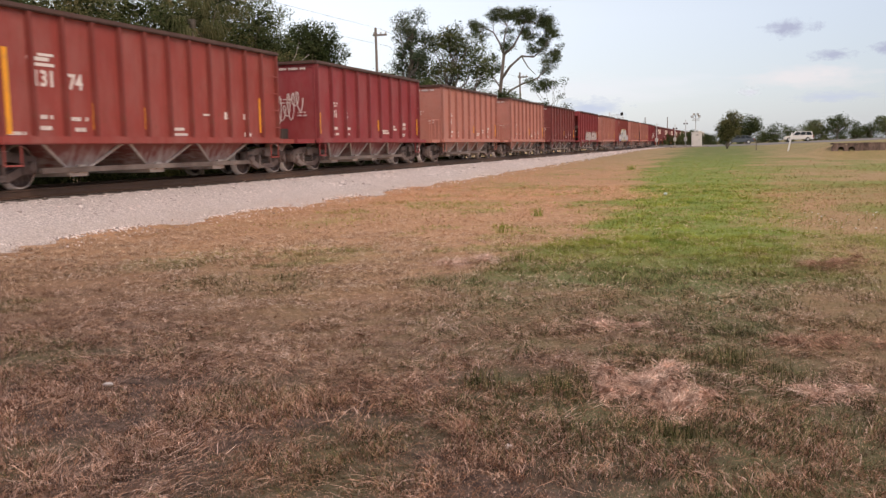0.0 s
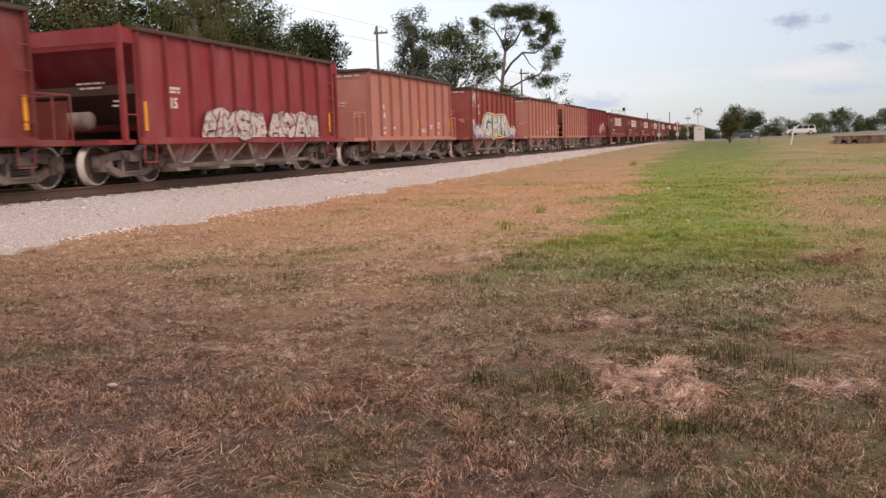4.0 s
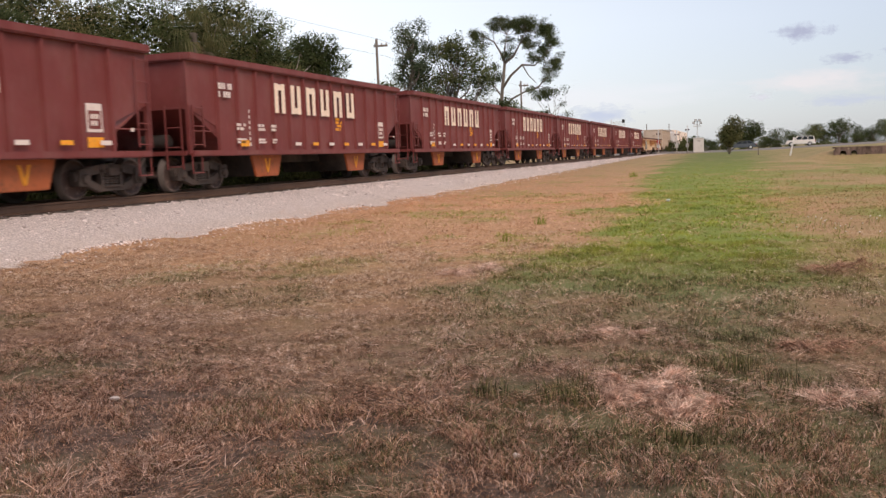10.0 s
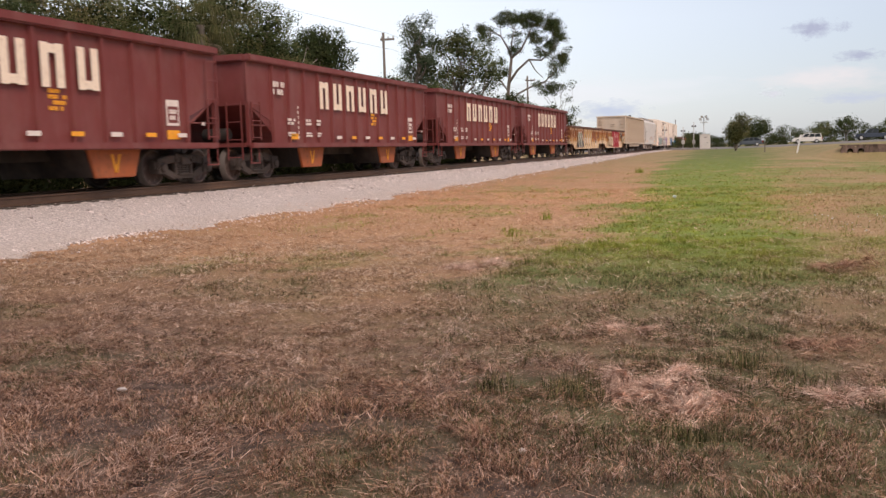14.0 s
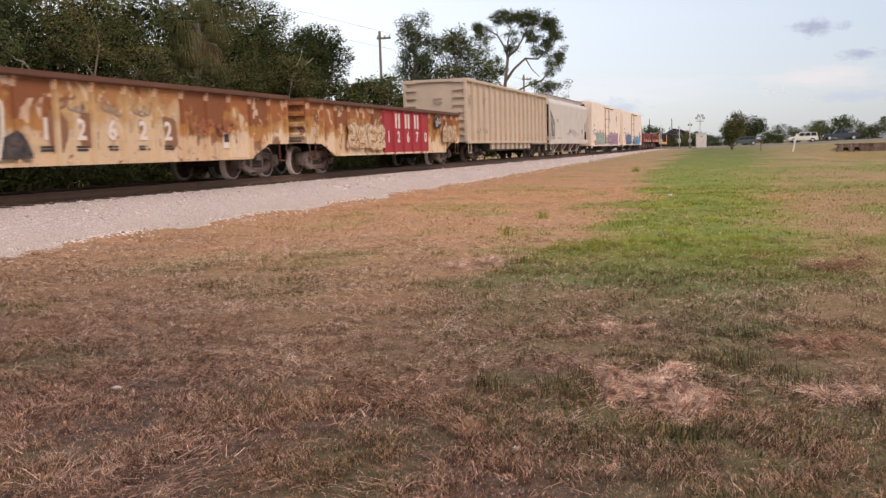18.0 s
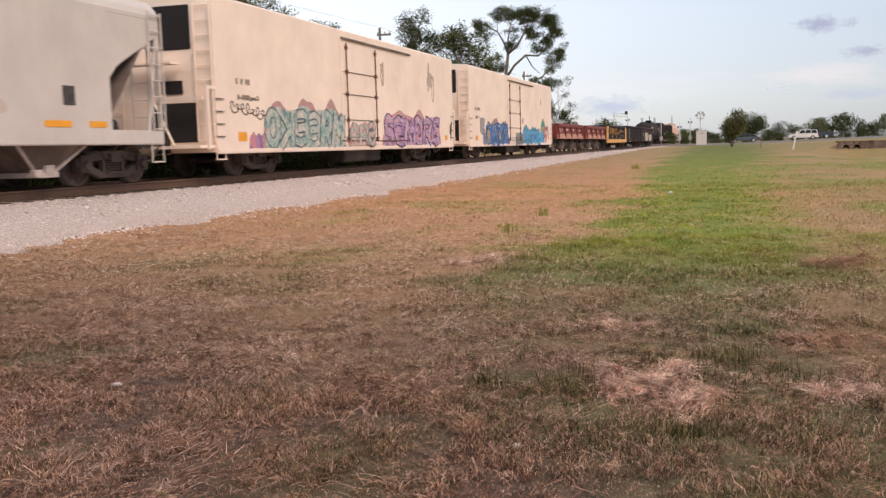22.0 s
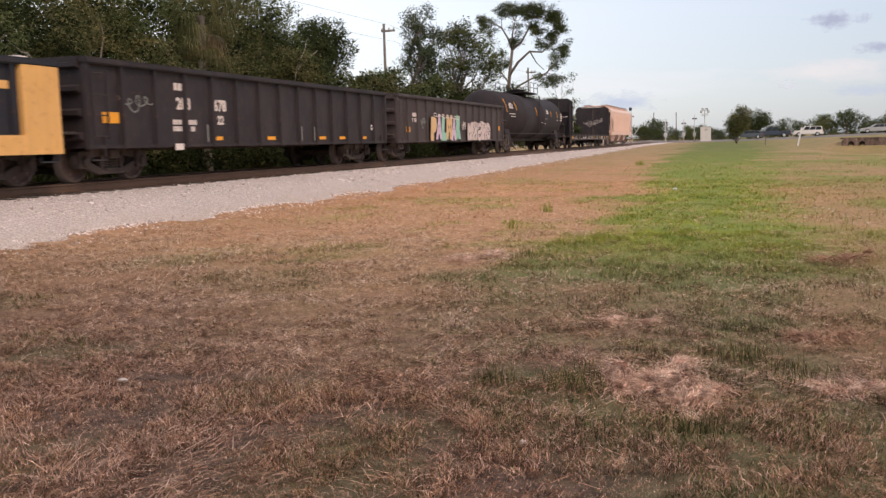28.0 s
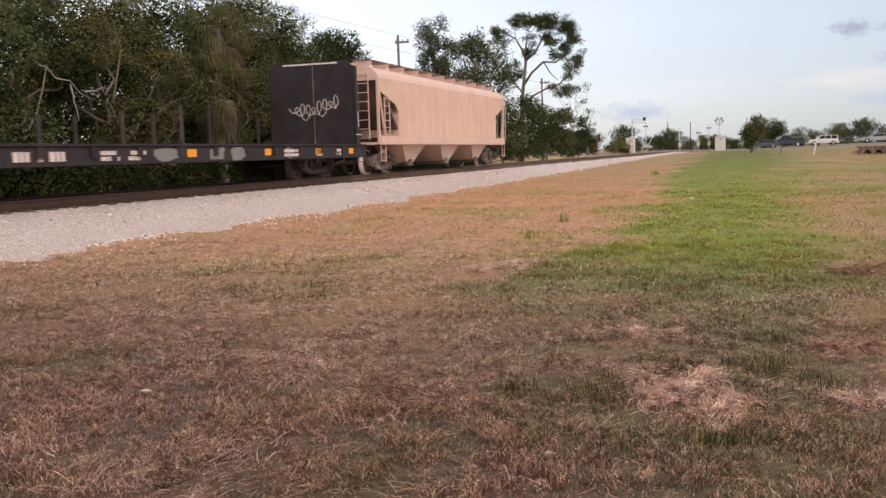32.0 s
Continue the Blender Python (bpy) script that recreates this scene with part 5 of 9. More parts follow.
    # sloping floor sheets and the dark inside
    part("slope_sheet", joined(prism_data([(-h + 0.05, 2.1), (-h + 0.05, 1.9), (-h + 1.7, 0.9), (h - 1.7, 0.9), (h - 0.05, 1.9), (h - 0.05, 2.1), (h - 1.7, 1.0), (-h + 1.7, 1.0)], "x", -HALF + 0.11, HALF - 0.11)), M["interior"], ob)
    n = bays
    w = (2 * h - 2.4) / n
    for k in range(n):
        chute(ob, -h + 1.2 + w * (k + 0.5), dusted(paint), sill - 0.03, 0.27, w * 0.93, 0.34)
    if beam:
        part("bay_beam", box_data((HALF - 0.35, 0, 0.34, 0.12, 2 * h - 2.6, 0.10), (-HALF + 0.35, 0, 0.34, 0.12, 2 * h - 2.6, 0.08)), M["dusty"], ob, "dusty beam under the bays")
    for j in range(4):
        part("grab_iron", rod_data((HALF + 0.03, h - 0.42, sill + 0.35 + 0.45 * j), (HALF + 0.03, h - 0.12, sill + 0.35 + 0.45 * j), 0.013, 6), p, ob)
    for y, z, w, hh in ((0.75, top - 0.22, 0.9, 0.08), (0.35, 2.15, 0.75, 0.05), (0.35, 2.05, 0.6, 0.05), (1.05, 1.75, 0.32, 0.05), (1.05, 1.66, 0.36, 0.05)):
        tagged(part("end_stencil", box_data(*((y - w / 2 + (j + 0.5) * hh * 0.8, -h - 0.012, z, hh * 0.55, 0.008, hh * (0.9 if j % 3 else 0.7)) for j in range(int(w / (hh * 0.8))) if j % 6 != 4)), M["white_mark"], ob), kind="stuff")
    stirrup(ob, HALF - 0.03, -h + 0.3, p)
    stirrup(ob, HALF - 0.03, h - 0.3, p)
    return ob, h


def lathe_shift(profile, axis, at, steps=16):
    vs, fs = lathe_data(profile, axis, steps)
    return [(a + at[0], b + at[1], c + at[2]) for a, b, c in vs], fs


def ballast_car(ylo, yhi, label, first):
    """A long brown ballast hopper with a row of big cream letter blocks and rusty outlet doors."""
    top, sill = 3.20, 0.90
    ob, h = car_base("ballast_car", ylo, yhi, label, "freight car", ylo + 1.15, yhi - 0.75, (0.75, 0.75), "truck_dark")
    p = M["oxide"]
    cut = [(-h, 1.95), (-h, top - 0.1), (h, top - 0.1), (h, 1.95), (h - 1.15, 1.55), (h - 1.3, sill), (-h + 1.3, sill), (-h + 1.15, 1.55)]
    for s in (-1, 1):
        part("side_sheet", prism_data(cut, "x", s * (HALF - 0.09) - 0.015, s * (HALF - 0.09) + 0.015), p, ob)
        part("top_chord", box_data((s * (HALF - 0.03), 0, top - 0.09, 0.20, 2 * h + 0.05, 0.18)), p, ob, bevel=0.03)
        part("side_sill", box_data((s * (HALF - 0.05), 0, sill, 0.12, 2 * h - 0.1, 0.14)), p, ob, bevel=0.02)
        for k in (-1, 1):
            part("corner_post", box_data((s * (HALF - 0.09), k * (h - 0.04), 1.45, 0.09, 0.09, 1.1)), p, ob)
            part("end_sill_rail", rod_data((s * (HALF - 0.09), k * (h - 0.05), 1.42), (s * (HALF - 0.09), k * (h - 1.2), 1.42), 0.02, 6), p, ob)
    ys = spread(-h + 1.25, h - 1.25, 13)
    rib_rows(ob, ys, sill + 0.04, top - 0.17, p, HALF - 0.075, 0.08, 0.11)
    for k in (-1, 1):
        part("end_sheet", box_data((0, k * (h - 0.05), 2.55, 2 * HALF - 0.2, 0.03, 1.25)), p, ob)
        part("end_chord", box_data((0, k * h, top - 0.09, 2 * HALF - 0.2, 0.16, 0.18)), p, ob, bevel=0.03)
        part("slope_sheet", prism_data([(k * (h - 0.05), 1.95), (k * (h - 0.05), 2.0), (k * (h - 1.9), 0.95), (k * (h - 1.85), 0.9)], "x", -HALF + 0.1, HALF - 0.1), p, ob)
        part("platform", box_data((0, k * (h - 0.45), 0.92, 2 * HALF - 0.3, 1.0, 0.10)), p, ob)
        part("brake_cylinder", lathe_shift([(-0.4, 0.1), (-0.35, 0.17), (0.35, 0.17), (0.4, 0.1)], "x", (0.3, k * (h - 0.4), 1.2)), M["under"], ob, smooth=True)
    part("floor_sheet", box_data((0, 0, 0.98, 2 * HALF - 0.25, 2 * h - 3.4, 0.06)), M["interior"], ob)
    for y in (-h + 4.1, h - 3.4):
        d = part("outlet_door", prism_data([(y - 0.85, 0.86), (y + 0.85, 0.86), (y + 0.62, 0.26), (y - 0.62, 0.26)], "x", 1.13, 1.2), M["orange_bin"], ob, "rusty orange outlet door", 0.02)
        part("outlet_box", prism_data([(y - 0.85, 0.86), (y + 0.85, 0.86), (y + 0.6, 0.28), (y - 0.6, 0.28)], "x", -1.2, 1.126), M["under"], ob)
        part("door_mark", joined(prism_data([(y - 0.16, 0.74), (y - 0.08, 0.74), (y + 0.02, 0.36), (y - 0.04, 0.36)], "x", 1.202, 1.212), prism_data([(y + 0.16, 0.74), (y + 0.09, 0.74), (y - 0.03, 0.36), (y + 0.03, 0.36)], "x", 1.202, 1.212)), M["yellow_mark"], d)
    rungs(ob, HALF + 0.02, -h + 0.25, 1.1, 1.95, 3, p)
    rungs(ob, 1.1, -h - 0.05, 0.6, 1.95, 4, p, "x")
    rungs(ob, HALF + 0.03, h - 0.3, 1.1, 2.85, 5, p)
    stirrup(ob, HALF - 0.05, -h + 0.25, p)
    stirrup(ob, HALF - 0.05, h - 0.25, p)
    # pairs of tall cream bars stand for the owner's name
    for k in range(6):
        y, z = -h + 4.32 + 0.95 * k, 2.36
        part("letter_block", box_data((HALF + 0.012, y - 0.19, z, 0.008, 0.2, 0.8), (HALF + 0.012, y + 0.19, z, 0.008, 0.2, 0.8), (HALF + 0.012, y, z + (0.3, -0.3)[k % 2], 0.007, 0.2, 0.16)), M["cream_mark"], ob, "tall cream letter block")
    smudge(ob, -h + 1.55, 2.42, 0.66, 0.40, 2, x=HALF + 0.012)
    for y, w in ((-h + 2.2, 0.45), (-h + 3.25, 0.4), (-h + 3.9, 0.3)):
        smudge(ob, y, 1.55, w, 0.2, 2, x=HALF + 0.012)
        smudge(ob, y, 1.2, w, 0.14, 2, x=HALF + 0.012)
    mark(ob, "reflector", -h + 2.35, 1.14, 0.42, 0.16, M["yellow_mark"], HALF + 0.012)
    for k in range(7):
        mark(ob, "reflector", -h + 5.3 + 1.12 * k, 1.13, 0.34, 0.09, M["yellow_mark" if k % 2 else "white_mark"], HALF + 0.012)
    pl = mark(ob, "placard", h - 1.75, 1.62, 0.46, 0.56, M["white_mark"], HALF - 0.07)
    part("placard_field", box_data((HALF - 0.058, h - 1.75, 1.58, 0.006, 0.36, 0.36)), p, pl)
    smudge(ob, h - 1.75, 1.58, 0.26, 0.26, 2, x=HALF - 0.054)
    mark(ob, "reflector", h - 1.75, 1.14, 0.46, 0.20, M["yellow_mark"], HALF - 0.07)
    smudge(ob, -h + 8.3, 1.75, 0.5, 0.42, 4, "yellow_mark", HALF - 0.07)
    for k in range(7):
        mark(ob, "sight_mark", -h + 2.75, 1.12 + 0.14 * k, 0.05, 0.08, M["white_mark"], HALF - 0.07)
    smudge(ob, h - 0.7, 1.4, 0.1, 0.1, 1, x=HALF + 0.012)
    if first:
        part("hatch_cover", box_data((-0.2, -h + 0.6, top + 0.12, 0.9, 0.9, 0.16)), p, ob, bevel=0.04)
    return ob, h


def gondola(ylo, yhi, label, side_mats, top, bottom, ribs, frame, tone="truck", front=1.5, rear=1.0, drop=0.0):
    """A gondola with pressed side posts between its side panels. side_mats: one paint per bay of the near side."""
    ob, h = car_base("gondola_car", ylo, yhi, label, "freight car", ylo + front, yhi - rear, (0.75, 0.75), tone)
    f = M[frame]
    n = ribs + 1
    ys = spread(-h, h, n + 1)
    for k in range(n):
        a, b = ys[k], ys[k + 1]
        lift_a = 0.0 if drop == 0 else (drop if a < -h + 1.9 or a > h - 1.9 else 0.0)
        lift_b = 0.0 if drop == 0 else (drop if b < -h + 1.9 or b > h - 1.9 else 0.0)
        for s in (-1, 1):
            part("side_panel", prism_data([(a + 0.003, bottom + lift_a), (b - 0.003, bottom + lift_b), (b - 0.003, top - 0.1), (a + 0.003, top - 0.1)], "x", s * (HALF - 0.09) - 0.015, s * (HALF - 0.09) + 0.015), M[side_mats[k % len(side_mats)]], ob)
    for k, y in enumerate(ys):
        end = k in (0, n)
        lift = drop if drop and (y < -h + 1.9 or y > h - 1.9) else 0
        m = M[side_mats[min(k, n - 1) % len(side_mats)]]
        for s in (-1, 1):
            rib(ob, s * (HALF - 0.075), min(max(y, -h + 0.07), h - 0.07), bottom + lift, top - 0.1, m, 0.085, 0.15 if end else 0.11)
    for s in (-1, 1):
        part("top_chord", box_data((s * (HALF - 0.04), 0, top - 0.06, 0.17, 2 * h + 0.04, 0.13)), f, ob, bevel=0.025)
        part("bottom_chord", box_data((s * (HALF - 0.07), 0, bottom + 0.05 if not drop else bottom + 0.03, 0.08, 2 * h - (4.4 if drop else 0.0), 0.07)), M[side_mats[0]], ob)
    for k in (-1, 1):
        part("end_panel", box_data((0, k * (h - 0.03), (top + bottom + drop) / 2, 2 * HALF - 0.2, 0.03, top - bottom - drop - 0.05)), M[side_mats[0]], ob)
        for j in range(4):
            z = bottom + drop + 0.25 + (top - bottom - drop - 0.4) * j / 3
            part("end_corrugation", prism_data([(k * (h - 0.02), z - 0.09), (k * (h + 0.10), z - 0.04), (k * (h + 0.10), z + 0.04), (k * (h - 0.02), z + 0.09)], "x", -HALF + 0.12, HALF - 0.12), M[side_mats[0]], ob)
        part("end_chord", box_data((0, k * h, top - 0.06, 2 * HALF - 0.25, 0.16, 0.13)), f, ob, bevel=0.02)
        part("end_step", box_data((0.9, k * (h + 0.35), 0.98, 0.9, 0.5, 0.05)), M["under"], ob)
    part("floor", box_data((0, 0, bottom + drop + 0.2, 2 * HALF - 0.2, 2 * h - 0.1, 0.12)), M["interior"], ob)
    part("cross_bearers", joined(*(box_data((0, y, bottom + 0.22, 2 * HALF - 0.3, 0.14, 0.2)) for y in spread(-h + 3, h - 3, 6))), M["under"], ob)
    rungs(ob, HALF + 0.03, -h + 0.35, bottom + drop + 0.25, top - 0.3, 4, M[side_mats[0]])
    stirrup(ob, HALF - 0.04, -h + 0.3, f)
    stirrup(ob, HALF - 0.04, h - 0.3, f)
    return ob, h


def tall_hopper(ylo, yhi):
    """The big beige open-top hopper with close ribs and stubs under the sill."""
    top, sill = 3.86, 0.95
    ob, h = car_base("wood_chip_hopper", ylo, yhi, "tall beige ribbed hopper car with close side posts", "freight car", ylo + 2.9, yhi - 1.8, (0.6, 0.6), "truck_dark")
    p = M["beige"]
    for s in (-1, 1):
        part("side_sheet", box_data((s * (HALF - 0.09), 0, (top + sill) / 2, 0.03, 2 * h, top - sill - 0.05)), p, ob)
        part("top_chord", box_data((s * (HALF - 0.03), 0, top - 0.07, 0.18, 2 * h + 0.05, 0.15)), p, ob, bevel=0.03)
        part("side_sill", box_data((s * (HALF - 0.05), 0, sill, 0.12, 2 * h, 0.12)), p, ob, bevel=0.02)
    rib_rows(ob, spread(-h + 0.9, h - 0.15, 17), sill + 0.04, top - 0.14, trim_of("beige", 0.78), HALF - 0.075, 0.11, 0.13)
    for y in (1.2, 3.25, 5.4, 7.55, 11.0, 15.1):
        mark(ob, "reflector", -h + y, sill + 0.12, 0.40, 0.13, M["yellow_mark"], HALF - 0.072)
    for y in spread(-h + 4.9, -h + 13.25, 9):
        for s in (-1, 1):
            part("post_stub", prism_data([(y - 0.30, 0.93), (y + 0.30, 0.93), (y + 0.24, 0.58), (y - 0.24, 0.58)], "x", s * (HALF - 0.16) - 0.06, s * (HALF - 0.16) + 0.06), p, ob)
    part("belly", box_data((0, 0.6, 0.72, 2 * HALF - 0.6, 2 * h - 8.0, 0.44)), M["under"], ob)
    for k in (-1, 1):
        part("end_panel", box_data((0, k * (h - 0.03), (top + sill) / 2, 2 * HALF - 0.2, 0.03, top - sill)), p, ob)
        part("end_chord", box_data((0, k * h, top - 0.07, 2 * HALF - 0.2, 0.15, 0.15)), p, ob, bevel=0.03)
        for s in (-1, 1):
            part("corner_post", box_data((s * (HALF - 0.08), k * (h - 0.02), (top + sill) / 2, 0.16, 0.16, top - sill)), p, ob, bevel=0.02)
            for j in range(8):
                part("end_rung", box_data((s * 1.16, k * (h + 0.05), sill + 0.35 + j * 0.345, 0.52, 0.09, 0.05)), M["dark_red"] if j % 9 == 8 else p, ob)
    part("floor", box_data((0, 0, 1.05, 2 * HALF - 0.2, 2 * h - 0.1, 0.1)), M["interior"], ob)
    smudge(ob, -h + 3.1, 2.95, 0.4, 0.3, 2, "faint_mark", HALF + 0.012)
    for y in (-h + 1.9, -h + 3.2):
        smudge(ob, y, 1.5, 0.6, 0.22, 2, "faint_mark", HALF + 0.012)
    smudge(ob, -h + 0.55, 2.9, 0.3, 0.5, 3, "faint_mark", HALF + 0.012)
    part("stencil", box_data((0.15, -h - 0.055, 2.95, 0.45, 0.01, 0.07), (0.15, -h - 0.055, 2.78, 0.45, 0.01, 0.05)), M["faint_mark"], ob)
    stirrup(ob, HALF, -h + 0.3, p)
    stirrup(ob, HALF, h - 0.3, p)
    return ob, h


def covered_hopper(ylo, yhi, paint, label, top, sill, ribbed, bays, tone="truck"):
    """A covered hopper: round-shouldered body, sloped ends open behind a triangular web, roof walk and chutes."""
    ob, h = car_base("covered_hopper", ylo, yhi, label, "freight car", ylo + 1.35, yhi - 1.1, (0.7, 0.7), tone)
    p = M[paint]
    hw = HALF - 0.03
    # round-shouldered roof over the whole length, a full-depth body between the sloped ends, and a slanted web at each end
    brow = top - 0.5
    roof = [(-hw, brow), (-hw, top - 0.42), (-hw + 0.06, top - 0.28), (-hw + 0.22, top - 0.12), (-hw + 0.55, top - 0.01), (-0.4, top + 0.05), (0.4, top + 0.05), (hw - 0.55, top - 0.01), (hw - 0.22, top - 0.12), (hw - 0.06, top - 0.28), (hw, top - 0.42), (hw, brow)]
    part("roof", prism_data(roof, "y", -h, h), p, ob)
    part("body", box_data((0, 0, (brow + sill + 0.25) / 2, 2 * hw, 2 * h - 3.4, brow - sill - 0.25)), p, ob)
    mid = sill + 0.42 * (top - sill)
    for k in (-1, 1):
        for s in (-1, 1):
            part("end_web", prism_data([(k * h, brow - 0.004), (k * (h - 1.698), brow - 0.004), (k * (h - 1.698), mid), (k * (h - 1.45), mid + 0.25), (k * (h - 0.12), top - 0.85), (k * h, top - 0.75)], "x", s * (hw - 0.02) - 0.02, s * (hw - 0.02) + 0.018), p, ob)
        # the dark tone carries the recess's shade as well as its grime
        part("end_slope", prism_data([(k * (h - 0.1), brow - 0.01), (k * (h - 0.18), brow - 0.01), (k * (h - 1.69), sill + 0.62), (k * (h - 1.69), sill + 0.5)], "x", -hw + 0.05, hw - 0.05), M["dusty"], ob, "grimy sloping end sheet, darkened for shade in the recess")
        part("end_hatch", box_data((0.2, k * (h + 0.004), top - 1.0, 1.2, 0.02, 0.9)), M["dusty"], ob)
    for s in (-1, 1):
        part("side_sill", box_data((s * (hw - 0.03), 0, sill + 0.12, 0.13, 2 * h - 0.1, 0.30)), p, ob, bevel=0.02)
        for k in (-1, 1):
            part("end_brace", rod_data((s * (hw - 0.03), k * (h - 0.06), top - 0.7), (s * (hw - 0.03), k * (h - 0.5), sill + 0.2), 0.04, 8), p, ob)
            part("corner_post", box_data((s * (hw - 0.05), k * (h - 0.03), (sill + top) / 2 - 0.2, 0.08, 0.08, top - sill - 0.4)), p, ob)
    for k in (-1, 1):
        part("end_platform", box_data((0, k * (h - 0.35), sill + 0.02, 2 * hw - 0.2, 0.8, 0.08)), p, ob)
        rungs(ob, 0.95, k * (h + 0.04), sill + 0.2, top - 0.3, 8, p, "x")
        part("brake_cylinder", lathe_shift([(-0.5, 0.12), (-0.45, 0.2), (0.45, 0.2), (0.5, 0.12)], "x", (0.1, k * (h - 0.45), sill + 0.35)), M["under"], ob, smooth=True)
    if ribbed:
        rib_rows(ob, spread(-h + 1.78, h - 1.78, 15), sill + 0.26, top - 0.52, p, hw - 0.005, 0.07, 0.12)
    # roof walk on brackets
    part("roof_walk", box_data(*[(x, 0, top + 0.20, 0.04, 2 * h - 0.3, 0.05) for x in (0.55, 0.72, 0.89, 1.06, -0.55, -0.72, -0.89, -1.06)]), M["dusty"], ob)
    for y in spread(-h + 0.4, h - 0.4, 11):
        for s in (-1, 1):
            part("walk_bracket", box_data((s * 0.82, y, top + 0.10, 0.6, 0.04, 0.16)), p, ob)
    part("hatch", box_data((0, 0, top + 0.12, 0.7, 2 * h - 1.6, 0.12)), p, ob, bevel=0.03)
    w = (2 * h - 3.2) / bays
    for k in range(bays):
        c = chute(ob, -h + 1.6 + w * (k + 0.5), p if paint == "pinkish" else M["dusty"], sill + 0.02, 0.30, w * 0.60, 0.42, 1.3)
    rungs(ob, hw + 0.05, h - 0.2, sill + 0.3, top - 0.4, 8, p)
    rungs(ob, hw + 0.05, -h + 0.55, sill + 0.3, top - 1.1, 6, p)
    stirrup(ob, hw, -h + 0.25, p)
    stirrup(ob, hw, h - 0.25, p)
    return ob, h


def reefer(ylo, yhi, label, tags):
    """A tall cream refrigerator car: plug door with rods, end platform with ladders and the machine opening."""
    top, sill = 4.37, 0.62
    ob, h = car_base("refrigerator_car", ylo, yhi, label, "freight car", ylo + 2.9, yhi - 2.9, (1.25, 1.25), "truck_dark")
    p = M["cream"]
    hw = HALF - 0.005
    body = part("body", prism_data([(-hw, sill), (-hw, top - 0.06), (-hw + 0.1, top), (0, top + 0.10), (hw - 0.1, top), (hw, top - 0.06), (hw, sill)], "y", -h, h), p, ob)
    for s in (-1, 1):
        part("side_sill", box_data((s * (hw - 0.02), 0, sill + 0.03, 0.07, 2 * h, 0.14)), p, ob, bevel=0.02)
    d = part("plug_door", box_data((hw + 0.012, -h + 8.85, 2.35, 0.03, 3.3, 3.2)), p, ob, bevel=0.01)
    part("door_track", box_data((hw + 0.03, -h + 10.4, 4.08, 0.06, 6.2, 0.06)), M["dusty"], ob, "thin grimy door track")
    for y in (-h + 7.6, -h + 10.0):
        part("door_rod", rod_data((hw + 0.06, y, 0.85), (hw + 0.06, y, 3.95), 0.02, 8), M["rust_brown"], d)
        part("rod_guide", box_data(*((hw + 0.05, y, z, 0.06, 0.14, 0.12) for z in (0.95, 1.55, 2.35, 3.05, 3.8))), M["rust_brown"], d)
    for z in (1.0, 1.55, 2.35, 3.05):
        part("door_bar", box_data((hw + 0.04, -h + 8.8, z, 0.02, 2.9, 0.022)), M["dusty"], d)
    part("door_sill_track", box_data((hw + 0.02, -h + 10.2, 0.88, 0.04, 6.2, 0.035)), M["rust_brown"], ob)
    for k in (-1, 1):
        e = k * (h + 0.006)
        # flat near-black panels stand for the shade inside the end openings
        part("machine_opening", box_data((0.35, e, 3.62, 1.15, 0.05, 1.05)), M["hole"], ob, "machine opening, its shade drawn as a near-black panel", 0.02)
        part("lower_opening", box_data((0.35, e, 1.35, 1.35, 0.05, 0.95)), M["hole"], ob, "opening in the end, its shade drawn as a near-black panel")
        part("end_grille", box_data((0.3, e, 2.2, 0.7, 0.05, 0.32)), M["hole"], ob)
        part("end_frame", joined(box_data((HALF - 0.06, k * (h + 0.30), 1.45, 0.08, 0.08, 1.5), (0.0, k * (h + 0.42), 1.9, 2.9, 0.07, 0.08), (HALF - 0.06, k * (h + 0.15), 2.16, 0.07, 0.36, 0.07), (-HALF + 0.1, k * (h + 0.42), 1.45, 0.08, 0.08, 1.5)), rod_data((0.6, k * (h + 0.42), 0.8), (0.1, k * (h + 0.42), 1.85), 0.03, 6)), p, ob)
        part("end_platform", box_data((0, k * (h + 0.3), 0.76, 2.9, 0.62, 0.07)), p, ob)
        part("crossover_step", box_data((0, k * (h + 0.35), 2.75, 1.4, 0.4, 0.05)), p, ob)
        rungs(ob, 1.28, k * (h + 0.06), 0.95, 4.1, 10, p, "x", 0.45)
        rungs(ob, -1.28, k * (h + 0.06), 0.95, 4.1, 10, p, "x", 0.45)
        part("side_grab", joined(*(rod_data((HALF + 0.02, k * (h - 0.15) - 0.2, z), (HALF + 0.02, k * (h - 0.15) + 0.14, z), 0.015, 6) for z in (1.0, 1.3, 1.6, 1.9))), M["dusty"], ob)
        stirrup(ob, HALF - 0.05, k * (h - 0.2), p)
    part("fuel_tank", box_data((0.75, 0.2, 0.42, 0.9, 3.2, 0.42)), M["under"], ob, bevel=0.05)
    mark(ob, "reflector", -h + 1.15, 1.0, 0.4, 0.22, M["yellow_mark"], hw + 0.004)
    mark(ob, "reflector", h - 1.0, 1.0, 0.3, 0.2, M["yellow_mark"], hw + 0.004)
    smudge(ob, -h + 1.33, 2.37, 0.8, 0.20, 1, x=hw + 0.003, mat="faint_mark")
    smudge(ob, -h + 1.33, 1.98, 0.7, 0.18, 1, x=hw + 0.003, mat="faint_mark")
    mark(ob, "vent_slot", h - 3.3, 3.2, 0.06, 0.32, M["dusty"], hw + 0.004)
    tags(ob, h, hw)
    return ob, h


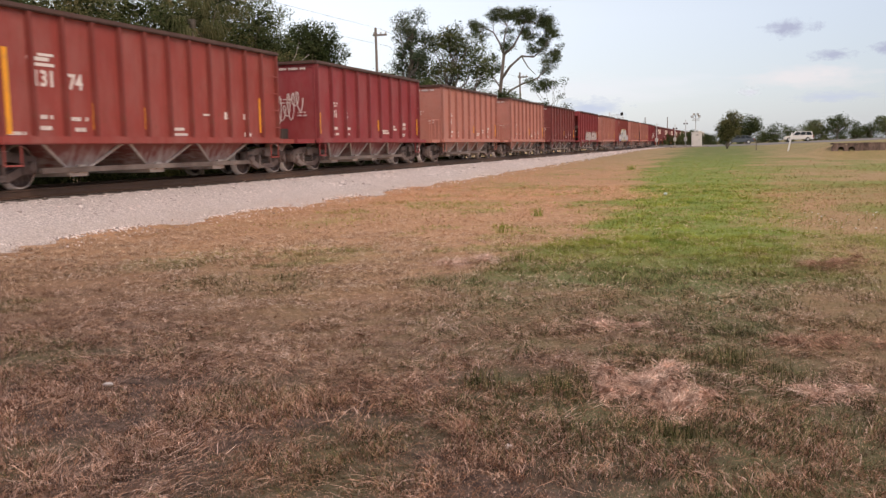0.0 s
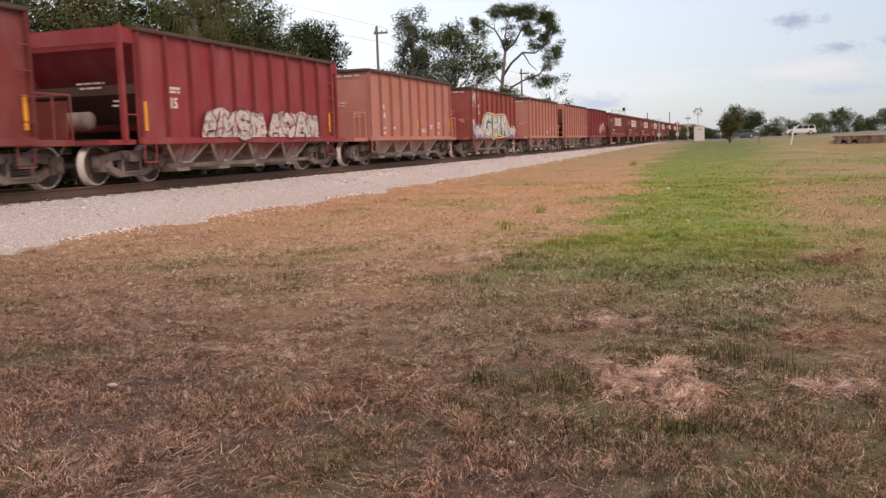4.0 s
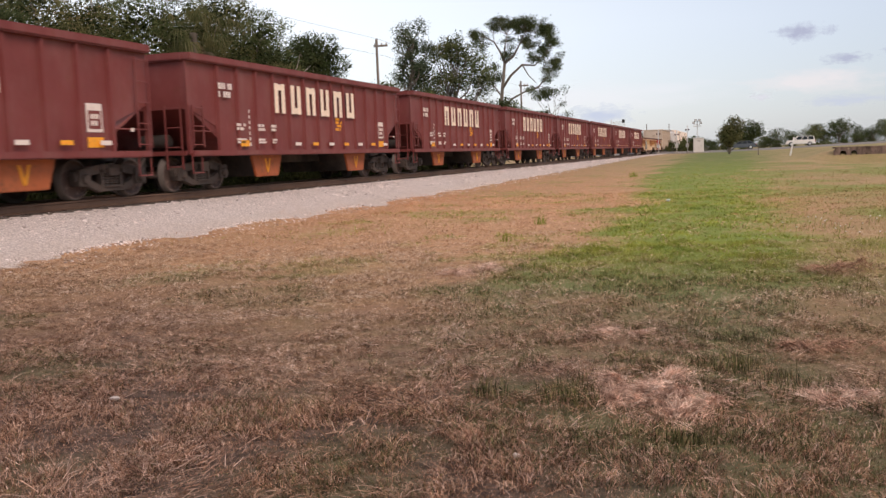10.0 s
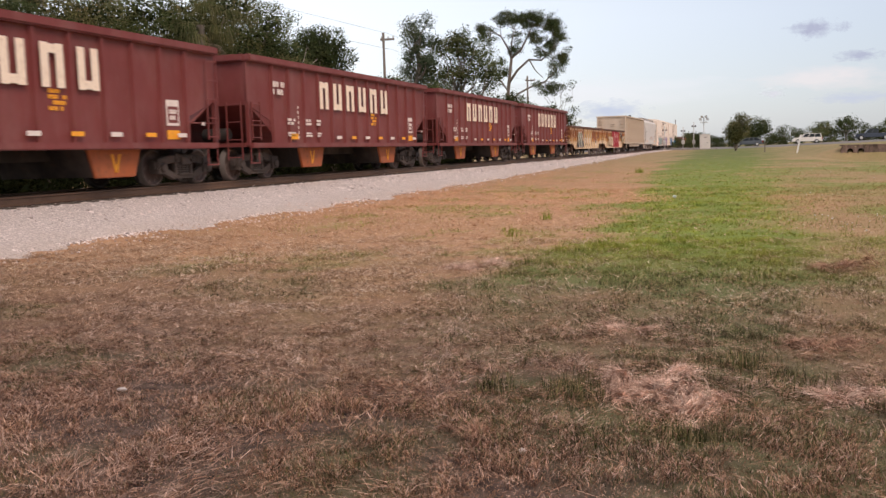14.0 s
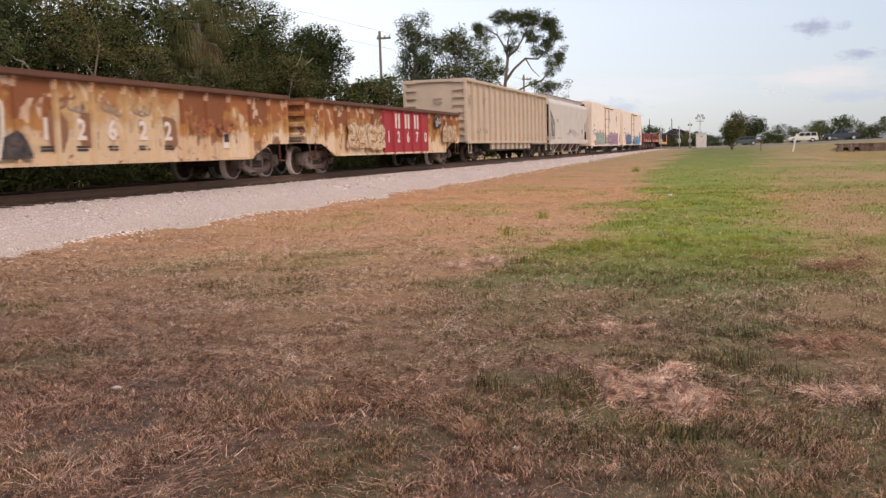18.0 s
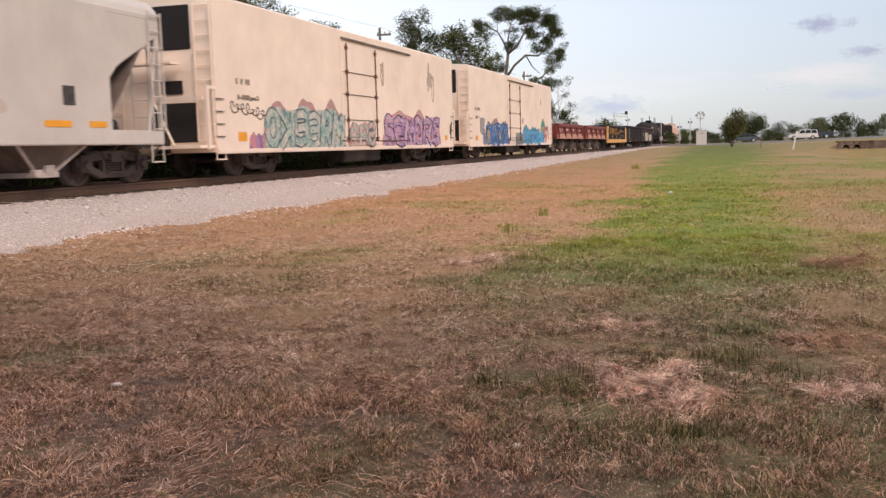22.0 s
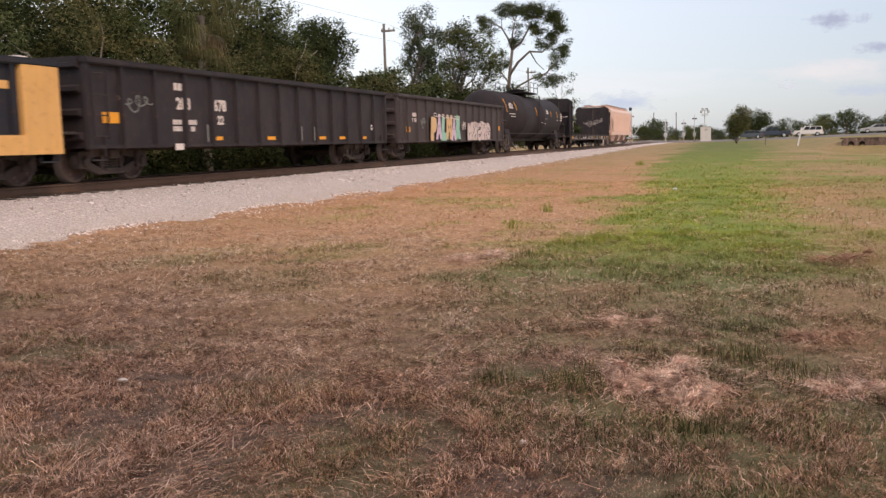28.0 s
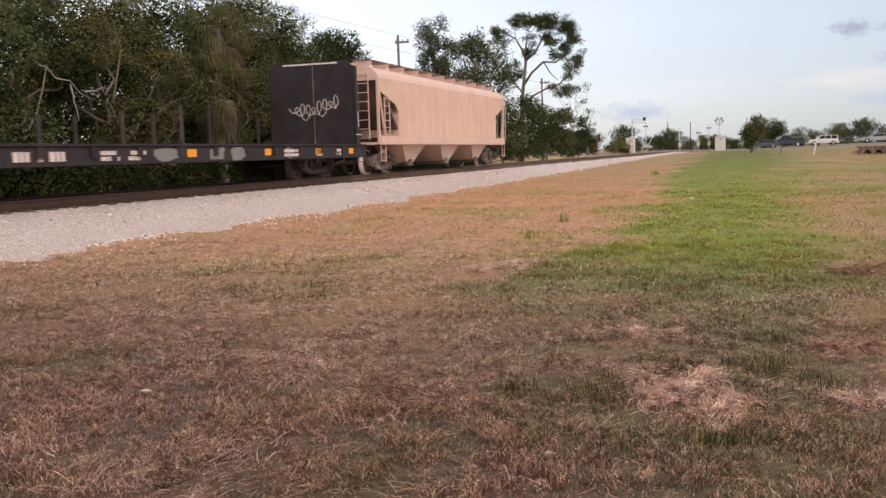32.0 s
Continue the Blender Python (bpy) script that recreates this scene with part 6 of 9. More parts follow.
def dump_car(ylo, yhi):
    """A low red side-dump car: rounded top tube, split side with a dusty apron, end bulkheads and air cylinders below."""
    ob, h = car_base("dump_car", ylo, yhi, "red side-dump car with dusty tan lower apron and air cylinders", "freight car", ylo + 1.4, yhi - 1.0, (0.8, 0.8), "truck_grimy")
    p, q = M["dark_red"], M["tan_skirt"]
    top = 2.06
    for s in (-1, 1):
        part("top_tube", prism_data([(s * (HALF - 0.05), top - 0.30), (s * (HALF + 0.02), top - 0.24), (s * (HALF + 0.02), top - 0.06), (s * (HALF - 0.06), top), (s * (HALF - 0.2), top - 0.04), (s * (HALF - 0.2), top - 0.28)], "y", -h + 0.25, h - 0.02), p, ob, bevel=0.02)
        part("side_wall", box_data((s * (HALF - 0.12), 0, 1.56, 0.05, 2 * h - 0.4, 0.46)), p, ob)
        part("mid_rail", box_data((s * (HALF - 0.08), 0, 1.40, 0.14, 2 * h - 0.4, 0.09)), p, ob, bevel=0.02)
        part("apron", prism_data([(s * (HALF - 0.08), 1.36), (s * (HALF + 0.06), 1.04), (s * (HALF + 0.06), 0.97), (s * (HALF - 0.2), 0.97), (s * (HALF - 0.14), 1.36)], "y", -h + 0.3, h - 0.1), q, ob, "dusty tan apron")
        for y in spread(-h + 0.4, h - 0.4, 5):
            part("side_post", prism_data([(s * (HALF - 0.1), 1.78), (s * (HALF + 0.03), 1.78), (s * (HALF + 0.09), 1.0), (s * (HALF - 0.06), 1.0)], "y", y - 0.06, y + 0.06), p, ob)
    for k in (-1, 1):
        part("end_bulkhead", prism_data([(-HALF + 0.05, 1.0), (HALF - 0.05, 1.0), (HALF - 0.1, 1.9), (0.5, top + 0.03), (-0.5, top + 0.03), (-HALF + 0.1, 1.9)], "y", k * (h - 0.06) - 0.05, k * (h - 0.06) + 0.05), p, ob, bevel=0.02)
        part("tilt_arm", prism_data([(k * (h + 0.05), 1.9), (k * (h + 0.16), 1.9), (k * (h + 0.75), 1.05), (k * (h + 0.6), 1.0)], "x", 0.9, 1.05), p, ob)
        part("end_platform", box_data((0, k * (h + 0.4), 0.92, 2.6, 0.8, 0.08)), p, ob)
        rungs(ob, HALF - 0.1, k * (h + 0.35), 0.45, 1.2, 3, M["under"])
    part("tub_floor", box_data((0, 0, 1.15, 2 * HALF - 0.3, 2 * h - 0.3, 0.12)), M["interior"], ob)
    for y in (-h + 3.6, h - 3.4):
        part("air_cylinder", lathe_shift([(0.22, 0.28), (0.24, 0.33), (0.88, 0.33), (0.9, 0.28)], "z", (1.0, y, 0.0)), M["dusty"], ob, smooth=True)
        part("cylinder_bracket", box_data((1.0, y, 0.9, 0.8, 0.8, 0.08)), M["under"], ob)
    part("air_reservoir", lathe_shift([(-1.25, 0.2), (-1.15, 0.3), (1.15, 0.3), (1.25, 0.2)], "y", (0.85, 0.1, 0.62)), M["under"], ob, smooth=True)
    for y, w in ((-h + 1.3, 0.6), (-h + 2.2, 0.3), (-h + 4.0, 1.0), (-h + 5.6, 0.4), (-h + 6.6, 0.8), (h - 2.2, 0.4), (h - 1.1, 0.5)):
        smudge(ob, y, 1.62, w, 0.2, 1, x=HALF - 0.09)
    smudge(ob, -h + 1.7, 1.46, 0.8, 0.1, 1, x=HALF - 0.09)
    return ob, h


def tank_car(ylo, yhi):
    """A long black tank car with domed heads, a manway platform with railings and sill steps."""
    ob, h = car_base("tank_car", ylo, yhi, "long black tank car with thin orange stripes and white print", "freight car", ylo + 1.9, yhi - 0.3, (0.6, 0.75), "truck_dark")
    r, zc = 1.33, 2.10
    prof = [(-h, 0.1), (-h + 0.05, 0.5), (-h + 0.18, 0.9), (-h + 0.4, 1.18), (-h + 0.7, r), (-2.9, r), (-2.88, r + 0.012), (-2.7, r + 0.012), (-2.68, r), (2.0, r), (2.02, r + 0.014), (2.25, r + 0.014), (2.27, r), (h - 0.7, r), (h - 0.4, 1.18), (h - 0.18, 0.9), (h - 0.05, 0.5), (h, 0.1)]
    part("tank_shell", lathe_shift(prof, "y", (0, 0, zc), 48), M["tank"], ob, smooth=True)
    for k in (-1, 1):
        part("saddle", prism_data([(-1.2, 0.75), (1.2, 0.75), (1.05, 1.35), (-1.05, 1.35)], "y", k * (h - 1.6) - 0.5, k * (h - 1.6) + 0.5), M["tank"], ob)
        part("end_platform", box_data((0, k * (h + 0.05), 0.93, 2.7, 1.0, 0.08)), M["under"], ob)
        part("end_railing", joined(rod_data((-1.3, k * (h + 0.4), 1.75), (1.3, k * (h + 0.4), 1.75), 0.022, 6), rod_data((1.3, k * (h + 0.4), 0.95), (1.3, k * (h + 0.4), 1.75), 0.022, 6), rod_data((-1.3, k * (h + 0.4), 0.95), (-1.3, k * (h + 0.4), 1.75), 0.022, 6), rod_data((1.3, k * (h + 0.4), 1.75), (1.3, k * (h - 0.7), 1.75), 0.022, 6)), M["under"], ob)
        stirrup(ob, HALF - 0.12, k * (h - 0.3), M["dusty"])
    part("side_rail", joined(rod_data((1.42, -h + 0.3, 1.05), (1.42, h - 0.3, 1.05), 0.03, 6), rod_data((-1.42, -h + 0.3, 1.05), (-1.42, h - 0.3, 1.05), 0.03, 6)), M["tank"], ob)
    pl = part("manway_platform", box_data((0, 0.2, zc + r + 0.12, 1.9, 3.2, 0.06)), M["tank"], ob)
    part("manway", lathe_shift([(-0.12, 0.45), (0.28, 0.45), (0.3, 0.5), (0.36, 0.5), (0.40, 0.2)], "z", (0, 0.2, zc + r)), M["tank"], pl, smooth=True)
    rails = []
    for x in (-0.95, 0.95):
        for y in (-1.4, -0.3, 0.7, 1.8):
            rails.append(rod_data((x, y, zc + r + 0.12), (x, y, zc + r + 0.75), 0.018, 6))
        for z in (0.45, 0.75):
            rails.append(rod_data((x, -1.4, zc + r + z), (x, 1.8, zc + r + z), 0.018, 6))
    part("platform_railing", joined(*rails), M["tank"], pl)
    rungs(ob, 1.38, 0.2, 1.1, 3.3, 7, M["tank"])
    for y, w, hh, z in ((-h + 1.9, 0.9, 0.30, 2.55), (3.1, 0.62, 0.28, 2.45), (h - 0.75, 0.62, 0.5, 2.15)):
        for j in range(4):
            part("placard_line", cyl_patch(y - 0.03 * j, w * (0.6, 1.0, 0.85, 0.94)[j], z + hh * (0.45 - 0.27 * j), hh * 0.15, r, zc), M["white_mark"], ob)
    for y, z, hh in ((-h + 0.75, 2.55, 0.7), (-h + 3.0, 2.55, 0.5), (-0.2, 2.4, 0.45), (4.1, 2.35, 0.4), (6.2, 2.3, 0.4), (h - 0.4, 2.3, 0.5)):
        part("orange_stripe", cyl_patch(y, 0.055, z, hh, r if abs(y) < h - 0.6 else 1.26, zc), M["yellow_mark"], ob)
    for y, w, z in ((-h + 1.9, 1.3, 2.12), (-h + 2.1, 1.0, 1.98), (2.6, 0.5, 2.0), (6.3, 0.5, 1.95), (1.5, 0.25, 1.75), (2.5, 0.3, 1.7)):
        part("stencil", cyl_patch(y, w, z, 0.035, r, zc), M["white_mark"], ob)
    return ob, h


def cyl_patch(y, w, z, hh, r, zc):
    """A label that follows the tank's round side."""
    vs, fs = [], []
    a0, a1 = math.asin(max(-1, min(1, (z - hh / 2 - zc) / r))), math.asin(max(-1, min(1, (z + hh / 2 - zc) / r)))
    for i in range(5):
        a = a0 + (a1 - a0) * i / 4
        for rr in (r + 0.002, r + 0.018):
            for yy in (y - w / 2, y + w / 2):
                vs.append((rr * math.cos(a), yy, zc + rr * math.sin(a)))
    for i in range(4):
        b = 4 * i
        fs += [(b + 2, b + 3, b + 7, b + 6), (b, b + 4, b + 5, b + 1), (b, b + 2, b + 6, b + 4), (b + 1, b + 5, b + 7, b + 3)]
    return vs, fs + [(0, 1, 3, 2), (16, 18, 19, 17)]


def bulkhead_flat(ylo, yhi):
    """A flat car with a tall black bulkhead at each end and stub stakes along its deck."""
    ob, h = car_base("bulkhead_flat_car", ylo, yhi, "black bulkhead flat car, empty, with yellow markers on its side sill", "freight car", ylo + 2.7, yhi - 2.4, (0.9, 0.75), "truck_dark")
    p = M["black"]
    part("deck", box_data((0, 0, 0.90, 2 * HALF - 0.06, 2 * h, 0.12)), M["under"], ob)
    for s in (-1, 1):
        part("side_sill", box_data((s * (HALF - 0.05), 0, 0.77, 0.10, 2 * h, 0.36)), p, ob, bevel=0.015)
        part("deck_edge", box_data((s * (HALF - 0.04), 0, 0.98, 0.16, 2 * h, 0.05)), p, ob)
        for y in spread(-h + 1.7, h - 1.7, 13):
            part("stake_pocket", box_data((s * (HALF + 0.02), y, 0.84, 0.06, 0.16, 0.20)), p, ob)
    rng = random.Random(5)
    for y in spread(-h + 2.2, h - 1.4, 13):
        zt = rng.choice((0.75, 0.9, 1.15))
        part("stake", box_data((-HALF + 0.15, y + rng.uniform(-0.2, 0.2), 1.0 + zt / 2, 0.06, 0.08, zt)), M["under"], ob)
    for k in (-1, 1):
        y = k * (h - 0.55)
        b = part("bulkhead", prism_data([(-HALF + 0.06, 0.96), (HALF - 0.06, 0.96), (HALF - 0.06, 3.42), (HALF - 0.35, 3.62), (-HALF + 0.35, 3.62), (-HALF + 0.06, 3.42)], "y", y - 0.04, y + 0.04), p, ob, "tall black bulkhead", 0.015)
        for x in (-1.4, -0.5, 0.5, 1.4):
            part("bulkhead_post", prism_data([(y + k * 0.04, 0.95), (y + k * 0.40, 0.95), (y + k * 0.20, 3.45), (y + k * 0.04, 3.45)], "x", x - 0.06, x + 0.06), p, b)
        for z in (1.75, 2.7):
            part("bulkhead_rail", box_data((0, y + k * 0.12, z, 2.8, 0.12, 0.10)), p, b)
        part("bulkhead_edge", box_data((HALF - 0.02, y, 2.2, 0.06, 0.16, 2.4)), p, b)
        part("white_line", box_data((0.0, y - k * 0.05, 3.55, 1.9, 0.01, 0.05)), M["white_mark"], b)
        part("grab_iron", joined(rod_data((HALF + 0.04, y, 1.55), (HALF + 0.04, y, 2.0), 0.014, 6), rod_data((HALF + 0.04, y - 0.2, 1.3), (HALF + 0.04, y + 0.2, 1.3), 0.014, 6)), M["white_mark"], b)
        part("air_pipe", rod_data((0.1, y - k * 0.06, 1.0), (0.1, y - k * 0.06, 3.6), 0.018, 6), M["dusty"], b)
        stirrup(ob, HALF - 0.05, k * (h - 0.2), M["dusty"])
    part("end_rail", rod_data((-1.3, -h + 0.1, 2.2), (1.3, -h + 0.1, 2.3), 0.02, 6), M["white_mark"], ob)
    for y, w in ((-h + 0.55, 0.42), (-h + 3.2, 0.40), (-h + 10.3, 0.34), (-h + 13.6, 0.3), (-h + 16.4, 0.3), (h - 1.1, 0.3)):
        mark(ob, "reflector", y, 0.80, w, 0.17, M["yellow_mark"], HALF + 0.001)
    for y, w in ((-h + 1.9, 0.9), (-h + 4.4, 0.3), (-h + 7.6, 0.5), (-h + 8.4, 0.5), (-h + 14.9, 0.9), (h - 3.2, 0.4), (h - 1.9, 0.4)):
        smudge(ob, y, 0.77, w, 0.22, 2, x=HALF + 0.001)
    smudge(ob, -h + 5.9, 0.77, 1.7, 0.24, 1, x=HALF + 0.001)
    part("sprayed_patch", joined(*(blob_data(y, 0.78, w, 0.28, random.Random(int(y * 10) + 900), HALF + 0.001) for y, w in ((-h + 9.4, 0.8), (-h + 11.3, 0.6), (-h + 12.2, 0.7), (h - 5.0, 0.3)))), spray("faded_spray", (0.22, 0.22, 0.2)), ob)
    tag = scrawl(ob, 0.0, 2.1, 1.6, 0.8, M["white_mark"], 61, 0.0, 8, 0.022)
    tag.rotation_euler.z = -math.pi / 2
    tag.location = (0.15, h - 0.605, 0.1)
    return ob, h


# ---- the cars in their order, at their places at 0 s ----
def extras(ob, h, digits, seed, small=True, y=None, x=HALF):
    """Number, small print and yellow strips on a hopper's side."""
    rng = random.Random(seed)
    y = -h + 1.35 if y is None else y
    smudge(ob, y, 2.02, 0.5, 0.16, 2, x=x, rng=rng)
    if digits:
        number(ob, digits[0], y - 0.05, 1.72, 0.32, x=x)
        if len(digits) > 1:
            number(ob, digits[1], y + 0.85, 1.68, 0.32, x=x)
    if small:
        for k in range(2):
            smudge(ob, y + 0.05 + 0.9 * k, 1.28, 0.45, 0.12, 1, x=x, rng=rng)
            smudge(ob, y + 0.05 + 0.9 * k, 1.10, 0.38, 0.10, 1, x=x, rng=rng)
        smudge(ob, 1.1, 1.2, 0.7, 0.16, 2, x=x, rng=rng)
        smudge(ob, h - 2.6, 1.35, 0.3, 0.2, 2, x=x, rng=rng)
        smudge(ob, h - 1.6, 1.42, 0.3, 0.3, 2, x=x, rng=rng)
        smudge(ob, h - 1.7, 1.1, 0.4, 0.12, 2, x=x, rng=rng)
    for yy in (-h + 0.25, 0.35, h - 2.0, h - 0.2):
        mark(ob, "yellow_strip", yy, 1.42, 0.10, 0.62 if abs(yy) > h - 1 else 0.36, M["yellow_mark"], x + 0.012)


RX = HALF - 0.072
open_hopper(-1.2, 9.9, "dull_red", "faded red open-top hopper car with dusty chutes", 3, 10)
c, h = open_hopper(12.45, 22.5, "dull_red", "faded red open-top hopper car with dented ribbed side", 3, 11, box=False)
number(c, "131", -h + 1.22, 2.0, 0.40, x=RX)
number(c, "74", -h + 2.05, 1.98, 0.40, x=RX)
part("stencil", box_data((RX + 0.004, -h + 1.1, 2.36, 0.008, 0.55, 0.07), (RX + 0.004, -h + 1.25, 2.26, 0.008, 0.5, 0.06), (RX + 0.004, -h + 1.3, 2.44, 0.008, 0.4, 0.05)), M["white_mark"], c)
for y, z, w, hh in ((-h + 1.25, 1.32, 0.45, 0.09), (-h + 1.25, 1.12, 0.4, 0.09), (-h + 2.1, 1.3, 0.45, 0.09), (-h + 2.1, 1.1, 0.4, 0.09), (-h + 0.5, 1.02, 0.5, 0.07), (-h + 5.5, 1.15, 0.7, 0.08), (-h + 5.5, 1.03, 0.6, 0.07), (h - 3.5, 1.5, 0.3, 0.06), (h - 2.6, 1.5, 0.25, 0.2), (h - 1.7, 1.5, 0.25, 0.16), (h - 1.6, 1.05, 0.4, 0.12)):
    smudge(c, y, z, w, hh * 1.2, 1, x=RX + 0.002)
for y, z, hh in ((-h + 0.3, 1.75, 1.5), (-h + 2.55, 1.36, 0.52), (-h + 4.2, 1.36, 0.46), (h - 0.95, 1.55, 0.9)):
    mark(c, "yellow_strip", y, z, 0.13, hh, M["yellow_mark"], RX + 0.004)
c, h = open_hopper(24.92, 34.15, "crimson", "crimson open-top hopper car with scribbled end", 4, 8, box=False)
extras(c, h, ("131", "06"), 2, x=RX)
v = scrawl(c, 0.0, 2.0, 1.0, 1.3, M["white_mark"], 3, 0.0, 8, 0.03)
v.rotation_euler.z, v.location = -math.pi / 2, (0.5, -h + 0.0, 0)
c, h = open_hopper(37.15, 46.45, "salmon", "bleached salmon-red open-top hopper car", 4, 8)
extras(c, h, ("151",), 3, x=RX)
c, h = open_hopper(49.55, 58.7, "salmon", "bleached salmon-red open-top hopper car", 4, 8)
extras(c, h, ("157",), 4, x=RX)
c, h = open_hopper(61.4, 70.6, "dark_red", "dark red open-top hopper car with railed end platform", 4, 8)
extras(c, h, ("157", "30"), 5, x=RX)
c, h = open_hopper(73.6, 83.2, "crimson", "dark crimson hopper car with sloping ends and pale graffiti", 4, 9, "slant")
extras(c, h, ("15",), 6, small=False, x=RX)
for k in range(2):
    mural(c, -h + 2.2 + 3.2 * k, -h + 5.2 + 3.2 * k, 0.97, 1.72, 4, [(0.30, 0.22, 0.2), (0.5, 0.46, 0.43), (0.62, 0.55, 0.5), (0.40, 0.16, 0.13)], ("spray_maroon", (0.12, 0.03, 0.03)), ("spray_bone", (0.66, 0.60, 0.54)), 61 + k, RX + 0.1, None, "pale grey sprayed letters" if k == 0 else "")
c, h = open_hopper(86.2, 95.4, "salmon", "bleached salmon-red open-top hopper car", 4, 8)
extras(c, h, ("154",), 7, x=RX)
c, h = open_hopper(98.64, 107.44, "dull_red", "red hopper car with large silver and yellow graffiti letters", 3, 8)
smudge(c, -h + 1.25, 2.42, 0.62, 0.24, 1, x=RX)
number(c, "1516", -h + 1.25, 2.10, 0.30, x=RX)
scrawl(c, -h + 0.35, 2.8, 0.5, 0.9, M["white_mark"], 9, RX, 5, 0.04)
scrawl(c, -h + 0.4, 1.5, 0.4, 0.9, M["white_mark"], 12, RX, 4, 0.05)
GX = RX + 0.086
for k, (y, w) in enumerate(((-h + 0.75, 1.0), (-h + 1.6, 1.0), (-h + 2.0, 0.8), (h - 1.35, 0.9), (h - 0.6, 0.7))):
    scrawl(c, y, 1.25, w, 0.8, spray("spray_blue", (0.16, 0.26, 0.50)), 71 + k, GX + 0.002, 5, 0.15)
    scrawl(c, y + 0.1, 1.2, w * 0.9, 0.6, spray("spray_pink", (0.66, 0.48, 0.46)), 81 + k, GX + 0.008, 4, 0.09)
    scrawl(c, y - 0.1, 1.35, w * 0.9, 0.7, M["white_mark"], 91 + k, GX + 0.012, 4, 0.035)
part("spray_halo", ragged_data(-h + 1.5, h - 1.55, 0.92, 2.28, random.Random(4), GX + 0.0005, 0.22), mottled("mural_yellow_mist", [(0.46, 0.16, 0.06), (0.66, 0.42, 0.16), (0.78, 0.62, 0.34)], 3.2), c, "yellow and orange overspray")
for ch, y, lift in (("G", -h + 2.65, 0.0), ("H", -h + 4.45, -0.04), ("R", -h + 6.1, 0.02)):
    for nm, paint, bold, off in (("letter_halo", spray("spray_yellow", (0.74, 0.60, 0.30)), 0.15, 0.0), ("letter_outline", spray("spray_black", (0.03, 0.03, 0.03)), 0.108, 0.012), ("sprayed_letter", mottled("mural_silver", [(0.26, 0.25, 0.25), (0.42, 0.40, 0.39), (0.56, 0.53, 0.50), (0.66, 0.62, 0.58)], 1.9), 0.078, 0.024)):
        vs, fs = text_data(ch, 1.28, bold)
        part(nm, ([(q + GX + 0.004 + off, b_ * 1.62 + y - off, z_ + 0.06 * b_ + 1.46 + lift) for q, b_, z_ in vs], fs), paint, c)
scrawl(c, -h + 1.0, 2.9, 0.8, 0.9, M["white_mark"], 16, RX + 0.004, 6, 0.035)
c, h = open_hopper(111.1, 120.1, "salmon", "bleached salmon-red hopper car with railed end platform", 3, 8)
extras(c, h, None, 9, x=RX)
c, h = open_hopper(123.1, 132.9, "salmon", "bleached salmon-red hopper car with sloping ends", 4, 9, "slant")
extras(c, h, ("14", "22"), 10, x=RX)
c, h = open_hopper(135.6, 144.4, "crimson", "crimson open-top hopper car with thin pale graffiti", 4, 8)
extras(c, h, ("152",), 11, x=RX)
for k in range(3):
    scrawl(c, 0.4 + 1.1 * k, 1.6 + 0.1 * k, 1.1, 1.0, M["white_mark"], 20 + k, RX + 0.086, 5, 0.04)
for k in range(8):
    ballast_car(146.7 + 15.03 * k, 160.26 + 15.03 * k, "oxide-brown ballast hopper car with tall cream letter blocks", k == 0)

RUST = ["rust_deep", "rust_deep", "rust_deep", "rust_side", "rust_side", "rust_deep", "rust_pale", "rust_pale", "rust_pale", "rust_pale", "rust_deep", "rust_deep", "rust_side", "rust_deep", "rust_side"]
c, h = gondola(267.1, 282.07, "peeling tan and rust gondola car with faded graffiti", RUST, 2.22, 0.52, 14, "rust_brown", front=1.5, rear=0.9, drop=0.38)
part("sprayed_patch", ragged_data(-5.0, -2.2, 0.66, 1.25, random.Random(9), RX + 0.088, 0.35), mottled("mural_soot", [(0.03, 0.028, 0.03), (0.06, 0.05, 0.05), (0.10, 0.08, 0.07)]), c, "black sprayed shadow")
for k in range(2):
    y = -4.25 + 0.95 * k
    pick = arc(y, 1.5, 0.45, 0.3, 190, -10, 13) + [(y + 0.42, 1.1), (y + 0.30, 0.66), (y + 0.06, 0.68), (y - 0.24, 1.05)]
    part("sprayed_pick", prism_data(pick, "x", RX + 0.093, RX + 0.096), spray("spray_olive_drab", (0.24, 0.22, 0.14)), c, "olive sprayed pick shape")
    part("sprayed_outline", stroke_data(pick + pick[:1], 0.07, RX + 0.098, RX + 0.101), M["white_mark"], c)
    part("sprayed_face", blob_data(y + 0.04, 1.34, 0.34, 0.40, random.Random(k), RX + 0.098), spray("spray_ash", (0.46, 0.42, 0.34)), c)
    scrawl(c, y + 0.04, 1.34, 0.3, 0.34, spray("spray_umber", (0.16, 0.10, 0.06)), 67 + k, RX + 0.103, 3, 0.03)
for y, d in ((-1.76, "1"), (-0.82, "2"), (0.08, "6"), (1.07, "2"), (1.96, "2")):
    number(c, d, y, 1.17, 0.55, "white_mark", RX + 0.006)
    smudge(c, y + 0.03, 0.83, 0.36, 0.12, 2, "dark_mark", RX + 0.004)
for y in (-0.82, 0.1, 1.05):
    scrawl(c, y, 1.62, 0.5, 0.34, M["faint_mark"], int(90 + 10 * y), RX + 0.004, 3, 0.03)
for y, w in ((-1.45, 0.55), (-0.6, 0.5), (2.05, 0.5)):
    part("scorched_patch", blob_data(y, 1.15, w, 0.7, random.Random(int(40 + 9 * y)), RX + 0.0005), spray("scorched_brown", (0.26, 0.13, 0.07)), c)
for y in (3.2, 4.2):
    scrawl(c, y, 1.35, 0.8, 0.5, spray("spray_rust_red", (0.36, 0.12, 0.07)), int(70 + y), RX + 0.092, 4, 0.05)
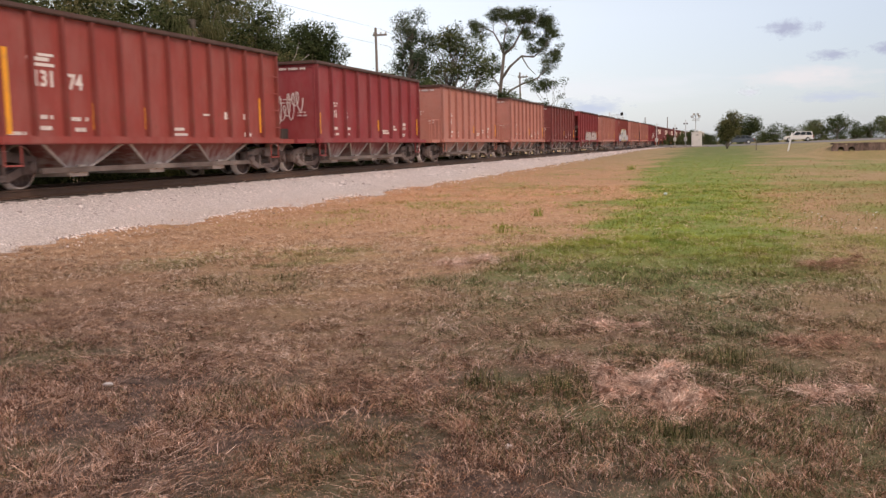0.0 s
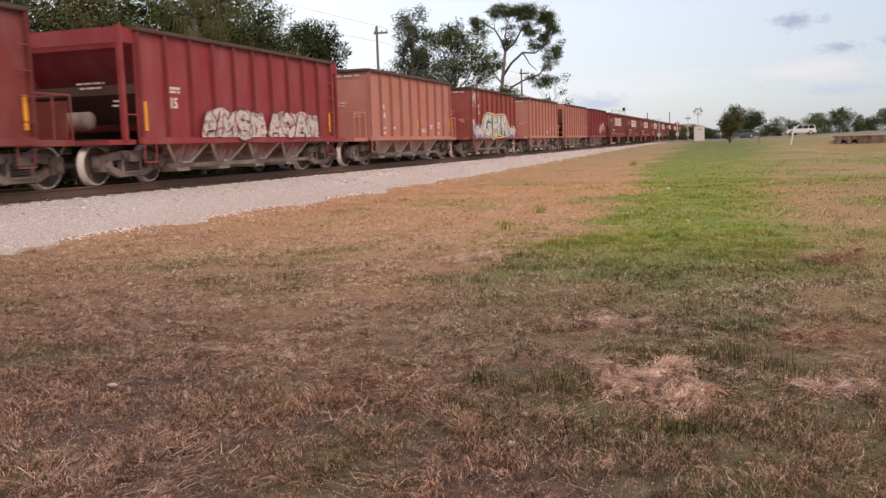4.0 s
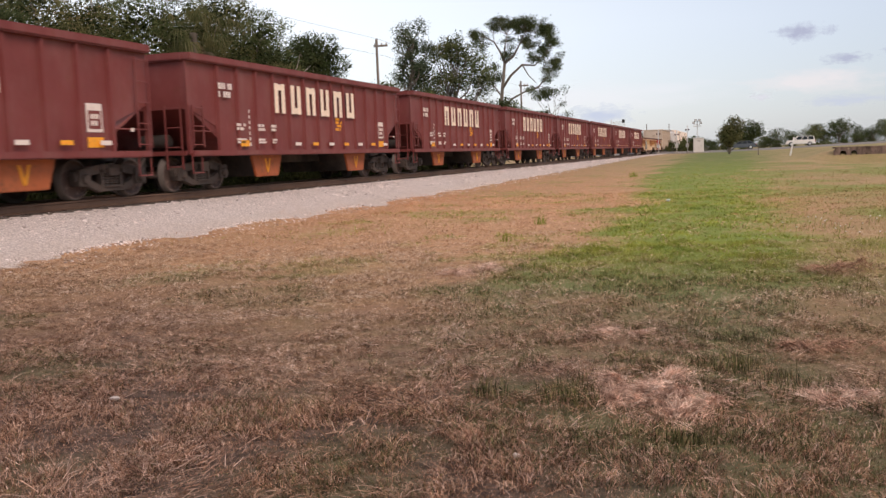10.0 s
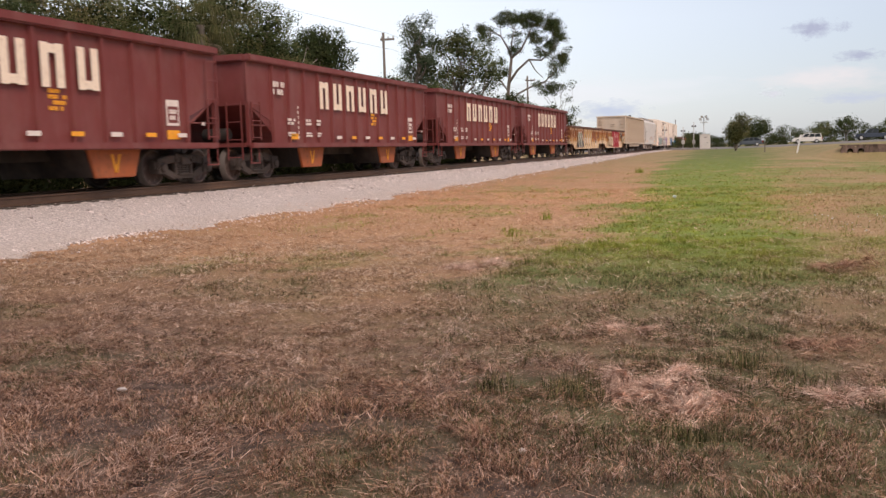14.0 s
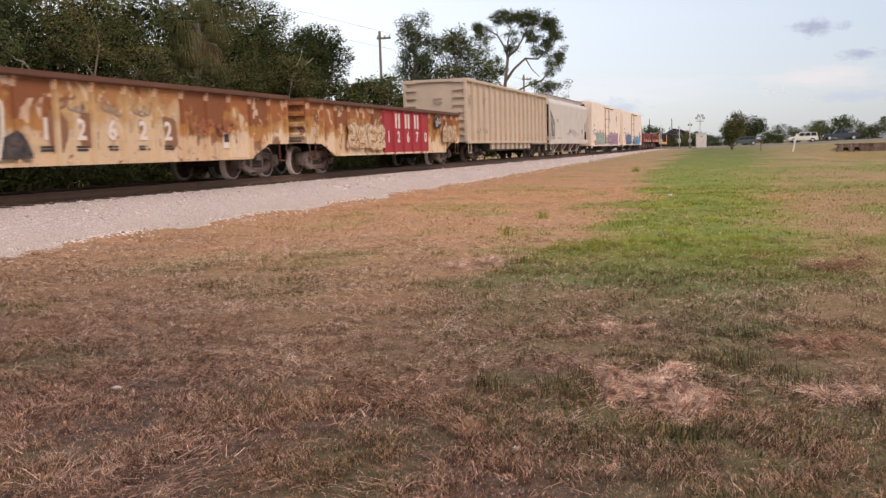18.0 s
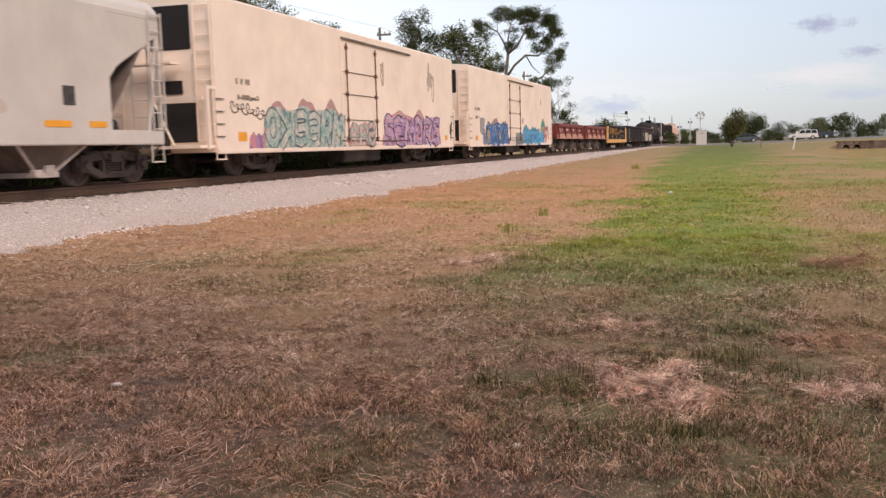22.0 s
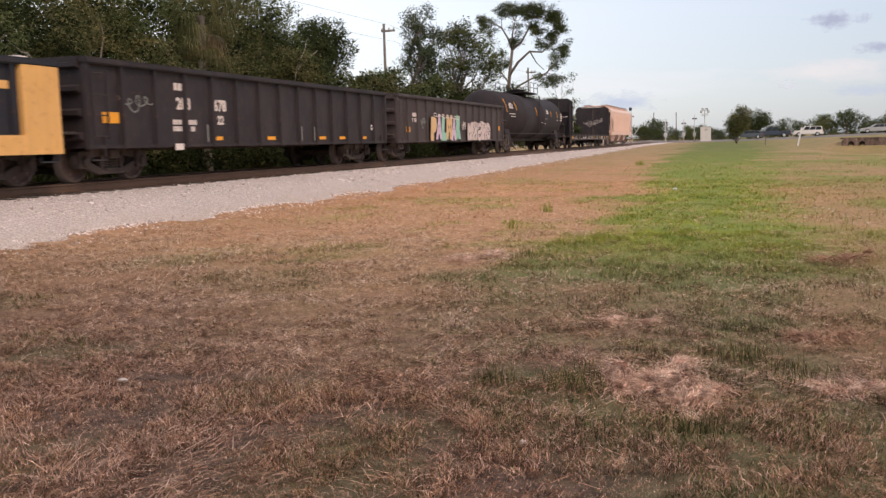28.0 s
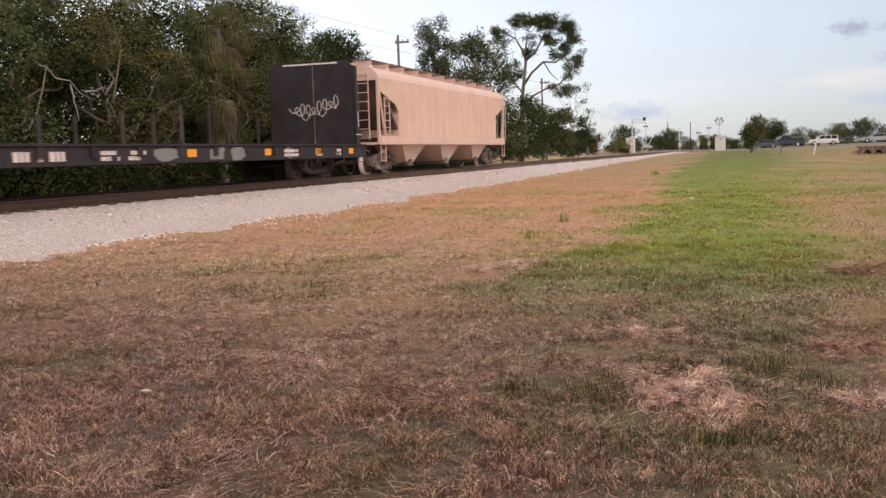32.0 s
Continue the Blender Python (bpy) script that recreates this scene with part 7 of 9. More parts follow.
mark(c, "placard", 4.35, 1.0, 0.34, 0.40, M["white_mark"], RX + 0.004)
mark(c, "placard_field", 4.35, 1.05, 0.24, 0.20, M["dark_mark"], RX + 0.013)
FLAT_G2 = ["rust_side", "rust_side", "rust_deep", "rust_side", "rust_side", "rust_deep", "red_panel", "red_panel", "red_panel", "red_panel", "red_panel", "rust_side", "rust_side", "rust_deep", "rust_side"]
c, h = gondola(283.3, 298.2, "peeling tan gondola car with a red painted middle", FLAT_G2, 2.22, 0.52, 14, "rust_brown", front=1.5, rear=0.95, drop=0.38)
for k in range(3):
    y = -h + 7.4 + 1.02 * k
    part("letter_block", box_data((RX + 0.012, y - 0.15, 1.72, 0.008, 0.17, 0.54), (RX + 0.012, y + 0.16, 1.72, 0.008, 0.17, 0.54)), M["white_mark"], c, "white letter block")
for k, d in enumerate("12670"):
    number(c, d, -h + 6.5 + 1.0 * k, 1.12, 0.55, "white_mark", RX + 0.006)
mural(c, -h + 2.6, -h + 5.9, 0.75, 1.62, 4, [(0.44, 0.25, 0.12), (0.60, 0.45, 0.30), (0.66, 0.52, 0.37), (0.30, 0.15, 0.07)], ("spray_sienna", (0.30, 0.14, 0.06)), ("spray_bone", (0.66, 0.60, 0.54)), 58, RX + 0.1, None, "faded sand and clay sprayed letters")
mural(c, -h + 12.4, h - 0.5, 0.95, 1.75, 3, [(0.64, 0.42, 0.29), (0.30, 0.28, 0.14), (0.62, 0.46, 0.31), (0.36, 0.17, 0.08)], ("spray_sienna", (0.30, 0.14, 0.06)), ("spray_bone", (0.66, 0.60, 0.54)), 59, RX + 0.1, None, "faded peach sprayed letters")
part("sprayed_emblem", blob_data(-h + 11.85, 1.75, 0.7, 0.55, random.Random(3), RX + 0.09), spray("spray_black", (0.03, 0.03, 0.03)), c)
scrawl(c, -h + 11.85, 1.75, 0.6, 0.45, M["white_mark"], 6, RX + 0.092, 4, 0.03)

tall_hopper(299.55, 317.55)
c, h = covered_hopper(318.85, 334.5, "grey", "pale grey covered hopper car with faded graffiti", 3.95, 0.85, False, 4, "truck_dark")
part("sprayed_patch", joined(*(blob_data(y, z, w, hh, random.Random(int(y * 9) + 70), HALF - 0.028) for y, z, w, hh in ((1.6, 1.55, 1.8, 0.4), (2.9, 1.5, 0.9, 0.3)))), spray("spray_faded_rose", (0.55, 0.44, 0.385)), c)
for y, w in ((-h + 2.9, 0.7), (-h + 3.9, 0.35), (4.6, 0.7), (5.7, 0.5)):
    mark(c, "reflector", y, 1.22, w, 0.12, M["yellow_mark"], HALF - 0.028)
mark(c, "placard", h - 2.9, 1.75, 0.32, 0.36, M["dark_mark"], HALF - 0.028)
smudge(c, -h + 2.7, 2.4, 0.8, 0.22, 2, "faint_mark", HALF - 0.028)
scrawl(c, 0.6, 1.75, 2.2, 0.5, spray("spray_rose", (0.52, 0.38, 0.33)), 63, HALF - 0.026, 6, 0.04)
scrawl(c, -0.9, 1.6, 0.9, 0.5, M["faint_mark"], 64, HALF - 0.026, 3, 0.03)


def tags_one(ob, h, hw):
    mint, teal, ash, bone = (0.36, 0.46, 0.40), (0.16, 0.30, 0.28), (0.46, 0.45, 0.42), (0.62, 0.56, 0.46)
    plum, mauve, lilac, coral = (0.22, 0.13, 0.26), (0.38, 0.22, 0.38), (0.55, 0.42, 0.56), (0.60, 0.24, 0.24)
    slate, white = ("spray_slate", (0.08, 0.12, 0.14)), ("spray_bone", (0.66, 0.60, 0.54))
    scrawl(ob, -h + 1.5, 1.66, 1.7, 0.45, M["dark_mark"], 31, hw, 8, 0.03)
    scrawl(ob, -h + 1.6, 1.98, 0.9, 0.16, M["dark_mark"], 29, hw, 6, 0.02)
    part("sprayed_patch", ragged_data(-h + 1.45, -h + 2.6, 0.68, 1.25, random.Random(2), hw + 0.001, 0.4), mottled("mural_mauve_foot", [plum, mauve, coral]), ob)
    mural(ob, -h + 2.3, -h + 7.3, 0.68, 1.95, 6, [teal, mint, ash, bone], slate, white, 32, hw + 0.002, ("spray_halo_rose", (0.52, 0.30, 0.28)), "teal, mint and grey sprayed letters")
    mural(ob, -h + 7.6, -h + 9.9, 0.74, 1.55, 3, [teal, bone, coral, mint], slate, white, 33, hw + 0.028, None, "small teal and coral sprayed letters")
    mural(ob, -h + 10.7, h - 1.9, 0.72, 1.9, 6, [plum, mauve, lilac, coral], ("spray_black", (0.03, 0.03, 0.03)), white, 34, hw + 0.002, ("spray_halo_coral", (0.62, 0.34, 0.32)), "mauve and lilac sprayed letters with coral edges")
    for y, s in ((-h + 10.5, 36), (h - 2.9, 37)):
        scrawl(ob, y, 3.2, 0.7, 1.6, M["faint_mark"], s, hw, 4, 0.035)
    scrawl(ob, h - 0.35, 1.4, 0.25, 1.0, M["dark_mark"], 38, hw, 5, 0.03)


def tags_two(ob, h, hw):
    blue, navy, pale, sand = (0.07, 0.16, 0.36), (0.025, 0.045, 0.11), (0.20, 0.33, 0.50), (0.46, 0.38, 0.32)
    sky, deep, aqua, leaf = (0.08, 0.34, 0.60), (0.03, 0.14, 0.34), (0.14, 0.44, 0.64), (0.05, 0.30, 0.18)
    white = ("spray_bone", (0.66, 0.60, 0.54))
    part("sprayed_patch", blob_data(-h + 2.2, 1.55, 0.95, 0.85, random.Random(5), hw + 0.001), mottled("mural_grey_smoke", [(0.20, 0.19, 0.19), (0.30, 0.28, 0.27), (0.40, 0.36, 0.33)], 1.6), ob, "grey sprayed cloud")
    mural(ob, -h + 2.2, -h + 3.5, 0.66, 1.5, 2, [sand, (0.36, 0.32, 0.30), blue, sand], ("spray_navy", (0.02, 0.04, 0.12)), white, 41, hw + 0.005, None, "tan and grey sprayed letters")
    mural(ob, -h + 2.9, -h + 7.5, 0.64, 1.86, 5, [navy, blue, (0.09, 0.20, 0.42), pale], ("spray_navy", (0.02, 0.04, 0.12)), white, 42, hw + 0.005, ("spray_halo_cocoa", (0.40, 0.26, 0.22)), "blue sprayed letters over a brown mist")
    for y in (3.14, 5.36):
        part("sprayed_accent", stroke_data([(-h + y, 0.92), (-h + y + 0.06, 1.12), (-h + y, 1.36)], 0.16, hw + 0.041, hw + 0.043), spray("spray_orange", (0.72, 0.36, 0.05)), ob)
    mural(ob, -h + 8.9, -h + 10.8, 0.66, 1.35, 3, [leaf, (0.10, 0.38, 0.26), (0.45, 0.08, 0.10), sky], ("spray_slate", (0.08, 0.12, 0.14)), white, 43, hw + 0.028, None, "green and red sprayed letters")
    mural(ob, -h + 10.6, h - 3.6, 0.66, 1.62, 5, [deep, sky, aqua, sky], ("spray_navy", (0.02, 0.04, 0.12)), white, 44, hw + 0.005, ("spray_halo_teal", (0.10, 0.30, 0.34)), "bright blue sprayed letters with navy outline")
    rng = random.Random(66)
    part("sprayed_patch", blob_data(h - 2.75, 1.5, 1.3, 1.3, rng, hw + 0.001), spray("spray_khaki", (0.42, 0.36, 0.24)), ob, "sprayed palm tree on khaki")
    part("sprayed_patch", blob_data(h - 2.95, 1.05, 1.2, 0.7, rng, hw + 0.005), spray("spray_sky", (0.09, 0.36, 0.62)), ob)
    part("sprayed_trunk", stroke_data([(h - 2.7, 0.9), (h - 2.62, 1.3), (h - 2.7, 1.75)], 0.12, hw + 0.008, hw + 0.011), spray("spray_umber", (0.25, 0.11, 0.05)), ob)
    for k in range(7):
        e = k * 0.52 + 0.1
        part("sprayed_frond", stroke_data([(h - 2.7, 1.75), (h - 2.7 + 0.32 * math.cos(e), 1.8 + 0.26 * math.sin(e)), (h - 2.7 + 0.62 * math.cos(e), 1.72 + 0.2 * math.sin(e))], 0.11, hw + 0.012 + 0.001 * k, hw + 0.014 + 0.001 * k), spray("spray_green", (0.06, 0.30, 0.20)), ob)
    part("sprayed_patch", blob_data(h - 1.95, 1.3, 0.75, 0.85, rng, hw + 0.008), spray("spray_rose_red", (0.50, 0.10, 0.13)), ob, "red sprayed shape")
    scrawl(ob, h - 1.95, 1.35, 0.5, 0.3, M["white_mark"], 68, hw + 0.012, 3, 0.035)
    part("sprayed_patch", blob_data(h - 1.95, 0.86, 0.6, 0.3, rng, hw + 0.012), spray("spray_blush", (0.58, 0.40, 0.40)), ob)
    part("sprayed_arch", stroke_data(arc(h - 1.45, 1.25, 0.28, 0.45, -20, 200), 0.22, hw + 0.006, hw + 0.009), spray("spray_slate", (0.08, 0.12, 0.14)), ob)
    mark(ob, "sprayed_patch", -h + 10.8, 1.98, 0.4, 0.3, spray("spray_rose", (0.52, 0.36, 0.31)), hw + 0.003)


reefer(336.6, 355.45, "tall cream refrigerator car with teal and mauve graffiti", tags_one)
reefer(358.05, 377.2, "tall cream refrigerator car with blue graffiti", tags_two)
dump_car(379.4, 390.1)
dump_car(391.7, 402.6)

c, h = gondola(403.9, 418.75, "yellow and blue-black gondola car with broken lettering", ["navy"], 2.27, 0.60, 13, "navy", "truck_dark", 1.5, 1.2)
part("yellow_sill", box_data((HALF - 0.03, 0, 0.76, 0.15, 2 * h, 0.34)), M["yellow"], c, "yellow side sill")
for y in (-h + 0.45, h - 0.45):
    part("yellow_end_panel", box_data((HALF - 0.035, y, 1.5, 0.14, 0.9, 1.3)), M["yellow"], c)
for y, z, w, hh in ((-h + 9.54, 1.56, 0.60, 0.28), (-h + 8.55, 1.56, 0.60, 0.28), (-h + 7.6, 1.90, 0.66, 0.36), (-h + 7.58, 1.50, 0.66, 0.36), (-h + 6.6, 1.88, 0.72, 0.30), (-h + 6.2, 1.56, 1.1, 0.07), (-h + 6.2, 1.36, 1.1, 0.07), (-h + 6.78, 1.46, 0.09, 0.26), (-h + 5.3, 1.75, 0.6, 0.6), (-h + 4.2, 1.75, 0.6, 0.6), (-h + 3.1, 1.75, 0.55, 0.6)):
    mark(c, "letter_block", y, z, w, hh, M["yellow_mark"], RX + 0.006)
for y, z in ((-h + 9.54, 1.56), (-h + 8.55, 1.56), (-h + 7.5, 1.95), (-h + 7.5, 1.46), (-h + 6.6, 1.95)):
    mark(c, "letter_slot", y, z, 0.06, 0.16, M["navy"], RX + 0.012)
for y in (10.55, 11.5, 12.5, 13.5):
    mark(c, "yellow_bar", -h + y, 1.79, 0.72, 0.14, M["yellow"], RX + 0.006)
for y in (-h + 9.53, -h + 6.53, -h + 3.5):
    mark(c, "yellow_bar", y, 1.09, 0.10, 0.42, M["yellow"], RX + 0.088)
smudge(c, -h + 12.6, 1.24, 0.38, 0.30, 3, x=RX + 0.006)

c, h = gondola(419.5, 434.8, "black gondola car with white numbers and yellow markers", ["black"], 2.42, 0.66, 13, "black", "truck_dark", 1.3, 1.6)
smudge(c, -h + 3.15, 2.0, 0.45, 0.22, 1, x=RX + 0.006)
number(c, "288", -h + 3.25, 1.62, 0.36, x=RX + 0.006)
number(c, "678", -h + 4.75, 1.62, 0.36, x=RX + 0.006)
number(c, "22", -h + 4.75, 1.28, 0.28, x=RX + 0.006)
for y in (-h + 3.0, -h + 3.6):
    smudge(c, y, 1.15, 0.35, 0.3, 2, x=RX + 0.006)
scrawl(c, -h + 1.6, 1.65, 1.0, 0.5, spray("faded_spray", (0.22, 0.22, 0.2)), 51, RX + 0.006, 5, 0.03)
mark(c, "reflector", -h + 0.75, 1.28, 0.5, 0.22, M["yellow_mark"], RX + 0.006)
for y in (-h + 4.6, -h + 7.2, h - 5.0, h - 3.6, h - 1.9):
    mark(c, "reflector", y, 0.86, 0.42, 0.09, M["yellow_mark"], RX + 0.006)
for y in (-h + 4.05, -h + 8.8, -h + 9.6):
    mark(c, "scuff", y, 0.98, 0.05, 0.4, spray("faded_spray", (0.22, 0.22, 0.2)), RX + 0.09)
mark(c, "white_tag", -h + 2.9, 0.68, 0.3, 0.14, M["white_mark"], RX + 0.09)
part("end_cover", box_data((-0.6, -h + 0.1, 2.48, 1.2, 0.3, 0.08)), M["white_mark"], c, bevel=0.01)
smudge(c, h - 1.1, 1.2, 0.35, 0.2, 2, x=RX + 0.006)

c, h = gondola(435.9, 451.05, "black gondola car with pastel graffiti letters", ["brown_black"], 2.45, 0.66, 13, "brown_black", "truck_dark", 1.3, 1.6)
letters(c, "PALMAR", -h + 3.6, -h + 7.6, 0.68, 1.78, [("spray_apricot", (0.68, 0.44, 0.22)), ("spray_lilac", (0.60, 0.44, 0.54)), ("spray_jade", (0.30, 0.52, 0.40))], ("spray_black", (0.03, 0.03, 0.03)), RX + 0.086, "pastel sprayed capitals")
mural(c, -h + 8.6, -h + 12.4, 0.72, 1.66, 5, [(0.58, 0.40, 0.42), (0.66, 0.52, 0.50), (0.62, 0.54, 0.44), (0.60, 0.44, 0.46)], ("spray_black", (0.03, 0.03, 0.03)), ("spray_bone", (0.66, 0.60, 0.54)), 53, RX + 0.1, None, "bone and blush sprayed letters")
scrawl(c, -h + 5.6, 1.72, 3.4, 0.22, M["white_mark"], 54, RX + 0.1, 7, 0.03)
scrawl(c, -h + 2.9, 1.5, 0.6, 0.6, spray("faded_spray", (0.22, 0.22, 0.2)), 56, RX + 0.006, 5, 0.035)
scrawl(c, -h + 8.1, 1.35, 0.5, 0.5, M["white_mark"], 55, RX + 0.09, 5, 0.03)
mark(c, "reflector", -h + 1.2, 1.15, 0.42, 0.2, M["yellow_mark"], RX + 0.006)
mark(c, "reflector", h - 0.75, 1.3, 0.42, 0.22, M["yellow_mark"], RX + 0.006)
smudge(c, -h + 2.0, 1.62, 0.6, 0.4, 2, x=RX + 0.006)
tank_car(452.0, 468.7)
bulkhead_flat(470.6, 490.3)
c, h = covered_hopper(491.6, 507.2, "pinkish", "pinkish tan covered hopper car with open chutes", 3.62, 1.02, True, 3)


# ---- trees and shrubs ----
def leaf_material(name, stops, rough=0.6):
    """Leaves that let some light through, in drifts of lighter olive and darker green."""
    m = material(name, stops[0][1], max(rough, 0.8), 0, 0.04)
    g = node(m, "ShaderNodeNewGeometry")
    c = ramp(m, g.outputs["Random Per Island"], stops)
    c = mixed(m, ramp(m, noisy(m, 0.9, 3), [(0.4, (0, 0, 0)), (0.65, (0.8, 0.8, 0.8))]), c, (0.62, 0.72, 0.62), "MULTIPLY")
    c = mixed(m, ramp(m, noisy(m, 0.55, 4, 0.6), [(0.52, (0, 0, 0)), (0.70, (0.75, 0.75, 0.75))]), c, (1.45, 1.12, 0.85), "MULTIPLY")
    coloured(m, c)
    through_leaf = node(m, "ShaderNodeBsdfTranslucent")
    wire(m, c, through_leaf.inputs["Color"])
    both = node(m, "ShaderNodeMixShader", Fac=0.38)
    wire(m, m.node_tree.nodes["Principled BSDF"].outputs[0], both.inputs[1])
    wire(m, through_leaf.outputs[0], both.inputs[2])
    wire(m, both.outputs[0], m.node_tree.nodes["Material Output"].inputs["Surface"])
    return m


LEAF = {
    "deep": leaf_material("deep_green_leaves", [(0.0, (0.049, 0.063, 0.027)), (0.5, (0.081, 0.096, 0.040)), (1.0, (0.125, 0.137, 0.060))]),
    "mid": leaf_material("mid_green_leaves", [(0.0, (0.078, 0.094, 0.038)), (0.5, (0.130, 0.146, 0.058)), (0.9, (0.190, 0.199, 0.085)), (1.0, (0.258, 0.202, 0.110))]),
    "olive": leaf_material("olive_leaves", [(0.0, (0.092, 0.094, 0.038)), (0.5, (0.157, 0.148, 0.063)), (0.9, (0.222, 0.199, 0.090)), (1.0, (0.291, 0.211, 0.119))]),
    "silver": leaf_material("grey_green_leaves", [(0.0, (0.04, 0.055, 0.03)), (0.5, (0.085, 0.105, 0.06)), (1.0, (0.16, 0.18, 0.115))]),
    # leaf tones darkened to stand for shade inside crowns and undergrowth
    "core": leaf_material("shade_dark_leaves", [(0.0, (0.024, 0.030, 0.014)), (0.5, (0.046, 0.054, 0.023)), (1.0, (0.074, 0.084, 0.036))]),
    "bloom": leaf_material("reddish_shrub_leaves", [(0.0, (0.05, 0.055, 0.02)), (0.6, (0.10, 0.10, 0.035)), (0.86, (0.27, 0.12, 0.06)), (1.0, (0.45, 0.12, 0.07))]),
}
BARK = material("grey_bark", (0.16, 0.125, 0.10), 0.9)
coloured(BARK, mixed(BARK, noisy(BARK, 5, 7, 0.7, (2, 2, 0.5)), (0.085, 0.065, 0.05), (0.25, 0.205, 0.165)))
bumped(BARK, noisy(BARK, 9, 6, 0.7, (2, 2, 0.4)), 0.5, 0.03)
PALE_BARK = material("bleached_branch", (0.42, 0.37, 0.31), 0.9)
coloured(PALE_BARK, mixed(PALE_BARK, noisy(PALE_BARK, 9, 6), (0.20, 0.165, 0.135), (0.38, 0.33, 0.28)))


def limb_data(points, r0, r1, sides=7):
    """A tapering, gently crooked limb through the points."""
    vs, fs, n = [], [], len(points)
    for k, p in enumerate(points):
        a = Vector(points[max(0, k - 1)])
        b = Vector(points[min(n - 1, k + 1)])
        q = (b - a).to_track_quat("Z", "Y")
        r = r0 + (r1 - r0) * k / (n - 1)
        for j in range(sides):
            t = j * math.tau / sides
            vs.append(tuple(Vector(p) + q @ Vector((r * math.cos(t), r * math.sin(t), 0))))
    for k in range(n - 1):
        for j in range(sides):
            fs.append((k * sides + j, k * sides + (j + 1) % sides, (k + 1) * sides + (j + 1) % sides, (k + 1) * sides + j))
    return vs, fs + [tuple(range(sides - 1, -1, -1)), tuple(range((n - 1) * sides, n * sides))]


def crooked(a, b, rng, n=5, amount=0.08):
    a, b = Vector(a), Vector(b)
    l = (b - a).length
    return [tuple(a.lerp(b, k / (n - 1)) + (Vector([rng.uniform(-1, 1) for _ in range(3)]) * l * amount if 0 < k < n - 1 else Vector())) for k in range(n)]


def leaf_cloud(name, blobs, count, size, mat, seed, droop=0.2, hollow=0.55):
    """Leaves over lumpy clumps: denser towards each clump's skin, in sprays with gaps between them."""
    rng = np.random.default_rng(seed)
    b = np.array(blobs, float)
    vol = (b[:, 3] * b[:, 4] * b[:, 5]) ** 0.67
    per = np.maximum(1, (count * vol / vol.sum())).astype(int)
    pts = []
    for (cx, cy, cz, rx, ry, rz), n in zip(b, per):
        twigs = max(6, n // 14)
        d = rng.normal(size=(twigs, 3))
        d /= np.linalg.norm(d, axis=1)[:, None]
        rad = hollow + (1.02 - hollow) * rng.random(twigs) ** 0.6
        rad *= 1 + 0.22 * np.sin(3.1 * d[:, 0] + 5 * d[:, 2] + cx) * np.sin(4.3 * d[:, 1] + cz)
        tw = d * rad[:, None] * np.array([rx, ry, rz]) + np.array([cx, cy, cz])
        own = rng.integers(0, twigs, n)
        pts.append(tw[own] + rng.normal(0, 1, (n, 3)) * np.array([1, 1, 0.75]) * size * 1.15)
    p = np.concatenate(pts)
    n = len(p)
    a = rng.normal(size=(n, 3))
    a[:, 2] = a[:, 2] * 0.6 - droop
    a /= np.linalg.norm(a, axis=1)[:, None]
    c = np.cross(a, rng.normal(size=(n, 3)))
    c /= np.linalg.norm(c, axis=1)[:, None] + 1e-9
    l = size * rng.uniform(0.6, 1.35, n)[:, None]
    w = l * rng.uniform(0.32, 0.5, n)[:, None]
    v = np.stack([p - a * l * 0.5, p + c * w * 0.5, p + a * l * 0.5, p - c * w * 0.5], 1).reshape(-1, 3)
    return quads_mesh(name, v, np.arange(4 * n), np.arange(0, 4 * n, 4), mat)


def tree(at, blobs, leaves, size, mat, label, seed, trunk_r=0.16, name="tree", category="tree", group="", limbs=None, hollow=0.55, trunk_top=None, bark=None, core=0):
    """A tapered trunk, limbs into each clump, and a crown of single leaves. Blobs are in the tree's own space."""
    rng = random.Random(seed)
    ob = thing(name, at, label, category, group)
    bark = bark or BARK
    cx = sum(b[0] for b in blobs) / len(blobs)
    cy = sum(b[1] for b in blobs) / len(blobs)
    top = trunk_top or (cx * 0.5, cy * 0.5, 0.5 * max(b[2] for b in blobs) + 0.25)
    pts = crooked((0, 0, -0.15), top, rng, 6, 0.05)
    part("trunk", limb_data(pts, trunk_r, trunk_r * 0.6), bark, ob, smooth=True)
    for k, b in enumerate(blobs):
        s = pts[rng.randint(2, 5)]
        part("limb", limb_data(crooked(s, (b[0], b[1], b[2]), rng, 5, 0.09), trunk_r * 0.45, trunk_r * 0.12, 6), bark, ob, smooth=True)
    for pts2, r0, r1 in limbs or ():
        part("limb", limb_data(pts2, r0, r1), bark, ob, smooth=True)
    part("crown", leaf_cloud("crown", blobs, leaves, size, LEAF[mat], seed, hollow=hollow), None, ob)
    # inner leaves get the darkened tones, so each crown looks shaded within
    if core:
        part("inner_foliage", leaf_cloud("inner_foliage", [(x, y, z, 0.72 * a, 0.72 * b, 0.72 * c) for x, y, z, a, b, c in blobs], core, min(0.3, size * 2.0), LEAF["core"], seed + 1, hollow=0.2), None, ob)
    return ob


def heap_blobs(rng, w, d, z0, z1, n):
    """Clumps that fill a rough column of foliage."""
    out = []
    for k in range(n):
        u = (k + 0.5) / n
        z = z0 + (z1 - z0) * u
        bulge = 0.65 + 0.45 * math.sin(math.pi * min(1, u * 1.1))
        r = rng.uniform(0.75, 1.25) * (z1 - z0) / (n ** 0.5) * 0.62
        out.append((rng.uniform(-0.5, 0.5) * w * bulge, rng.uniform(-0.5, 0.5) * d * bulge, z, r, r * rng.uniform(0.9, 1.3), r * rng.uniform(0.6, 0.85)))
    return out


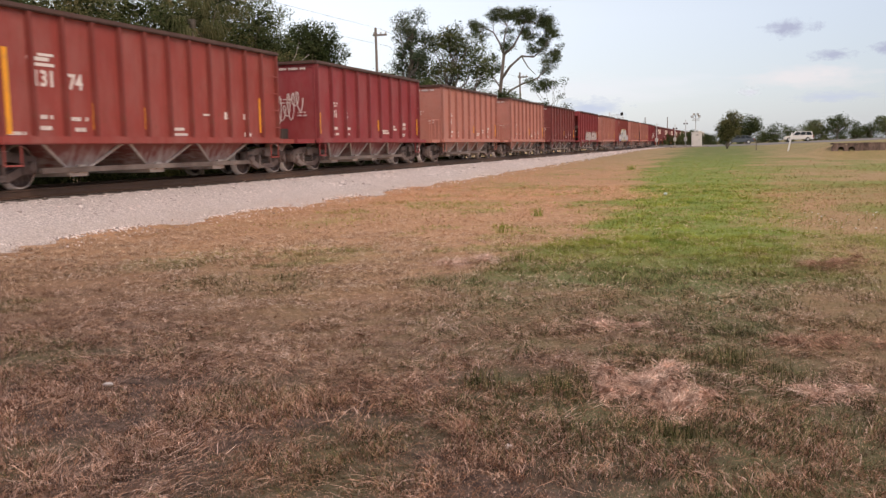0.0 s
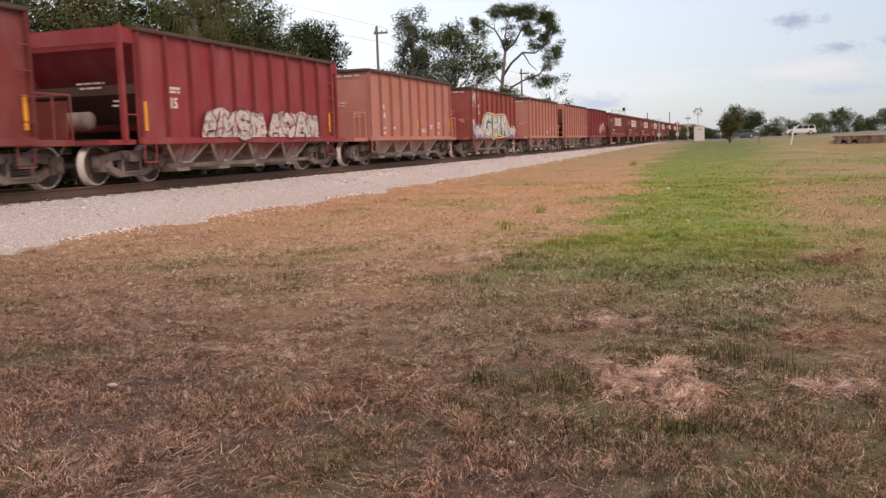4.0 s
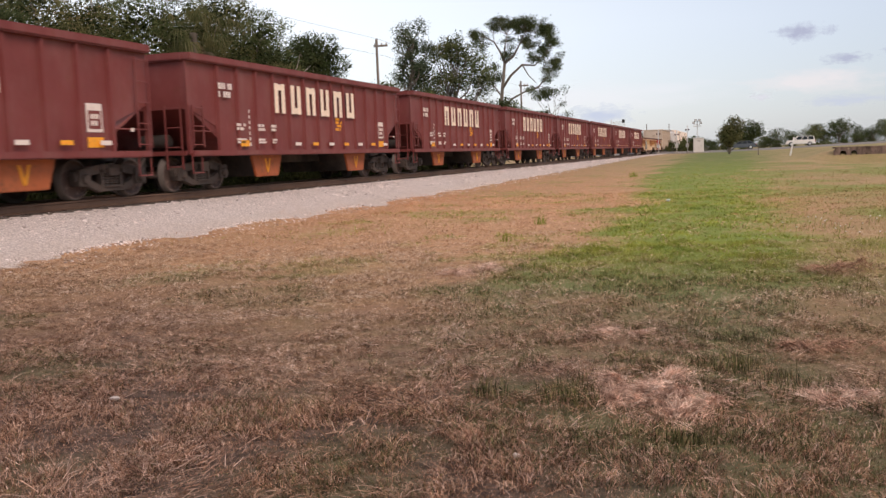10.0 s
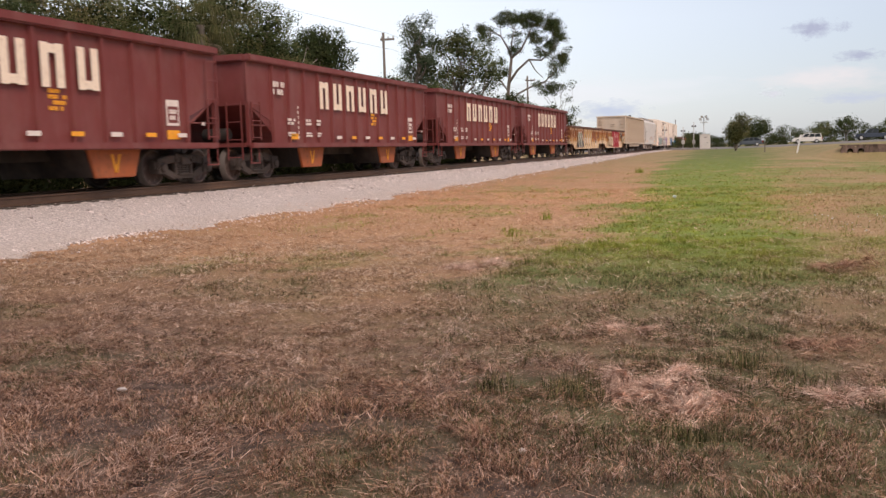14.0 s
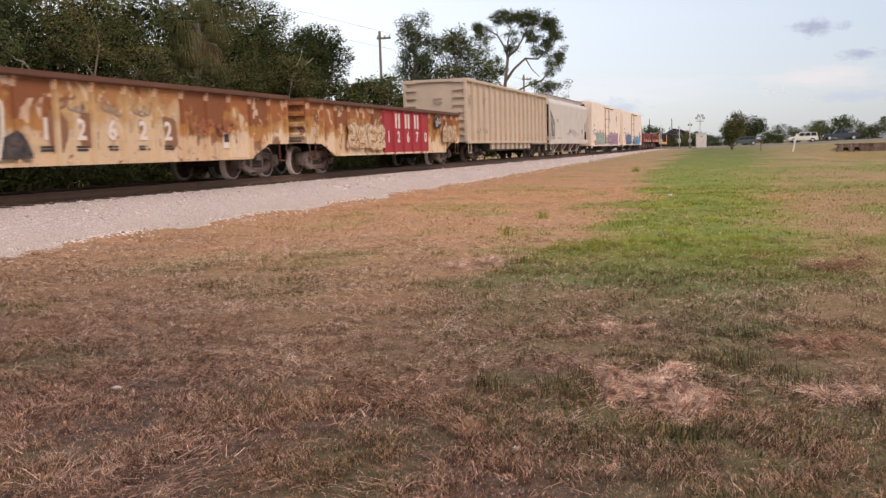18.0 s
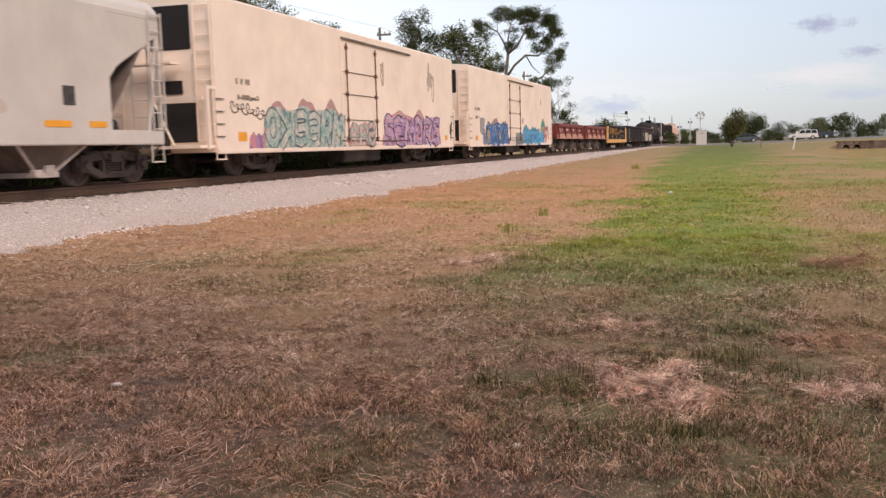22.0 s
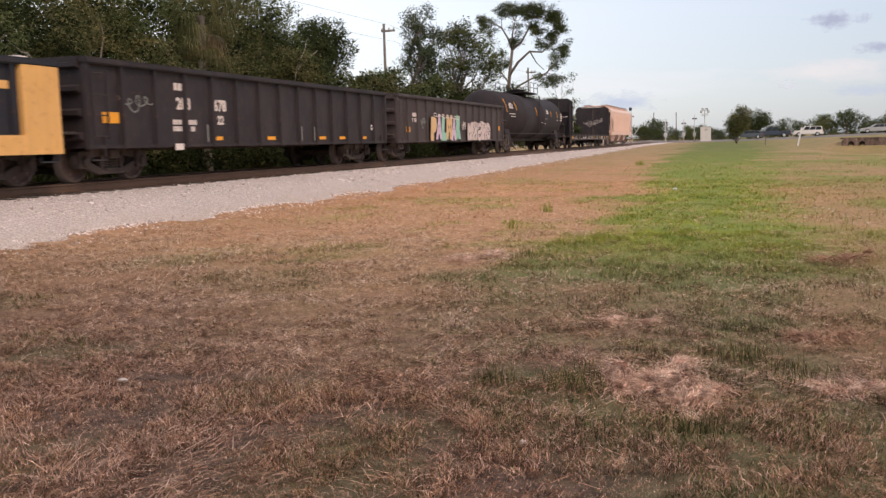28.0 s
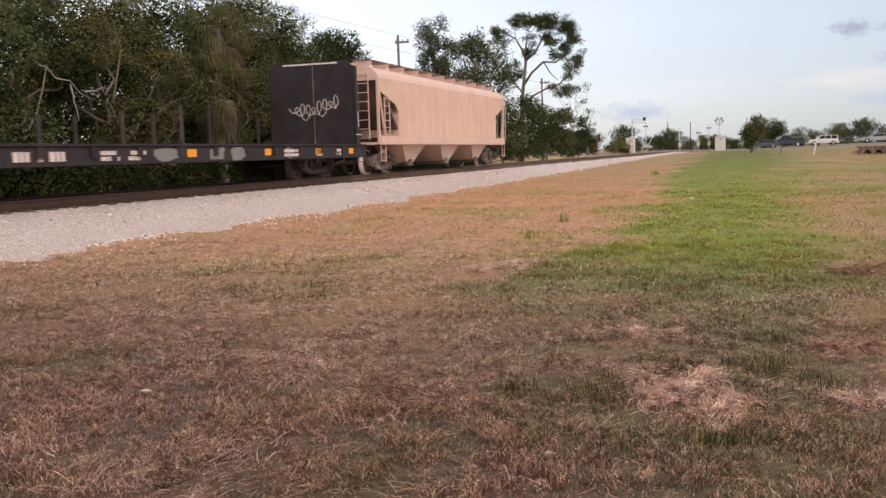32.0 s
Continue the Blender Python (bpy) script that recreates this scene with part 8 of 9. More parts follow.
def hedge_row():
    """The overgrown tree line behind the track."""
    rng = random.Random(21)
    spec = [  # y, x, height, width, leaf kind
        (12.5, -20.5, 7.5, 4.5, "deep"), (16.5, -19.5, 7.2, 4.5, "mid"), (19.8, -19.8, 6.6, 4.2, "deep"), (23.0, -19.2, 7.4, 4.4, "olive"), (24.5, -22.5, 8.4, 5.0, "mid"),
        (27.2, -19.6, 7.4, 4.0, "mid"), (29.5, -22.8, 8.8, 5.0, "deep"), (32.5, -20.2, 8.5, 4.2, "olive"), (36.0, -19.2, 6.1, 4.2, "olive"), (38.5, -21.5, 6.9, 4.4, "olive"),
        (35.5, -23.0, 9.6, 4.8, "deep"), (38.5, -22.4, 9.0, 4.2, "mid"), (39.8, -21.6, 7.8, 3.8, "deep"), (36.4, -21.0, 8.4, 4.0, "mid"), (41.6, -21.6, 6.6, 3.2, "olive"), (42.0, -19.6, 5.5, 4.2, "mid"), (46.5, -19.8, 5.6, 4.2, "olive"), (51.0, -20.3, 6.1, 4.4, "mid"), (56.0, -19.0, 5.8, 4.0, "mid"), (61.5, -18.6, 5.4, 4.4, "deep")]
    for k, (y, x, top, w, kind) in enumerate(spec):
        far = y > 40
        bl = heap_blobs(rng, w * 0.8, w, 0.9, top - 0.7, 14)
        tree((x, y, ground_z(x, y) - 0.05), bl, 27000 if not far else 13000, 0.098 if not far else 0.125, kind,
             {"deep": "dense dark green broadleaf tree in the overgrown tree line", "mid": "vine-covered green tree in the overgrown tree line", "olive": "olive-green bushy tree with yellowing leaves"}[kind],
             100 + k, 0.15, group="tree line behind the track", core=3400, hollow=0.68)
    for k in range(9):
        y, x = 9 + 5.2 * k, -26.0 + rng.uniform(-0.8, 0.8)
        bl = heap_blobs(rng, 3.6, 5.4, 0.8, rng.uniform(6.6, 7.6), 12)
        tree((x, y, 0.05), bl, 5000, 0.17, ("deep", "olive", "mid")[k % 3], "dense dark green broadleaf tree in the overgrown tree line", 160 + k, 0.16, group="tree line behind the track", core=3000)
    # undergrowth along the foot of the tree line, its leaf colour darkened to stand for shade
    for k in range(17):
        y = 11 + 3.1 * k
        x = -18.1 + rng.uniform(-0.4, 0.3)
        bl = [(rng.uniform(-0.5, 0.4), rng.uniform(-1.6, 1.6), rng.uniform(0.4, 1.7), rng.uniform(0.5, 0.8), rng.uniform(0.7, 1.1), rng.uniform(0.45, 0.7)) for _ in range(7)]
        tree((x, y, ground_z(x, y) - 0.05), bl, 5200, 0.13, "core", "low tangled green shrub at the foot of the tree line, leaves darkened as shade", 300 + k, 0.05, "shrub", "shrub", "undergrowth behind the track", core=500)

    # a second, taller row of undergrowth, in the same shade-dark leaves, closes the view between the trunks
    for k in range(15):
        y = 8 + 3.7 * k
        bl = [(rng.uniform(-0.6, 0.6), rng.uniform(-2.0, 2.0), rng.uniform(0.5, 3.2), rng.uniform(0.7, 1.0), rng.uniform(0.9, 1.3), rng.uniform(0.6, 0.8)) for _ in range(9)]
        tree((-23.9 + rng.uniform(-0.4, 0.4), y, 0.0), bl, 4200, 0.17, "core", "low tangled green shrub at the foot of the tree line, leaves darkened as shade", 330 + k, 0.06, "shrub", "shrub", "undergrowth behind the track", core=900)


hedge_row()

# a round dark tree stands above the tree line
rg = random.Random(3)
DARK = [(1.15 * math.sin(2.4 * k) * (k / 20) ** 0.5, rg.uniform(-1.2, 1.2), 6.15 + 1.45 * math.cos(2.4 * k) * (k / 20) ** 0.5 + 0.3, 0.8, 0.8, 0.68) for k in range(20)]
tree((-22.5, 46.6, 0.3), DARK, 20000, 0.12, "deep", "round dark evergreen tree above the tree line", 401, 0.22, hollow=0.5, core=1500)


PALM_LIVE = leaf_material("palm_fronds", [(0.0, (0.075, 0.078, 0.032)), (0.6, (0.14, 0.132, 0.060)), (1.0, (0.22, 0.19, 0.10))])
PALM_DEAD = leaf_material("dead_palm_fronds", [(0.0, (0.14, 0.10, 0.06)), (0.6, (0.23, 0.175, 0.105)), (1.0, (0.34, 0.27, 0.17))])


def fan_palm(at, height, fronds, size, seed, label, skirt=14):
    """A cabbage palm: ringed trunk, a head of drooping fan fronds, a skirt of hanging dead ones."""
    rng = random.Random(seed)
    ob = thing("palm_tree", at, label, "palm tree")
    part("trunk", limb_data([(0.05 * math.sin(k), 0.05 * math.cos(1.3 * k), height * k / 8) for k in range(9)], 0.19, 0.16, 10), BARK, ob, smooth=True)
    for k in range(fronds + skirt):
        hang = k >= fronds
        az = k * 2.4 + rng.uniform(-0.3, 0.3)
        el = rng.uniform(-1.4, -0.7) if hang else rng.uniform(-0.6, 0.9)
        stem = rng.uniform(0.5, 0.9) * size
        d = Vector((math.cos(az) * math.cos(el), math.sin(az) * math.cos(el), math.sin(el)))
        root = Vector((0, 0, height - (rng.uniform(0.1, 1.3) if hang else 0)))
        hub = root + d * stem
        side = d.cross(Vector((0, 0, 1))).normalized()
        upv = side.cross(d).normalized()
        pcs = [rod_data(tuple(root), tuple(hub), 0.016, 5)]
        for j in range(22):
            a = (j / 21 - 0.5) * 2.7
            t = (d * math.cos(a) + side * math.sin(a)).normalized()
            l = size * rng.uniform(0.8, 1.1) * (0.7 + 0.3 * math.cos(a))
            s = t.cross(upv).normalized() * 0.014 * size
            mid = hub + t * l * 0.42 + upv * 0.04
            bend = mid + t * l * 0.16 - Vector((0, 0, l * rng.uniform(0.2, 0.35)))
            tip = bend + t * l * 0.05 - Vector((0, 0, l * rng.uniform(0.3, 0.6)))
            vs = [tuple(hub - s * 0.3), tuple(hub + s * 0.3), tuple(mid + s), tuple(mid - s), tuple(bend + s * 0.8), tuple(bend - s * 0.8), tuple(tip)]
            pcs.append((vs, [(0, 1, 2, 3), (3, 2, 4, 5), (5, 4, 6)]))
        me = mesh_of("frond", *joined(*pcs), (PALM_DEAD if hang else PALM_LIVE,))
        part("frond", me, None, ob, "dead hanging frond" if hang and k == fronds else "")
    return ob


fan_palm((-17.9, 27.7, 0.25), 5.7, 20, 1.05, 7, "shaggy cabbage palm with hanging dead fronds in the tree line", 26)
fan_palm((-17.5, 27.0, 0.25), 4.1, 14, 0.95, 9, "lower palm with drooping tan fronds in the tree line", 20)

# bare bleached branches hang out of the tree line
br = thing("dead_branch", (-17.3, 18.9, 0.95), "bare bleached branch hanging out of the tree line", "branch")
rg = random.Random(12)
part("stem", limb_data(crooked((-0.8, -0.3, 0.0), (-0.3, 0.3, 3.0), rg, 6, 0.05), 0.035, 0.02, 6), PALE_BARK, br)
for a, b in (((-0.3, 0.3, 3.0), (0.1, 1.5, 2.2)), ((-0.1, 0.9, 2.6), (0.2, 0.8, 1.6)), ((-0.3, 0.3, 3.0), (-0.1, -0.6, 3.3)), ((0.1, 1.2, 2.4), (0.3, 1.9, 2.5))):
    part("twig", limb_data(crooked(a, b, rg, 5, 0.07), 0.028, 0.008, 5), PALE_BARK, br)
br2 = thing("dead_branch", (-18.2, 34.5, 0.3), "forked pale bare branch among the leaves", "branch")
part("stem", limb_data(crooked((-0.8, -0.2, 0.0), (0.3, 0.1, 4.0), rg, 6, 0.04), 0.035, 0.02, 6), PALE_BARK, br2)
for a, b in (((0.3, 0.1, 4.0), (0.6, 0.7, 5.6)), ((0.35, 0.2, 4.3), (0.7, 1.5, 5.2))):
    part("twig", limb_data(crooked(a, b, rg, 5, 0.07), 0.03, 0.008, 5), PALE_BARK, br2)

# the grey-green airy tree and the vine-covered one beside it
rg = random.Random(31)
AIRY = [(rg.uniform(-1.3, 1.3), rg.uniform(-1.0, 1.0), z + rg.uniform(-0.3, 0.3), 0.62, 0.62, 0.55) for z in (4.6, 5.2, 5.8, 6.3, 6.8, 7.3, 7.8, 8.3, 8.7, 9.1, 9.5, 9.9) for _ in range(2)]
AIRY = [(x * (1.25 - 0.06 * z), y, z, a, b, c) for x, y, z, a, b, c in AIRY]
tree((-21.0, 58.4, -0.1), AIRY, 13000, 0.14, "silver", "tall airy grey-green tree", 411, 0.16, hollow=0.2, trunk_top=(0, 0, 8.8))
rg = random.Random(33)
VINE = [(rg.uniform(-2.6, 2.9), rg.uniform(-1.2, 1.2), rg.uniform(1.5, 8.2), 0.95, 0.95, 0.8) for _ in range(44)]
VINE = [(a, b, 1.1 * c, d, e, f) for a, b, c, d, e, f in VINE if c < 8.3 - 0.75 * abs(a)] + [(0.5, 0, 9.0, 0.6, 0.6, 0.6), (0.0, 0, 8.3, 0.8, 0.8, 0.7), (0.9, 0, 8.0, 0.7, 0.7, 0.7), (1.7, 0, 7.2, 0.7, 0.7, 0.7)]
tree((-18.9, 60.5, 0.3), VINE, 30000, 0.12, "mid", "vine-draped green tree with bare twigs", 412, 0.18, hollow=0.45, core=3500)


def tall_tree():
    """The tall open tree: a leaning trunk, a long right-hand bough, a flat dark crown in tufts."""
    rg = random.Random(44)
    blobs = []
    for cx, cz, rx, rz, n in ((0.9, 12.0, 1.7, 0.42, 30), (2.9, 11.7, 1.5, 0.5, 26), (4.1, 10.6, 0.9, 1.1, 22), (4.4, 8.9, 0.6, 0.9, 12), (-1.5, 11.0, 0.65, 0.7, 15), (1.8, 10.7, 1.9, 0.5, 14), (0.5, 9.5, 0.8, 0.4, 5), (3.2, 9.6, 0.8, 0.6, 8), (-0.8, 8.3, 0.6, 0.9, 9), (3.2, 6.6, 1.2, 0.45, 9), (3.9, 7.8, 0.7, 0.4, 5)):
        for _ in range(n):
            a, r = rg.uniform(0, math.tau), rg.random() ** 0.5
            q = rg.uniform(0.7, 1.25)
            blobs.append((cx + rx * r * math.cos(a), rg.uniform(-1.5, 1.5), cz + rz * r * math.sin(a), 0.36 * q, 0.36 * q, 0.26 * q))
    limbs = [
        ([(0.2, 0, 7.0), (0.9, 0.1, 8.0), (1.9, 0.0, 8.8), (2.9, 0.1, 8.7), (3.6, 0.0, 9.3)], 0.12, 0.05),
        ([(0.0, 0, 5.2), (1.0, -0.2, 6.1), (2.0, -0.1, 6.6), (3.2, 0, 7.0), (4.1, 0.1, 7.9)], 0.10, 0.04),
        ([(0.45, 0, 9.0), (1.2, 0.1, 9.6), (1.8, 0.1, 10.6), (2.2, 0.0, 11.4)], 0.11, 0.04),
        ([(0.45, 0, 9.0), (0.1, 0.1, 9.9), (-0.4, 0, 10.8), (-1.3, 0.1, 11.3)], 0.10, 0.04),
        ([(0.4, 0, 8.9), (0.5, -0.1, 10.2), (0.7, 0.1, 11.3)], 0.09, 0.03),
        ([(0.1, 0, 6.4), (-0.8, 0.2, 7.6), (-1.3, 0.2, 8.8)], 0.07, 0.02),
        ([(1.9, 0, 8.8), (2.4, 0.1, 7.9), (3.0, 0.2, 7.3)], 0.06, 0.02),
    ]
    ob = thing("tree", (-18.4, 72.6, -0.25), "tall dark open-crowned tree with bare forked boughs", "tree")
    part("trunk", limb_data([(-0.1, 0, -0.2), (0.0, 0, 2.5), (0.0, 0, 5.0), (0.2, 0, 7.0), (0.45, 0, 9.0)], 0.2, 0.11, 10), BARK, ob, smooth=True)
    for pts, r0, r1 in limbs:
        part("limb", limb_data(pts, r0, r1), BARK, ob, smooth=True)
    for b in blobs[::3]:
        near = min((p for pts, _, _ in limbs for p in pts[1:]), key=lambda q: (q[0] - b[0]) ** 2 + (q[2] - b[2]) ** 2)
        part("twig", limb_data(crooked(near, b[:3], rg, 4, 0.08), 0.035, 0.012, 5), BARK, ob)
    part("crown", leaf_cloud("crown", blobs, 36000, 0.125, LEAF["deep"], 45, hollow=0.1), None, ob)


tall_tree()
rg = random.Random(51)
for k, (x, y, w, top) in enumerate(((-17.6, 68.5, 3.4, 5.6), (-16.2, 71.5, 3.4, 5.0), (-15.2, 75.0, 3.0, 4.4), (-18.0, 65.0, 3.2, 4.6), (-14.9, 78.5, 2.6, 2.8))):
    bl = heap_blobs(rg, w, w, 0.7, top - 0.5, 10)
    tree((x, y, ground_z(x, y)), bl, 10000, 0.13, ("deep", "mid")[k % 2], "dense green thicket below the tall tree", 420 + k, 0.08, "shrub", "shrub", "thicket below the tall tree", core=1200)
# sparse tall shrub with leaf tufts at the thicket's end
tree((-14.6, 74.0, 0.4), [(rg.uniform(-1.2, 1.5), rg.uniform(-0.8, 0.8), rg.uniform(3.6, 6.6), 0.35, 0.35, 0.3) for _ in range(12)], 900, 0.17, "deep", "thin shrub with sparse tufts of leaves", 431, 0.06, "shrub", "shrub", hollow=0.1)

# the round tree on the lawn near the road, and a lower one behind it
rg = random.Random(61)
LAWN = [(rg.uniform(-0.75, 1.0), rg.uniform(-1.0, 1.0), rg.uniform(1.25, 3.3), 0.7, 0.7, 0.62) for _ in range(17)] + [(0.3, 0.0, 3.8, 0.45, 0.45, 0.4), (0.6, 0, 3.5, 0.6, 0.6, 0.5)]
tree((-0.8, 105.0, 0.55), LAWN, 11000, 0.15, "olive", "round olive-green tree on the lawn before the road", 441, 0.26, hollow=0.35, core=700)
LOW = [(rg.uniform(-2.0, 2.2), rg.uniform(-1.2, 1.2), rg.uniform(1.2, 3.9), 1.0, 1.0, 0.8) for _ in range(14)]
tree((1.6, 156.0, 0.6), [(0.8 * a, b, 1.1 * c, 1.1 * d, e, 1.1 * f) for a, b, c, d, e, f in LOW], 5200, 0.26, "deep", "low dark green tree beyond the road", 442, 0.2, core=600)


def far_woods():
    """Trees on the horizon, each a thing; a few crown shapes shared between them."""
    rg = random.Random(71)
    kinds = []
    for k in range(5):
        bl = [(rg.uniform(-2.6, 2.6), rg.uniform(-2, 2), rg.uniform(0.7, 4.2), 1.15, 1.15, 0.9) for _ in range(15)]
        bl = [b for b in bl if b[2] < 4.9 - 0.5 * abs(b[0])] + [(0, 0, 3.7, 1.1, 1.1, 0.9)]
        t = tree((0, 300, 0.6), bl, 5200, 0.22, ("deep", "deep", "mid")[k % 3], "green broadleaf tree in the distance", 500 + k, 0.2, group="trees along the horizon", core=350)
        kinds.append(t)
    spots = []
    # beyond the road, towards the lawn side
    for x, y, s in ((6.9, 168, 0.80), (9.3, 173, 0.66), (11.9, 168, 0.82), (14.4, 173, 0.72), (16.6, 169, 0.98), (19.2, 172, 1.0), (21.6, 168, 1.12), (25.0, 172, 1.1), (29.0, 172, 1.2), (33.5, 176, 1.25), (38.5, 178, 1.3), (44, 178, 1.3), (-1.6, 176, 0.74), (-4.7, 170, 0.70), (-7.8, 176, 0.66), (-10.6, 182, 0.7), (0.9, 182, 0.8),
                    (-11.5, 215, 0.9), (-20, 190, 1.1), (-24.5, 176, 1.15), (-20.5, 168, 0.8), (-28.5, 160, 1.1), (-33, 172, 1.2), (-27, 150, 0.9), (-31, 142, 0.95), (-36, 150, 1.2), (-41, 140, 1.2), (-17.5, 178, 0.75),
                    (-17.6, 168, 0.86), (-15.8, 170, 0.92), (-13.9, 167, 0.95), (-12.0, 170, 0.86), (-9.4, 168, 0.55), (-7.6, 169, 0.5), (-5.8, 168, 0.56), (-4.2, 170, 0.52), (-2.2, 168, 0.5), (5.0, 170, 0.6)):
        spots.append((x, y, s))
    for k, (x, y, s) in enumerate(spots):
        src = kinds[k % 5]
        m = pose(x, y, ground_z(min(x, 12), min(y, 150)) - 0.1, 0, 0, 37 * k % 360) @ Matrix.Diagonal((s, s, s, 1))
        if k < 5:
            src.matrix_basis = m
        else:
            copy_thing(src, m)
    # a lower, thicker row closes the gaps under the crowns
    for k in range(22):
        x, s = -12 + 2.6 * k, 0.42 + 0.08 * math.sin(2.3 * k)
        copy_thing(kinds[(k + 2) % 5], pose(x, 163 + 2 * math.sin(1.7 * k), ground_z(min(x, 12), 150) - 0.35, 0, 0, 53 * k % 360) @ Matrix.Diagonal((s, s, s, 1)))
    for k in range(36):
        x = -130 + 8.2 * k
        if -34 < x < 46:
            continue
        copy_thing(kinds[k % 5], pose(x, 210 + 20 * math.sin(k), 0.6, 0, 0, 61 * k % 360))


far_woods()
rg = random.Random(81)
for k, (x, y, top) in enumerate(((-22.5, 132, 3.2), (-20.2, 136, 2.6), (-25.5, 128, 3.0), (-18.8, 131, 1.8))):
    tree((x, y, ground_z(x, y)), heap_blobs(rg, 2.4, 2.0, 0.4, top - 0.4, 8), 2200, 0.22, "bloom" if k % 2 == 0 else "olive", "shrub with reddish blooms near the crossing", 520 + k, 0.06, "shrub", "shrub", "shrubs by the crossing")
fan_palm((-23.5, 131.0, 0.5), 4.0, 14, 1.2, 17, "palm with a round head beyond the crossing", 4)
fan_palm((25.6, 150.0, 0.9), 4.3, 18, 1.7, 19, "cabbage palm beside the road", 8)
# a leafless shrub by the palm
bs = thing("bare_tree", (24.2, 152.0, 0.9), "leafless grey tree beside the palm", "tree")
part("trunk", limb_data(crooked((0, 0, -0.1), (0.1, 0, 2.0), rg, 4, 0.05), 0.1, 0.06, 6), BARK, bs)
for k in range(16):
    part("twig", limb_data(crooked((0.1, 0, 1.2 + 0.05 * k), (rg.uniform(-2.2, 1.6), rg.uniform(-1, 1), rg.uniform(3.6, 6.2)), rg, 5, 0.06), 0.03, 0.008, 5), PALE_BARK, bs)


# ---- the road, the crossing and what stands along it ----
ASPHALT = material("old_asphalt", (0.16, 0.145, 0.135), 0.9)
coloured(ASPHALT, mixed(ASPHALT, noisy(ASPHALT, 2.2, 7), (0.12, 0.108, 0.10), (0.24, 0.215, 0.20)))
CONCRETE = material("weathered_concrete", (0.36, 0.31, 0.27), 0.9)
coloured(CONCRETE, mixed(CONCRETE, ramp(CONCRETE, noisy(CONCRETE, 1.6, 7, 0.7, (1, 1, 0.4)), [(0.35, (0, 0, 0)), (0.7, (1, 1, 1))]), (0.20, 0.165, 0.14), (0.46, 0.40, 0.35)))
STEEL = plain_paint("galvanised_steel", (0.50, 0.48, 0.46), 0.5, 0.4, (0.28, 0.26, 0.25))
WHITE = plain_paint("white_enamel", (0.74, 0.70, 0.66), 0.55, 0.3, (0.5, 0.45, 0.40), 3.0)
SILVER_BOX = plain_paint("silver_cabinet_paint", (0.66, 0.60, 0.54), 0.5, 0.3, (0.42, 0.36, 0.32), 2.0)
BLACK = plain_paint("black_enamel", (0.02, 0.02, 0.02), 0.5, 0.2)
RED_LENS = material("red_lens", (0.09, 0.015, 0.015), 0.3)
WOODPOLE = material("grey_pole_wood", (0.2, 0.16, 0.13), 0.9)
coloured(WOODPOLE, mixed(WOODPOLE, noisy(WOODPOLE, 6, 6, 0.7, (3, 3, 0.3)), (0.12, 0.095, 0.078), (0.28, 0.23, 0.19)))


def road_z(x):
    return 0.84 + 0.026 * min(26.0, max(0.0, x)) + 0.10 * math.exp(-((x + 13.45) / 3.0) ** 2)


def road():
    xs = [-300, -100, -60, -40, -30, -24] + [-20 + k for k in range(62)] + [60, 100, 300]
    vs, fs = [], []
    for x in xs:
        z = road_z(x)
        vs += [(x, 142.6, z - 0.45), (x, 144.2, z), (x, 147.9, z + 0.05), (x, 151.6, z), (x, 153.2, z - 0.45)]
    for k in range(len(xs) - 1):
        for j in range(4):
            fs.append((5 * k + j, 5 * k + j + 5, 5 * k + j + 6, 5 * k + j + 1))
    r = tagged(new("road", mesh_of("road", vs, fs, (ASPHALT,), True)), "pale worn asphalt road over the crossing", "road", kind="structure")
    line = plain_paint("faded_yellow_line", (0.55, 0.40, 0.10), 0.7, 0.5)
    for d in (-0.12, 0.12):
        n = len(xs)
        part("centre_line", ([(x, 147.9 + d + e, road_z(x) + 0.056) for x in xs for e in (-0.05, 0.05)], [(2 * k, 2 * k + 2, 2 * k + 3, 2 * k + 1) for k in range(n - 1)]), line, r)
    for x in (-15.6, -12.0):
        part("crossing_panel", box_data((x + 0.9, 147.9, road_z(-13.45) + 0.055, 1.1, 7.6, 0.03)), CONCRETE, r)
    part("shoulder_slab", box_data((-6.4, 138.5, 0.66, 5.6, 2.2, 0.16)), CONCRETE, r, bevel=0.03)


road()


def pipe(p, a, b, r, mat, name="post"):
    return part(name, rod_data(a, b, r, 10), mat, p, smooth=True)


def cabinet(at, w, d, h, label):
    c = thing("signal_cabinet", at, label, "signal cabinet")
    part("body", box_data((0, 0, h / 2 + 0.08, w, d, h)), SILVER_BOX, c, bevel=0.03)
    part("roof", prism_data([(-w / 2 - 0.08, h + 0.08), (w / 2 + 0.08, h + 0.08), (w / 2 + 0.08, h + 0.13), (0, h + 0.22), (-w / 2 - 0.08, h + 0.13)], "y", -d / 2 - 0.08, d / 2 + 0.08), SILVER_BOX, c)
    dr = part("door", box_data((0.08 * w, -d / 2 - 0.012, h / 2 + 0.1, w * 0.5, 0.03, h * 0.84)), SILVER_BOX, c, bevel=0.01)
    part("handle", box_data((0.26 * w, -d / 2 - 0.04, h / 2, 0.04, 0.04, 0.18)), BLACK, dr)
    part("vent", box_data((0.08 * w, -d / 2 - 0.03, h * 0.86, w * 0.28, 0.01, 0.14)), CONCRETE, dr)
    part("footing", box_data((0, 0, 0.0, w + 0.2, d + 0.2, 0.2)), CONCRETE, c)
    return c


cabinet((-5.5, 141.0, 0.62), 1.45, 1.6, 2.05, "silver steel signal cabinet beside the crossing")
cabinet((-18.5, 139.8, 0.60), 1.25, 1.3, 2.25, "tall silver signal cabinet beside the track")


